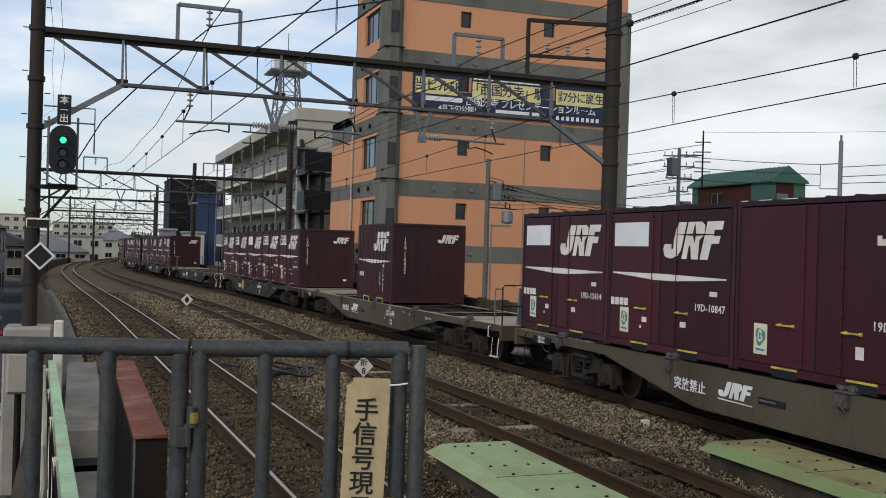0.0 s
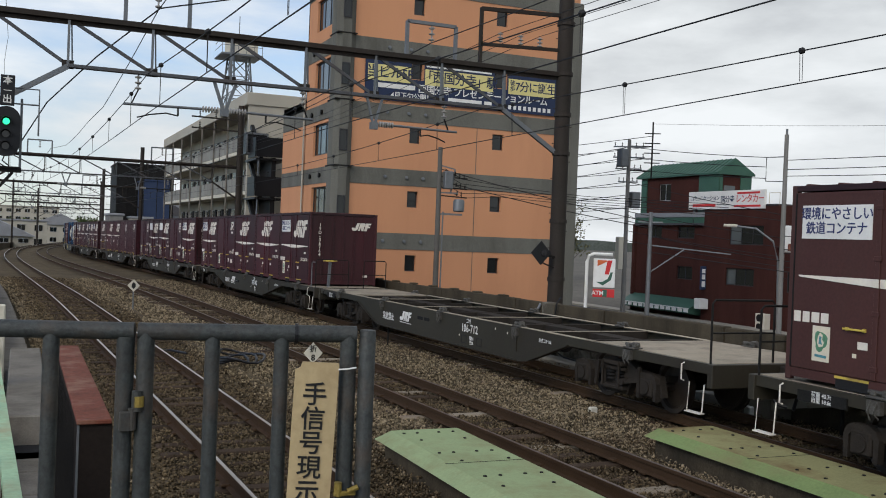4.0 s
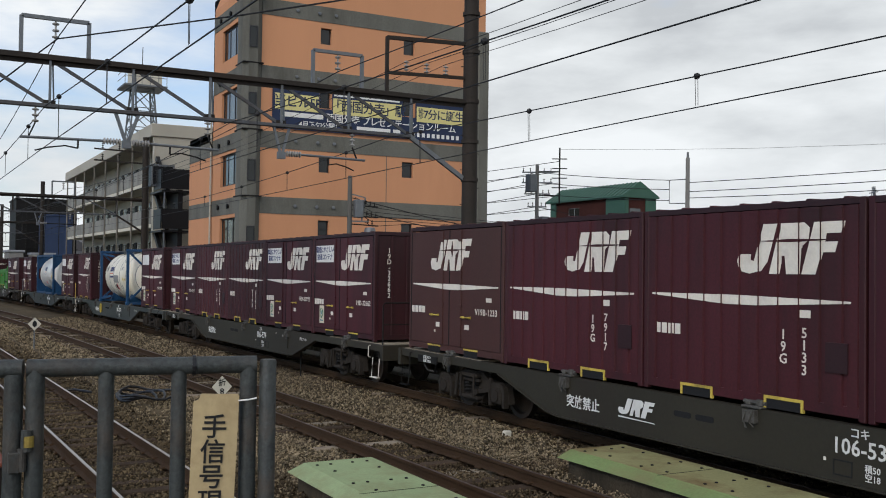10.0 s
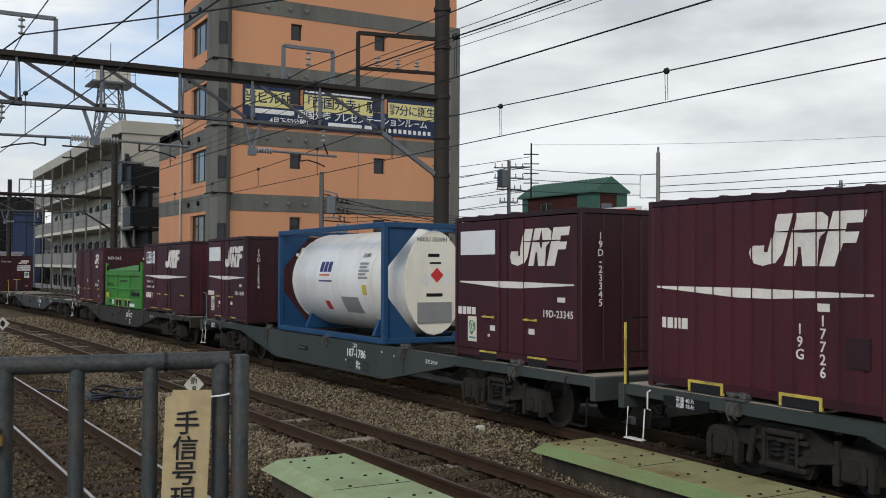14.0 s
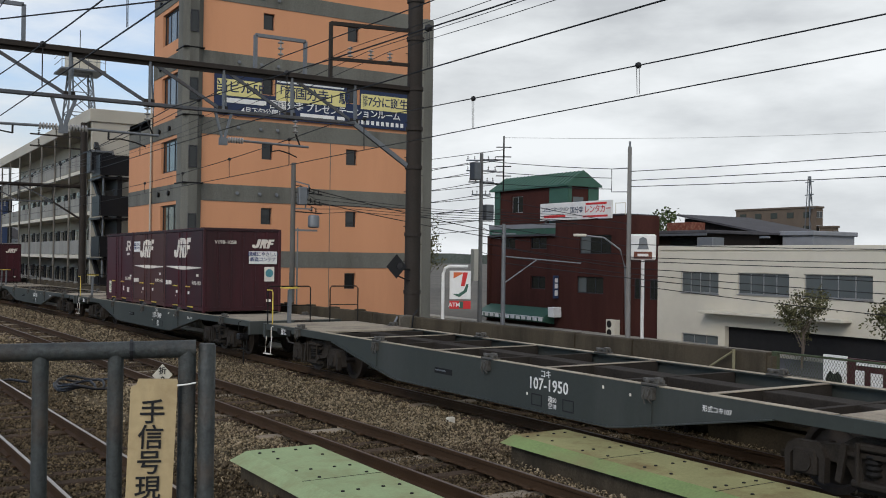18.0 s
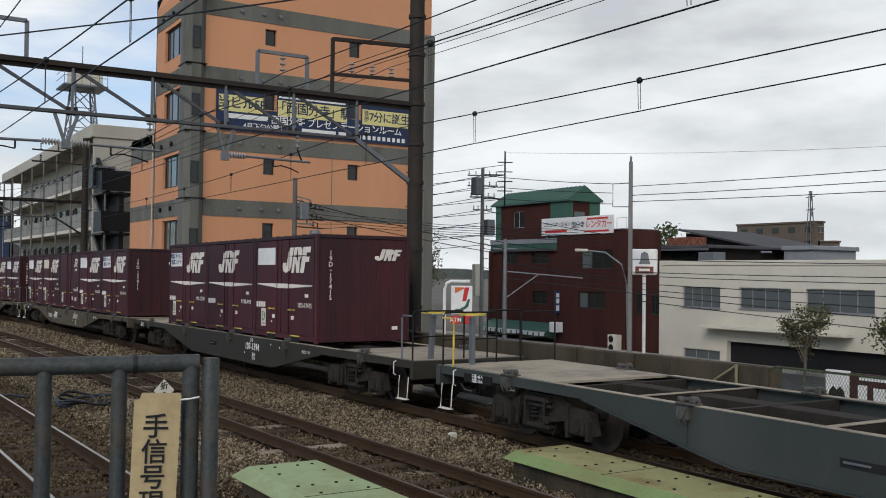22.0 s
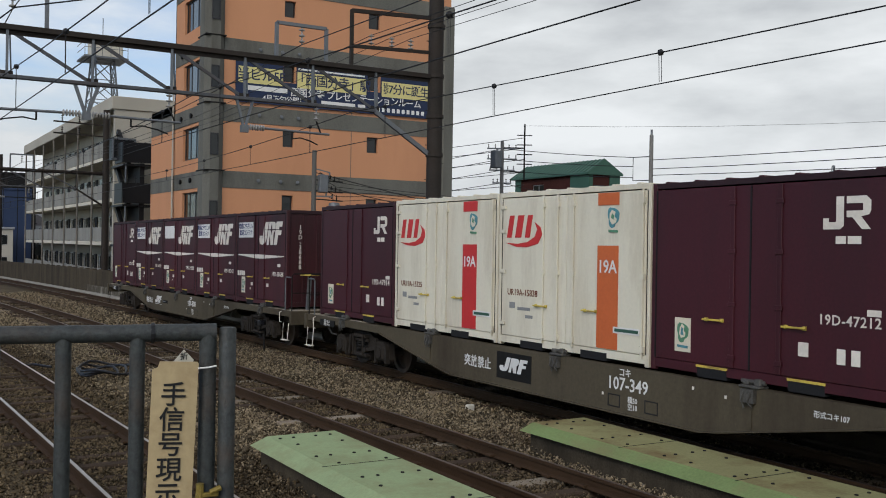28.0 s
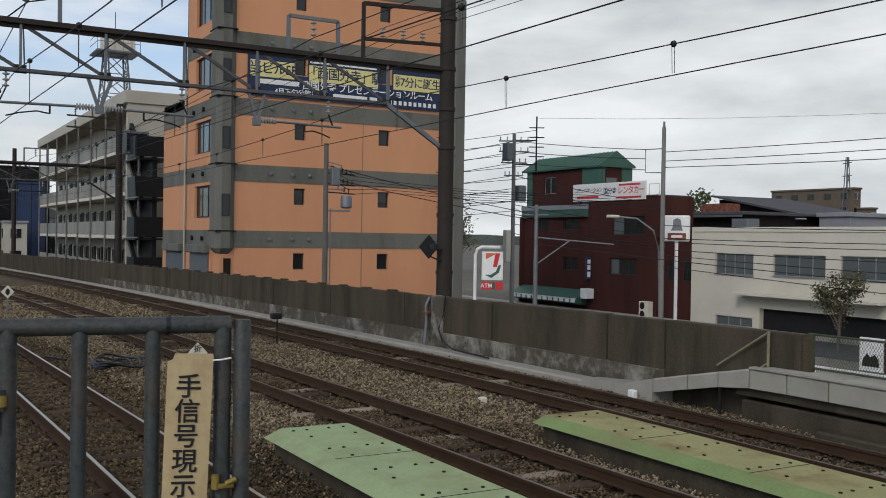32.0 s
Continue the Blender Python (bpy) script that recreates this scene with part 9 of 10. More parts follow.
def open_green_container(k, y):
    """A low bright green twenty-foot container with a pitched lid."""
    c = thing("waste_container", "bright green low freight container with ribbed sides and lid", "freight container", "containers on the train")
    p, h, top = M["dowa"], L20 / 2, 1.82
    g = Mesh().box(-1.15, 1.15, -h + 0.1, h - 0.1, 0.26, 1.45)
    body = part("body", g, p, c)
    for x in (-1, 1):
        for yy in (-1, 1):
            part("corner_post", Mesh().cbox(x * 1.22 - 0.09 * (x > 0) - 0.0 * x, x * 1.22 + 0.09 * (x < 0), yy * (h - 0.01) - 0.17 * (yy > 0), yy * (h - 0.01) + 0.17 * (yy < 0), 0, top, 0.012), p, c)
        part("top_rail", Mesh().cbox(x * 1.22 - 0.1 * (x > 0), x * 1.22 + 0.1 * (x < 0), -h + 0.17, h - 0.17, 1.28, 1.46, 0.015), p, c)
        part("bottom_rail", Mesh().cbox(x * 1.22 - 0.1 * (x > 0), x * 1.22 + 0.1 * (x < 0), -h + 0.17, h - 0.17, 0.0, 0.36, 0.015), p, c)
        for yy in (-2.1, -1.05, 0.0, 1.05, 2.1)[1:4:2]:
            part("rib", Mesh().cbox(x * 1.21 - 0.07 * (x > 0), x * 1.21 + 0.07 * (x < 0), yy - 0.06, yy + 0.06, 0.36, 1.28, 0.012), p, c)
        part("waist_rail", Mesh().cbox(x * 1.20 - 0.05 * (x > 0), x * 1.20 + 0.05 * (x < 0), -h + 0.17, h - 0.17, 0.72, 0.78, 0.01), p, c)
    part("lid", Mesh().add([(-1.2, -h + 0.2, 1.47), (1.2, -h + 0.2, 1.47), (1.2, h - 0.2, 1.47), (-1.2, h - 0.2, 1.47), (-1.2, -h + 0.2, 1.52), (1.2, -h + 0.2, 1.52), (1.2, h - 0.2, 1.52), (-1.2, h - 0.2, 1.52), (-0.1, -h + 0.7, 1.74), (0.1, -h + 0.7, 1.74), (0.1, h - 0.7, 1.74), (-0.1, h - 0.7, 1.74)],
         [(3, 2, 1, 0), (0, 1, 5, 4), (1, 2, 6, 5), (2, 3, 7, 6), (3, 0, 4, 7), (4, 5, 9, 8), (5, 6, 10, 9), (6, 7, 11, 10), (7, 4, 8, 11), (8, 9, 10, 11)]), p, c, "pitched green lid")
    for yy in (-0.9, 0.55):
        q = part("fork_pocket", Mesh().box(-1.236, -1.20, yy - 0.45, yy + 0.45, 0.30, 0.34).box(-1.236, -1.20, yy - 0.02, yy + 0.02, 0.02, 0.30), M["yellow"], c, "orange-yellow edged fork pocket")
        part("pocket_hollow", Mesh().box(-1.226, -1.1, yy - 0.43, yy - 0.03, 0.05, 0.29).box(-1.226, -1.1, yy + 0.03, yy + 0.43, 0.05, 0.29), M["inside"], q)
    q = lambda a: Matrix.Translation((-1.224, a, 0)) @ pose(0, 0, 0, 0, 0, -90)
    part("serial_number", letters("UM12A-105400", 0.15, M["black"], 0.002), M["black"], c, m=q(2.15) @ pose(0, -0.0, 0.92))
    part("brand_shape", Mesh().box(-1.226, -1.17, -1.95, -1.45, 0.50, 0.64).box(-1.226, -1.17, -2.45, -2.02, 0.50, 0.62), M["black"], c, "black lettering blocks")
    part("notice", Mesh().box(-1.228, -1.2, 2.35, 2.72, 0.36, 0.56), M["yellow"], c, "yellow notice")
    part("notice", Mesh().box(-1.228, -1.2, -2.0, -1.25, 0.06, 0.18), M["white_clean"], c, "white notice")
    part("slogan_shape", Mesh().box(-1.175, -1.12, -0.55, 0.55, 1.05, 1.10), M["black"], c)
    part("leaf_shape", Mesh().box(-1.175, -1.12, 0.62, 0.74, 1.03, 1.15), M["jot_o"], c)
    part("latch", Mesh().cbox(-1.24, -1.16, 2.66, 2.74, 1.46, 1.72, 0.01), M["steel_d"], c)
    part("latch", Mesh().cbox(-1.24, -1.16, -2.74, -2.66, 1.46, 1.72, 0.01), M["steel_d"], c)
    for n, (a, w, z) in enumerate(((2.35, 0.50, 0.22), (2.35, 0.42, 0.13))):
        part("small_print", Mesh().box(-1.228, -1.2, a - w, a, z, z + 0.05), M["black"], c, "small black print")
    part("notice", Mesh().box(-1.228, -1.2, 1.42, 1.68, 0.08, 0.28), M["white_clean"], c, "white notice")
    FREIGHT.append((c, k, pose(0, y, DECK)))
    return c


# ---- wagons ----
HANDRAIL = "FFRFFFFFRRRRRRFRFRF"
SHIFT = [0.45, 0.3, -0.09, 0, 0.28, 0.23, 0.18, 0.2, -0.29, 0.0, -0.14, 0, -0.38, 0, 0.18, -0.28, 0.31, -0.35, 0.01]


# how far each wagon stands off its even place in the train
SLACK = [0.0, 0.07, -0.07, 0, -0.2, -0.1, -0.05, 0.1, -0.25, -0.4, 0, -0.27, 0.0, -0.25, -0.05, -0.15, 0.0, -0.19, 0]


def slot_y(k, slot):
    return slot * 3.725 + SHIFT[k]


def sill(style):
    """A fish-bellied side beam, seen from the side: y along, z up."""
    c = 3.15 if style == "107" else 4.15
    low = [(-5.85, 0.845), (-c - 0.22, 0.39), (-c + 0.12, 0.345)]
    low = [(-9.75, 0.86)] + low + [(-y, z) for y, z in reversed(low)] + [(9.75, 0.86)]
    return low + [(9.75, 1.0), (-9.75, 1.0)]


def sill_flange(s, style):
    """The bottom flange of a side beam, which follows its belly."""
    low = sill(style)[1:-3]
    line = [(y, z - 0.006) for y, z in low] + [(y, z + 0.012) for y, z in reversed(low)]
    return Mesh().prism(line, lambda a, z, d: (s * 1.27 - 0.065 + d, a, z), 0.13)


def panel_outline(y0, y1, z0, z1):
    """A thin painted rectangle on the near side beam."""
    g = ring(y0, y1, z0, z1, 0.017, 0.0, 0.014)
    g.v = [(-1.27 - c, a, b) for a, b, c in g.v]
    return g


def bogie_frame(s):
    """One cast side frame of a two-axle bogie, with its bolster spring and axle boxes."""
    g = Mesh()
    x = s * 1.02
    prof = [(-1.28, 0.30), (-1.18, 0.62), (-0.55, 0.66), (-0.35, 0.78), (0.35, 0.78), (0.55, 0.66), (1.18, 0.62), (1.28, 0.30), (0.98, 0.26), (0.90, 0.50), (0.45, 0.44), (0.32, 0.20), (-0.32, 0.20), (-0.45, 0.44), (-0.90, 0.50), (-0.98, 0.26)]
    g.prism(prof, lambda a, b, d: (x + d - 0.06, a, b), 0.12)
    arch = [(-0.26, 0.22), (-0.27, 0.50), (-0.22, 0.60), (-0.13, 0.65), (0.13, 0.65), (0.22, 0.60), (0.27, 0.50), (0.26, 0.22), (0.19, 0.22), (0.19, 0.48), (0.12, 0.57), (-0.12, 0.57), (-0.19, 0.48), (-0.19, 0.22)]
    for w in (-0.95, 0.95):
        g.prism([(w + a, b) for a, b in arch], lambda a, b, d: (x + s * 0.09 + d - 0.05, a, b), 0.10)
    g.cbox(x + s * 0.10 - 0.08, x + s * 0.10 + 0.08, -0.34, 0.34, 0.26, 0.34, 0.02)
    g.cbox(x + s * 0.10 - 0.08, x + s * 0.10 + 0.08, -0.30, 0.30, 0.66, 0.74, 0.02)
    for w in (-0.24, 0.24):
        g.rod((x + s * 0.19, w, 0.30), (x + s * 0.19, w, 0.74), 0.022, 6)
    return g


def wheel():
    prof = [(0.10, -0.09), (0.14, -0.06), (0.33, -0.03), (0.36, -0.06), (0.405, -0.06), (0.41, 0.05), (0.435, 0.06), (0.435, 0.085), (0.36, 0.085), (0.33, 0.03), (0.14, 0.07), (0.10, 0.09)]
    return Mesh().lathe(prof, (0, 0, 0), (1, 0, 0), 20)


def wagon(k, number, paint, style):
    p = M[paint]
    words = {"wagon": "dull olive-grey", "wagon_g": "dark slate grey", "wagon_b": "weathered tan-grey"}[paint]
    load = "empty " if k in (3, 11, 13) else ""
    c = thing("container_wagon", f"{load}{words} flat container wagon on two bogies", "railway wagon", "wagons of the train")
    for s in (-1, 1):
        b = part("side_sill", kept(("side_sill", s, paint, style), lambda: Mesh().prism(sill(style), lambda a, z, d: (s * 1.27 - 0.01 + d, a, z), 0.02).box(s * 1.215 - 0.066, s * 1.215 + 0.066, -9.75, 9.75, 0.985, 1.003), p), p, c, "fish-bellied side beam")
        part("flange", kept(("flange", s, paint, style), lambda: sill_flange(s, style), p), p, b)
        for yy in (-3.85, 3.85):
            part("stiffener", kept(("stiffener", s, yy, paint), lambda: Mesh().box(s * 1.27 - 0.015, s * 1.27 + 0.03 * s + 0.0 if s > 0 else s * 1.27 + 0.015, yy - 0.02, yy + 0.02, 0.47, 0.98) if s > 0 else Mesh().box(-1.30, -1.26, yy - 0.02, yy + 0.02, 0.52, 0.98), p), p, b)
    # centre and cross beams: shade below deck level put in as dark colour
    part("centre_sill", kept(("centre_sill", paint), lambda: Mesh().cbox(-0.19, 0.19, -9.7, 9.7, 0.62, 0.975, 0.01), M["bogie"]), M["bogie"], c, "darkened centre beam")
    for yy in (-6.1, -4.7, -3.0, -1.35, 0.3, 1.9, 3.5, 4.9, 6.3):
        part("cross_beam", kept(("cross_beam", paint), lambda: Mesh().box(-1.2, 1.2, -0.05, 0.05, 0.80, 0.980), M["bogie"]), M["bogie"], c, m=pose(0, yy, 0))
    for s in (-1, 1):
        part("end_deck", kept(("end_deck", s), lambda: Mesh().box(-1.21, 1.21, s * 9.75 - (3.1 if s > 0 else 0), s * 9.75 + (3.1 if s < 0 else 0), 0.975, 1.012), M["deck"]), M["deck"], c, "worn pale deck plate")
        part("headstock", kept(("headstock", s, paint), lambda: Mesh().cbox(-1.32, 1.32, s * 9.79 - 0.06, s * 9.79 + 0.06, 0.66, 1.005, 0.01), p), p, c)
        q = part("coupler", kept(("coupler", s), lambda: Mesh().cbox(-0.09, 0.09, s * 9.85 - (0 if s > 0 else 0.22), s * 9.85 + (0.22 if s > 0 else 0), 0.76, 0.98, 0.02).cbox(-0.15, 0.16, s * 10.10 - 0.10, s * 10.10 + 0.10, 0.70, 1.02, 0.03), M["bogie"]), M["bogie"], c)
        part("air_hose", kept(("air_hose", s), lambda: Mesh().tube([(-0.35, s * 9.83, 0.72), (-0.35, s * 9.95, 0.62), (-0.30, s * 10.05, 0.45), (-0.2, s * 10.16, 0.42)], 0.025, 8), M["plastic"]), M["plastic"], c)
        sm_ = M["white"] if s == (-1 if HANDRAIL[k] == "F" else 1) else M["steel_d"]
        for x in (-1, 1):
            part("step", kept(("step", s, x, sm_.name), lambda: Mesh().tube([(x * 1.30, s * 9.66, 0.70), (x * 1.33, s * 9.66, 0.28), (x * 1.33, s * 9.32, 0.28), (x * 1.30, s * 9.32, 0.70)], 0.011, 6).box(x * 1.33 - 0.05, x * 1.33 + 0.05, s * 9.49 - 0.17, s * 9.49 + 0.17, 0.268, 0.285).tube([(x * 1.31, s * 9.2, 0.97), (x * 1.36, s * 9.2, 0.95), (x * 1.36, s * 9.2, 0.72), (x * 1.31, s * 9.2, 0.70)], 0.012, 6), sm_), sm_, c, "white-painted step" if sm_ is M["white"] else "dark steel step")
    if k in (1, 3, 11, 12, 13, 14):
        for s in (-1, 1):
            part("top_flange", kept(("top_flange", s), lambda: Mesh().box(s * 1.215 - 0.062, s * 1.215 + 0.062, -6.6, 6.6, 1.004, 1.012), M["deck"]), M["deck"], c, "pale worn top flange")
        for yy in (-4.7, -1.35, 1.9, 4.9):
            part("top_strip", kept("top_strip", lambda: Mesh().box(-1.15, 1.15, -0.06, 0.06, 0.990, 0.998), M["deck"]), M["deck"], c, m=pose(0, yy, 0))
    # bogies
    for yy in (-7.1, 7.1):
        g = part("bogie", kept("bogie", lambda: Mesh().box(-0.95, 0.95, -0.16, 0.16, 0.46, 0.72).box(-0.8, 0.8, -1.05, -0.95, 0.5, 0.6).box(-0.8, 0.8, 0.95, 1.05, 0.5, 0.6), M["bogie"]), M["bogie"], c, "grimy cast steel bogie", m=pose(0, yy, 0))
        for s in (-1, 1):
            part("side_frame", kept(("side_frame", s), lambda: bogie_frame(s), M["bogie"]), M["bogie"], g)
            part("spring", kept(("spring", s), lambda: Mesh().lathe([(0.09, 0.0), (0.10, 0.02), (0.07, 0.05), (0.10, 0.08), (0.07, 0.11), (0.10, 0.14), (0.07, 0.17), (0.10, 0.20), (0.09, 0.22)], (s * 1.08, 0.13, 0.40), (0, 0, 1), 10).lathe([(0.09, 0.0), (0.10, 0.02), (0.07, 0.05), (0.10, 0.08), (0.07, 0.11), (0.10, 0.14), (0.07, 0.17), (0.10, 0.20), (0.09, 0.22)], (s * 1.08, -0.13, 0.40), (0, 0, 1), 10), M["steel_d"]), M["steel_d"], g)
            for w in (-0.95, 0.95):
                part("axle_box", kept(("axle_box", s), lambda: Mesh().cbox(s * 1.06 - 0.12, s * 1.06 + 0.12, -0.16, 0.16, 0.27, 0.58, 0.03).rod((s * 1.16, 0, 0.42), (s * 1.20, 0, 0.42), 0.11, 14), M["bogie"]), M["bogie"], g, m=pose(0, w, 0))
                part("wheel", kept(("wheel", s), wheel, M["wheel"], True), M["wheel"], g, m=pose(s * 0.55, w, 0.42, 0, 0, 0 if s > 0 else 180))
        for w in (-0.95, 0.95):
            part("axle", kept("axle", lambda: Mesh().rod((-1.0, 0, 0.42), (1.0, 0, 0.42), 0.075, 10), M["wheel"]), M["wheel"], g, m=pose(0, w, 0))
        part("brake_rigging", kept("brake_rigging", lambda: Mesh().bar((-1.16, -0.75, 0.50), (-1.16, -0.30, 0.42), 0.05, 0.07).bar((-1.15, -0.75, 0.72), (-1.15, -0.75, 0.30), 0.05, 0.06).bar((-1.17, 0.42, 0.70), (-1.17, 0.50, 0.28), 0.04, 0.07).bar((-1.17, 0.28, 0.70), (-1.17, 0.22, 0.28), 0.04, 0.05).bar((-1.14, -0.35, 0.62), (-1.14, 0.5, 0.60), 0.04, 0.05).rod((-1.22, -0.32, 0.42), (-1.08, -0.32, 0.42), 0.06, 10), M["bogie"]), M["bogie"], g, "grimy brake levers")
        for w in (-0.48, 0.48):
            part("brake_block", kept("brake_block", lambda: Mesh().box(-0.66, -0.46, -0.03, 0.05, 0.28, 0.56).box(0.46, 0.66, -0.03, 0.05, 0.28, 0.56).bar((-0.6, 0, 0.42), (0.6, 0, 0.42), 0.06, 0.08), M["bogie"]), M["bogie"], g, m=pose(0, w, 0))
    # clamps that hold the containers
    for yy in (-7.85, -3.95, -0.15, 3.75, 7.6):
        for x in (-1, 1):
            part("clamp", kept(("clamp", x), lambda: Mesh().cbox(x * 1.22 - 0.09, x * 1.22 + 0.09, -0.16, 0.16, 1.004, 1.035, 0.008).cbox(x * 1.22 - 0.05, x * 1.22 + 0.05, -0.14, -0.04, 1.03, 1.115, 0.012).cbox(x * 1.22 - 0.05, x * 1.22 + 0.05, 0.05, 0.13, 1.03, 1.085, 0.012).rod((x * 1.22, -0.18, 1.07), (x * 1.22, 0.18, 1.07), 0.028, 8).tube([(x * 1.34, 0.04, 0.98), (x * 1.36, 0.07, 0.86), (x * 1.33, 0.05, 0.76)], 0.012, 6).tube([(x * 1.34, -0.06, 0.98), (x * 1.37, -0.03, 0.85), (x * 1.33, -0.07, 0.78)], 0.012, 6).box(x * 1.31 - 0.035, x * 1.31 + 0.035, -0.10, 0.10, 0.83, 0.99), M["clamp"]), M["clamp"], c, "worn steel clamp", m=pose(0, yy + 0.12, 0))
    # underfloor gear
    part("brake_cylinder", kept("brake_cylinder", lambda: Mesh().rod((-0.75, 2.2, 0.55), (-0.75, 3.1, 0.55), 0.2, 14).box(-0.8, -0.7, 2.3, 3.0, 0.55, 0.9), M["bogie"]), M["bogie"], c)
    part("air_tank", kept("air_tank", lambda: Mesh().rod((0.6, -2.6, 0.55), (0.6, -1.2, 0.55), 0.22, 14).box(0.55, 0.65, -2.4, -1.4, 0.6, 0.9), M["bogie"]), M["bogie"], c)
    # handrails on the platform end
    s = -1 if HANDRAIL[k] == "F" else 1
    rail_ = part("handrail", kept(("handrail", s), lambda: Mesh().tube([(-1.25, s * 9.72, 1.0), (-1.25, s * 9.72, 1.88), (-1.2, s * 9.72, 1.93), (-0.15, s * 9.72, 1.93), (-0.1, s * 9.72, 1.88), (-0.1, s * 9.72, 1.0)], 0.017, 8).tube([(-1.25, s * 9.72, 1.45), (-0.1, s * 9.72, 1.45)], 0.014, 6), M["steel_d"]), M["steel_d"], c)
    part("handrail", kept(("handrail", s, 2), lambda: Mesh().tube([(0.45, s * 9.72, 1.0), (0.45, s * 9.72, 1.88), (0.5, s * 9.72, 1.93), (1.2, s * 9.72, 1.93), (1.25, s * 9.72, 1.88), (1.25, s * 9.72, 1.0)], 0.017, 8).tube([(0.45, s * 9.72, 1.45), (1.25, s * 9.72, 1.45)], 0.014, 6), M["steel_d"]), M["steel_d"], c)
    if k == 8:
        part("grab_rail", kept(("grab_post", s), lambda: Mesh().rod((-1.28, s * 9.74, 1.0), (-1.28, s * 9.74, 1.86), 0.02, 8), M["yellow"]), M["yellow"], c, "yellow grab rail")
    if style == "107":
        hb = part("hand_brake", kept(("hand_brake", s), lambda: Mesh().bar((-0.75, s * 9.55, 1.0), (-0.72, s * 9.60, 1.85), 0.08, 0.09), M["steel_g"]), M["steel_g"], c, "pale hand brake column")
        part("brake_wheel", kept(("brake_wheel", s), lambda: Mesh().lathe([(0.20, -0.018), (0.24, -0.018), (0.24, 0.018), (0.20, 0.018), (0.20, -0.018)], (-0.72, s * 9.60, 1.90), (0, 0, 1), 20, False).box(-0.92, -0.52, s * 9.60 - 0.02, s * 9.60 + 0.02, 1.885, 1.91).box(-0.74, -0.70, s * 9.60 - 0.2, s * 9.60 + 0.2, 1.885, 1.91), M["yellow"]), M["yellow"], hb, "yellow brake wheel")
        part("grab_rail", kept(("grab_rail", s, paint, k > 9), lambda: Mesh().tube([(-1.27, s * 9.35, 1.0), (-1.27, s * 9.35, 1.80), (-1.27, s * 9.40, 1.84), (-1.27, s * 9.7, 1.84)], 0.017, 8), M["yellow" if k > 9 and paint == "wagon_g" else "steel_g"]), M["yellow" if k > 9 and paint == "wagon_g" else "steel_g"], c, "yellow grab rail" if k > 9 and paint == "wagon_g" else "")
    elif k in (2, 8):
        part("brake_wheel", kept("brake_wheel_106", lambda: Mesh().lathe([(0.19, 0.0), (0.235, 0.0), (0.235, 0.025), (0.19, 0.025), (0.19, 0.0)], (-1.31, 2.35, 0.70), (-1, 0, 0), 24, False).bar((-1.325, 2.15, 0.60), (-1.325, 2.55, 0.80), 0.02, 0.035).bar((-1.325, 2.30, 0.91), (-1.325, 2.40, 0.49), 0.02, 0.035).bar((-1.325, 2.18, 0.83), (-1.325, 2.52, 0.57), 0.02, 0.035).rod((-1.28, 2.35, 0.70), (-1.34, 2.35, 0.70), 0.045, 10), M["yellow"]), M["yellow"], c, "yellow spoked brake wheel")
    # release slots are raised near-black plates, their inner shade given as colour
    if style == "107" and number != "107-349":
        slot_ = part("lever_slot", kept("lever_slot", lambda: Mesh().box(-1.286, -1.27, 1.05, 1.63, 0.62, 0.72), M["inside"]), M["inside"], c, "dark slot with a release lever")
        part("lever", kept("slot_lever", lambda: Mesh().cbox(-1.305, -1.285, 1.25, 1.58, 0.665, 0.69, 0.004), M["steel_g"]), M["steel_g"], slot_)
    elif style != "107":
        for n, a in enumerate((1.04, 0.62)):
            part("lever_slot", kept(("lever_slot", n), lambda: Mesh().prism([(a, 0.735), (a + 0.03, 0.72), (a + 0.30, 0.72), (a + 0.33, 0.735), (a + 0.33, 0.785), (a + 0.30, 0.80), (a + 0.03, 0.80), (a, 0.785)], lambda q, b, d: (-1.286 + d, q, b), 0.016), M["inside"]), M["inside"], c, "dark rounded slot")
    for n, (a, z) in enumerate(((-1.13, 0.58), (-2.90, 0.88), (-3.45, 0.84))):
        part("label_plate", kept(("label_plate", n), lambda: Mesh().box(-1.287, -1.27, a - 0.016, a + 0.016, z - 0.02, z + 0.02), M["white"]), M["white"], c)
    # lettering
    side = lambda y, z: pose(-1.285, y, z, 0, 0, -90)
    wm = M["white_clean"]
    part("wagon_number", letters(number, 0.25, wm, 0.002, 1.02), wm, c, "white wagon number", m=side(-1.65, 0.75))
    part("wagon_class", letters("コキ", 0.13, wm, 0.002), wm, c, m=side(-1.6, 0.915))
    for n, a in enumerate((-1.50, -2.26)):
        part("data_box", kept(("data_box", n), lambda: panel_outline(a, a + 0.26, 0.42, 0.60), M["black"]), M["black"], c, "black outlined panel")
    for words_, z in (("積50", 0.55), ("空18", 0.455)):
        part("data_print", letters(words_, 0.10, wm, 0.001), wm, c, m=side(-1.76, z))
    if k not in (9, 10, 11, 12, 13, 14, 16):
        part("notice", letters("突放禁止", 0.21, wm, 0.002, 1.05), wm, c, "white shunting notice", m=side(2.2, 0.66) if number == "107-349" else side(3.30, 0.64) if style == "107" else side(3.42, 0.62))
    part("load_plate", kept("load_plate", lambda: Mesh().box(-1.305, -1.27, 8.15, 8.95, 0.80, 0.94), M["steel_d"]), M["steel_d"], c)
    part("load_figures", letters("荷重 40.7t\n自重 18.6t", 0.075, wm, 0.001, 1.0, 0.95), wm, c, m=pose(-1.309, 8.55, 0.872, 0, 0, -90))
    part("type_print", letters("形式コキ%s" % style, 0.085, wm, 0.001), wm, c, m=side(-4.98, 0.83))
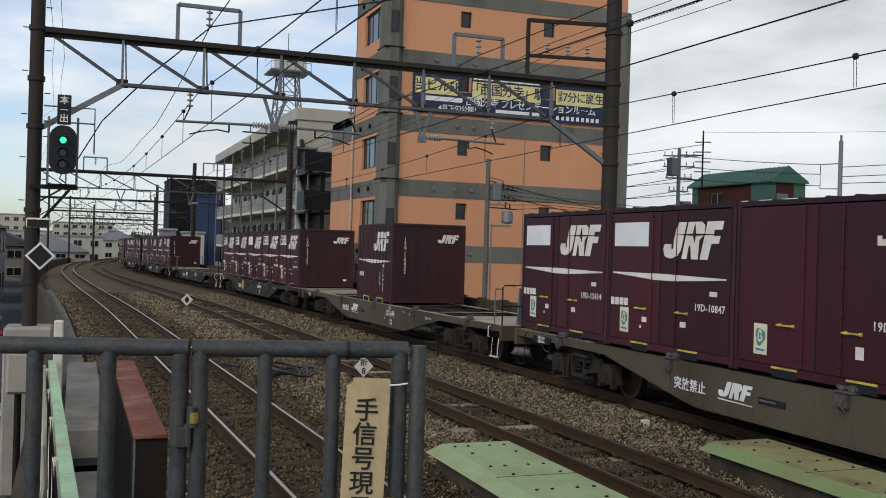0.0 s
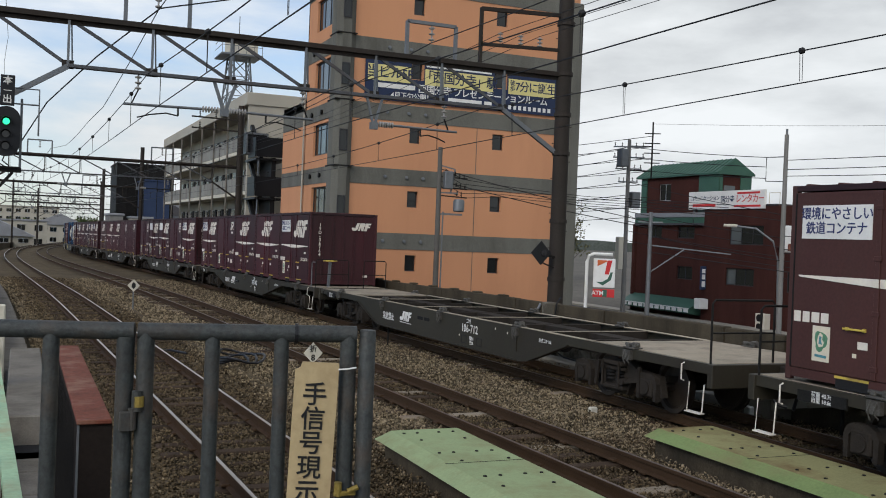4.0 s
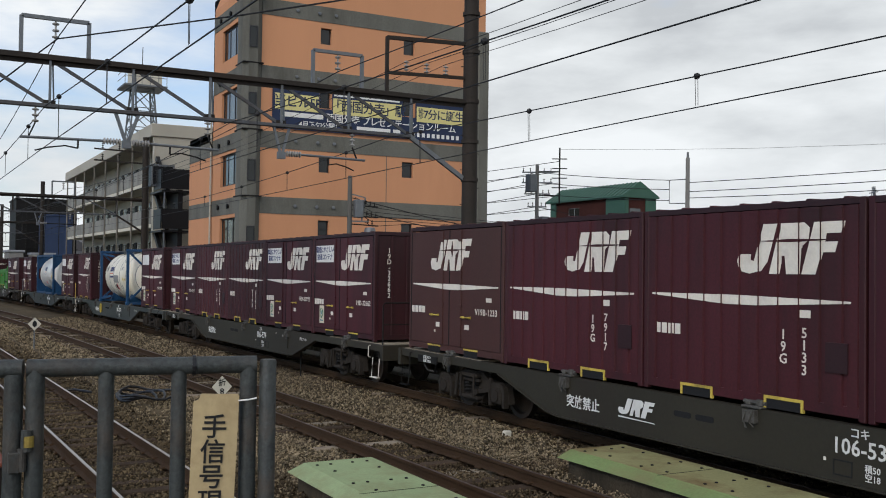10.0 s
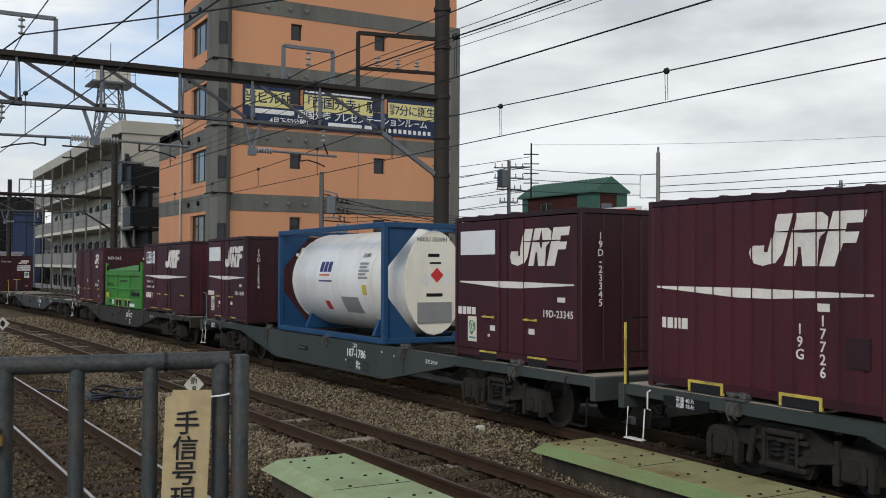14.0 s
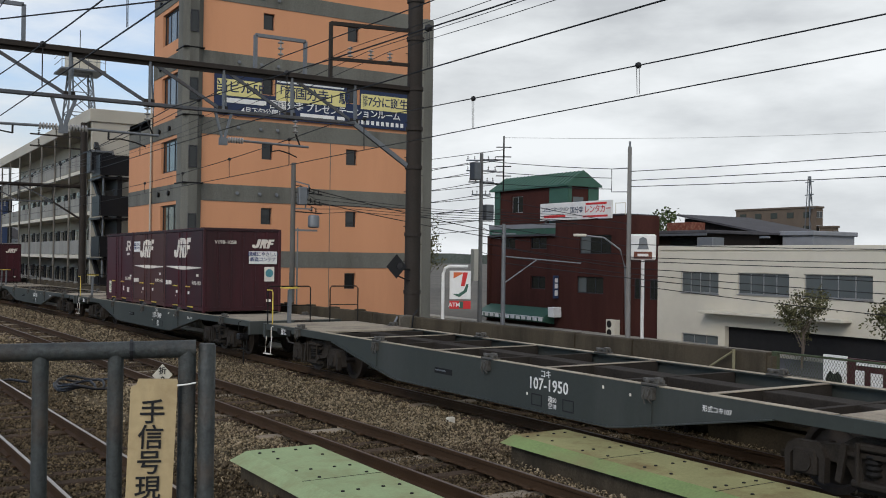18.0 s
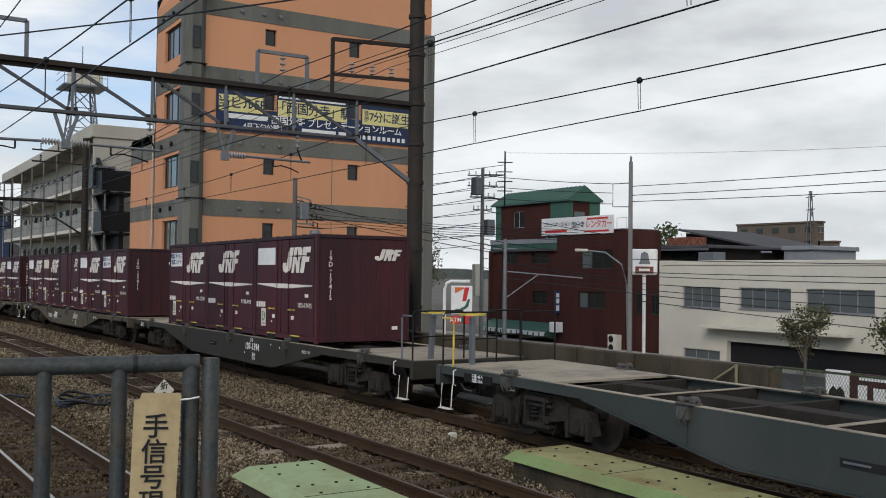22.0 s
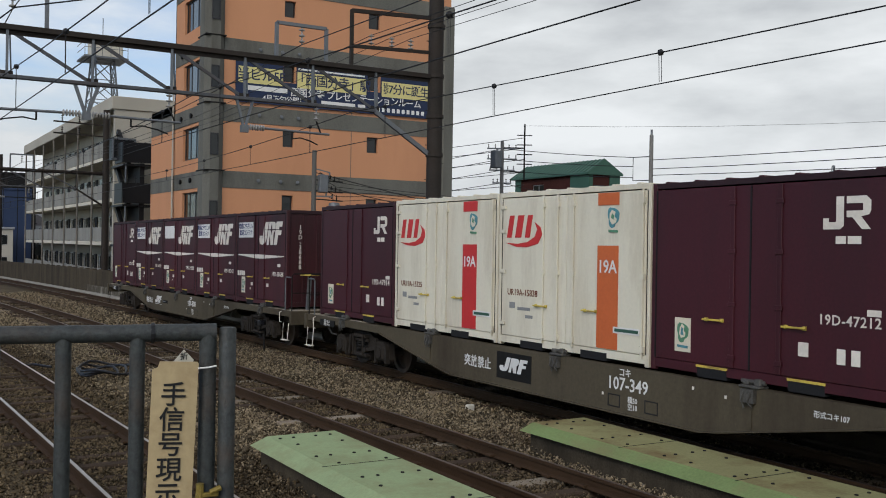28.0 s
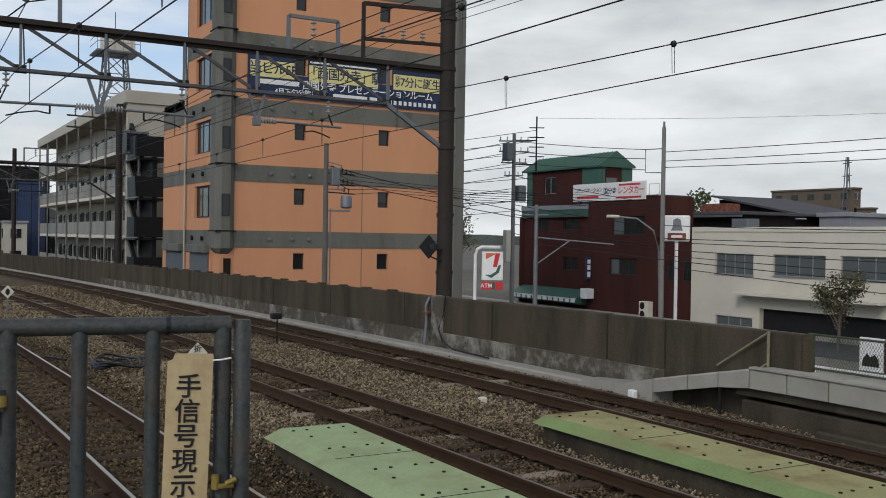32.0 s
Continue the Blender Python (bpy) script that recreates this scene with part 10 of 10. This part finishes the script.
    if k == 0 or (style == "107" and paint == "wagon_b" and number != "107-349" and k != 16):
        strokes("wagon_mark", lambda q: sill_mark(q, 2.55, 0.60, 0.80, 0.24), wm, c)
    elif number == "107-349":
        q = part("mark_plate", kept("mark_plate", lambda: Mesh().box(-1.288, -1.27, 0.62, 1.60, 0.48, 0.92), M["steel_d"]), M["steel_d"], c)
        part("slanted_mark", kept("wagon_mark_whole", lambda: sill_mark(HOOK_MARK, 1.51, 0.60, 0.80, 0.24), wm), wm, q, "white slanted block mark")
    elif k in (3, 4, 5, 6):
        strokes("wagon_mark", lambda q: sill_mark(q, 2.55, 0.60, 0.80, 0.24), wm, c)
    FREIGHT.append((c, k, pose(0, SLACK[k], 0)))
    return c


def sill_mark(polys, y, z, w, h):
    g = Mesh()
    if polys[0] is HOOK_MARK[-1]:
        polys = polys + [[(0.0, -0.2), (1.0, -0.22), (1.0, -0.17), (0.0, -0.12)]]
    for poly in polys:
        g.prism([(y - u * w, z + v * h) for u, v in poly], lambda a, b, d: (-1.288 - d, a, b), 0.004)
    return g


WAGONS = ["107-521", "107-694", "106-1094", "106-712", "107-842", "106-59", "106-530", "106-974", "106-1070", "107-1786", "107-1637", "107-1950", "107-1949", "107-1883", "107-1394", "107-873", "107-1477", "107-349", "107-800"]
PAINT = {0: "wagon_b", 1: "wagon_b", 8: "wagon_g", 9: "wagon_g", 11: "wagon_g", 12: "wagon_g", 13: "wagon_g", 15: "wagon_b", 16: "wagon_b", 17: "wagon_b", 18: "wagon_b"}
for k, number in enumerate(WAGONS):
    wagon(k, number, PAINT.get(k, "wagon"), number[:3])

# ---- what each wagon carries, from its tail (+2) to its head (-2) ----
# letters: D door container (E slogan board, R blank board, A aged board, N none), P plain mark, H ribbed, J ribbed plain, C cream
LOADS = {
    0: [("R", "19D-12614"), ("R", "19D-10847"), ("P", "19D-46120"), ("P", "19D-45081"), ("E", "19D-30217")],
    2: [("EB", "19D-30643"), ("E", "19D-36686"), ("R", "19G-5314"), ("E", "19D-14485"), ("E", "19D-20202")],
    4: [("E", "19D-19300"), ("P", "V19C-4028"), ("N", "V19B-2764"), ("N", "V19B-2710"), ("E", "19D-36764")],
    5: [("P", "19D-45434"), ("R", "19G-9173"), ("R", "19G-15591"), ("P", "19D-48805"), ("E", "19D-35231")],
    6: [("NB", "V19B-1233"), ("H", "19G-7917"), ("H", "19G-5133"), ("J", "19G-17137"), ("J", "19G-19719")],
    7: [("E", "19D-41247"), ("H", "19G-6926"), ("H", "V19B-3395"), ("E", "19D-21992"), ("E", "19D-32662")],
    15: [("R", "19D-16907"), ("A", "19D-41163"), ("P", "19D-49549"), ("R", "19G-5258"), ("E", "19D-25411")],
    16: [("H", "19G-5454"), ("J", "19G-21352"), ("N", "V19B-1686"), ("E", "19G-18100"), ("R", "19G-10382")],
    17: [("P", "19D-47914"), ("C", "UR19A-15325"), ("C", "UR19A-15838"), ("P", "19D-47212"), ("R", "19G-6073")],
    18: [("P", "19D-47186"), ("E", "19D-21820"), ("R", "19D-21538"), ("E", "19D-40243"), ("E", "19D-38688")],
}


def load(k, slot, code, serial, end_sign=False):
    if code == "H":
        ribbed_container(k, slot, serial, end=slot == -2)
    elif code == "J":
        ribbed_container(k, slot, serial, "two", "maroon_r", end=slot == -2)
    elif code == "C":
        pale_container(k, slot, serial, "red" if slot == 1 else "jot_o")
    elif code == "P":
        door_container(k, slot, serial, "", "maroon_r", "two", end_serial=False)
    else:
        door_container(k, slot, serial, {"E": "env", "R": "rect", "A": "aged", "N": ""}[code[0]], "maroon_b" if code.endswith("B") else "maroon", end_serial=slot in (-2, -1), end_sign=end_sign, eco="eco" if code[0] != "N" and not serial.startswith("V") else "")


for k, row in LOADS.items():
    for n, (code, serial) in enumerate(row):
        load(k, 2 - n, code, serial)
for n, (code, serial) in enumerate([("P", "19G-19999"), ("EB", "V19C-1405"), ("N", "V19B-1058")]):
    load(12, 1 - n, code, serial, end_sign=n == 2)
for n, (code, serial) in enumerate([("E", "19D-32269"), ("N", "V19B-990"), ("R", "19D-17415")]):
    load(14, 1 - n, code, serial)
ribbed_container(1, 0, "19G-10433", y=0.4)
ribbed_container(8, 2, "19G-17726", y=7.25)
tank_container(8, -0.32, "beam")
door_container(8, -2, "19D-11040", "rect", y=-7.85)
door_container(9, 2, "19D-13634", "rect", y=7.2)
tank_container(9, -0.3, "box")
door_container(9, -2, "19D-23345", "rect", y=-7.98)
long_container(10, 6.24, "30D-262", "plain")
open_green_container(10, -0.22)
long_container(10, -6.5, "30C-118", "slogan")

# ---- sleepers and loose ballast ----
tracks = [o for o in scene.objects if o.name.startswith("railway_track")]
for line, track, y1 in zip((LINE_LEFT, LINE_MID, LINE_TRAIN), sorted(tracks, key=lambda o: o.name), (62, 62, 62)):
    concrete = line is LINE_MID
    me = Mesh().cbox(-1.0, 1.0, -0.11, 0.11, -0.30, -0.150, 0.02).data("sleeper", M["sleeper"])
    me_c = Mesh().cbox(-1.0, 1.0, -0.11, 0.11, -0.30, -0.146, 0.03).data("sleeper", M["sleeper_c"])
    clip = Mesh().cbox(-0.09, 0.09, -0.07, 0.07, -0.152, -0.115, 0.01).data("rail_clip", M["rail"])
    y, k = 1.5, 0
    while y < y1:
        d = math.degrees(math.atan(line(y + 0.5) - line(y - 0.5)))
        ob = part("sleeper", me_c if (concrete and k % 4 == 1) or (line is LINE_TRAIN and k % 7 == 3) else me, None, track, m=pose(line(y) + 0.02 * math.sin(k * 3.7), y, fall(y) - 0.022 - 0.014 * (k % 3), 0, 0, -d + 0.8 * math.sin(k * 1.9)))
        if y < 24:
            for s in (-0.5655, 0.5655):
                part("rail_clip", clip, None, ob, m=pose(s, 0, 0.022))
        y += 0.62 + 0.015 * math.sin(k * 2.3)
        k += 1


def stones(count, seed, area, m):
    """Crushed stones: small angular blocks, each turned its own way, lying on the bed."""
    r = np.random.RandomState(seed)
    knob = np.array([(1, 0.2, 0), (-1, -0.2, 0.1), (0.2, 1, 0), (-0.1, -1, 0.2), (0, 0.1, 1), (0.2, 0, -1)], float)
    faces = np.array([(0, 2, 4), (2, 1, 4), (1, 3, 4), (3, 0, 4), (2, 0, 5), (1, 2, 5), (3, 1, 5), (0, 3, 5)])
    p = area(r, count)
    n = len(p)
    v = (knob[None] + 0.35 * r.randn(n, 6, 3)) * (0.75 + 0.6 * r.rand(n, 1, 3))
    a, b, c = (r.rand(3, n) * math.tau)
    ca, sa, cb, sb, cc, sc = np.cos(a), np.sin(a), np.cos(b), np.sin(b), np.cos(c), np.sin(c)
    rot = np.empty((n, 3, 3))
    rot[:, 0] = np.stack([ca * cb, ca * sb * sc - sa * cc, ca * sb * cc + sa * sc], -1)
    rot[:, 1] = np.stack([sa * cb, sa * sb * sc + ca * cc, sa * sb * cc - ca * sc], -1)
    rot[:, 2] = np.stack([-sb, cb * sc, cb * cc], -1)
    v = np.einsum("nij,nkj->nki", rot, v) * p[:, 3][:, None, None] + p[:, None, :3]
    me = bpy.data.meshes.new("ballast_stones")
    me.vertices.add(n * 6)
    me.vertices.foreach_set("co", v.ravel())
    q = (faces[None] + 6 * np.arange(n)[:, None, None]).reshape(-1, 3)
    me.loops.add(q.size)
    me.loops.foreach_set("vertex_index", q.ravel().astype(np.int32))
    me.polygons.add(len(q))
    me.polygons.foreach_set("loop_start", np.arange(0, q.size, 3, dtype=np.int32))
    me.update(calc_edges=True)
    me.materials.append(m)
    return me


def bed_area(x_of, y0, y1, size, inner):
    ys = np.linspace(y0, y1, 60)
    lo = np.array([x_of(y)[0] for y in ys])
    hi = np.array([x_of(y)[1] for y in ys])

    def area(r, count):
        y = y0 + (y1 - y0) * r.rand(count) ** 1.25
        l, h = np.interp(y, ys, lo), np.interp(y, ys, hi)
        x = l + (h - l) * r.rand(count)
        ll = np.interp(y, ys, [LINE_LEFT(q) for q in ys])
        lm = np.interp(y, ys, [LINE_MID(q) for q in ys])
        lt = np.interp(y, ys, [LINE_TRAIN(q) for q in ys])
        d = np.minimum(np.minimum(abs(x - ll), abs(x - lm)), abs(x - lt))
        rail = np.minimum(np.minimum(abs(abs(x - ll) - 0.5655), abs(abs(x - lm) - 0.5655)), abs(abs(x - lt) - 0.5655))
        in_deck = ((x > 4.32) & (x < 5.3) & (y < 11.65)) | ((x > 7.9) & (x < 8.95) & (y < 11.0))
        by_deck = (y < 12.4) & (((x > 3.7) & (x < 5.8)) | ((x > 7.5) & (x < 9.35)))
        keep = (rail > 0.075) & ~in_deck & ((np.minimum(d, 0.45 * abs(x - ll)) + 0.12 * r.randn(count) < 0.72) == inner)
        z = np.where(d < 1.75, -0.215, np.where(d < 2.2, -0.25, -0.285)) + 0.022 * r.randn(count)
        z = np.where(d < 1.0, -0.205 + 0.012 * r.randn(count), z)
        z = np.where(by_deck, z + 0.10 * r.rand(count), z)
        z = z - GRADE * np.maximum(0, y - 12)
        s = size * (0.55 + 0.75 * r.rand(count) ** 2)
        return np.stack([x, y, z, s], -1)[keep]

    return area


whole = lambda y: (LINE_LEFT(y) - 2.0, LINE_TRAIN(y) + 1.95)
for k, (count, y0, y1, size) in enumerate(((160000, 3.5, 16, 0.0190), (110000, 14, 32, 0.0225), (44000, 30, 62, 0.034))):
    for inner, m in ((False, M["stone"]), (True, M["stone_d"])):
        ob = new("ballast_stones", stones(count, 50 + k, bed_area(whole, y0, y1, size, inner), m))
        tagged(ob, "oily dark brown ballast stones between the rails" if inner else "loose brown-grey crushed ballast stones beside the tracks", "ballast", kind="stuff")


def motions():
    """The train runs through to the right, towards and past the camera."""
    for ob, k, m in FREIGHT:
        walk(ob, [(t, wagon_pose(t, k) @ m) for t in range(33)])


motions()
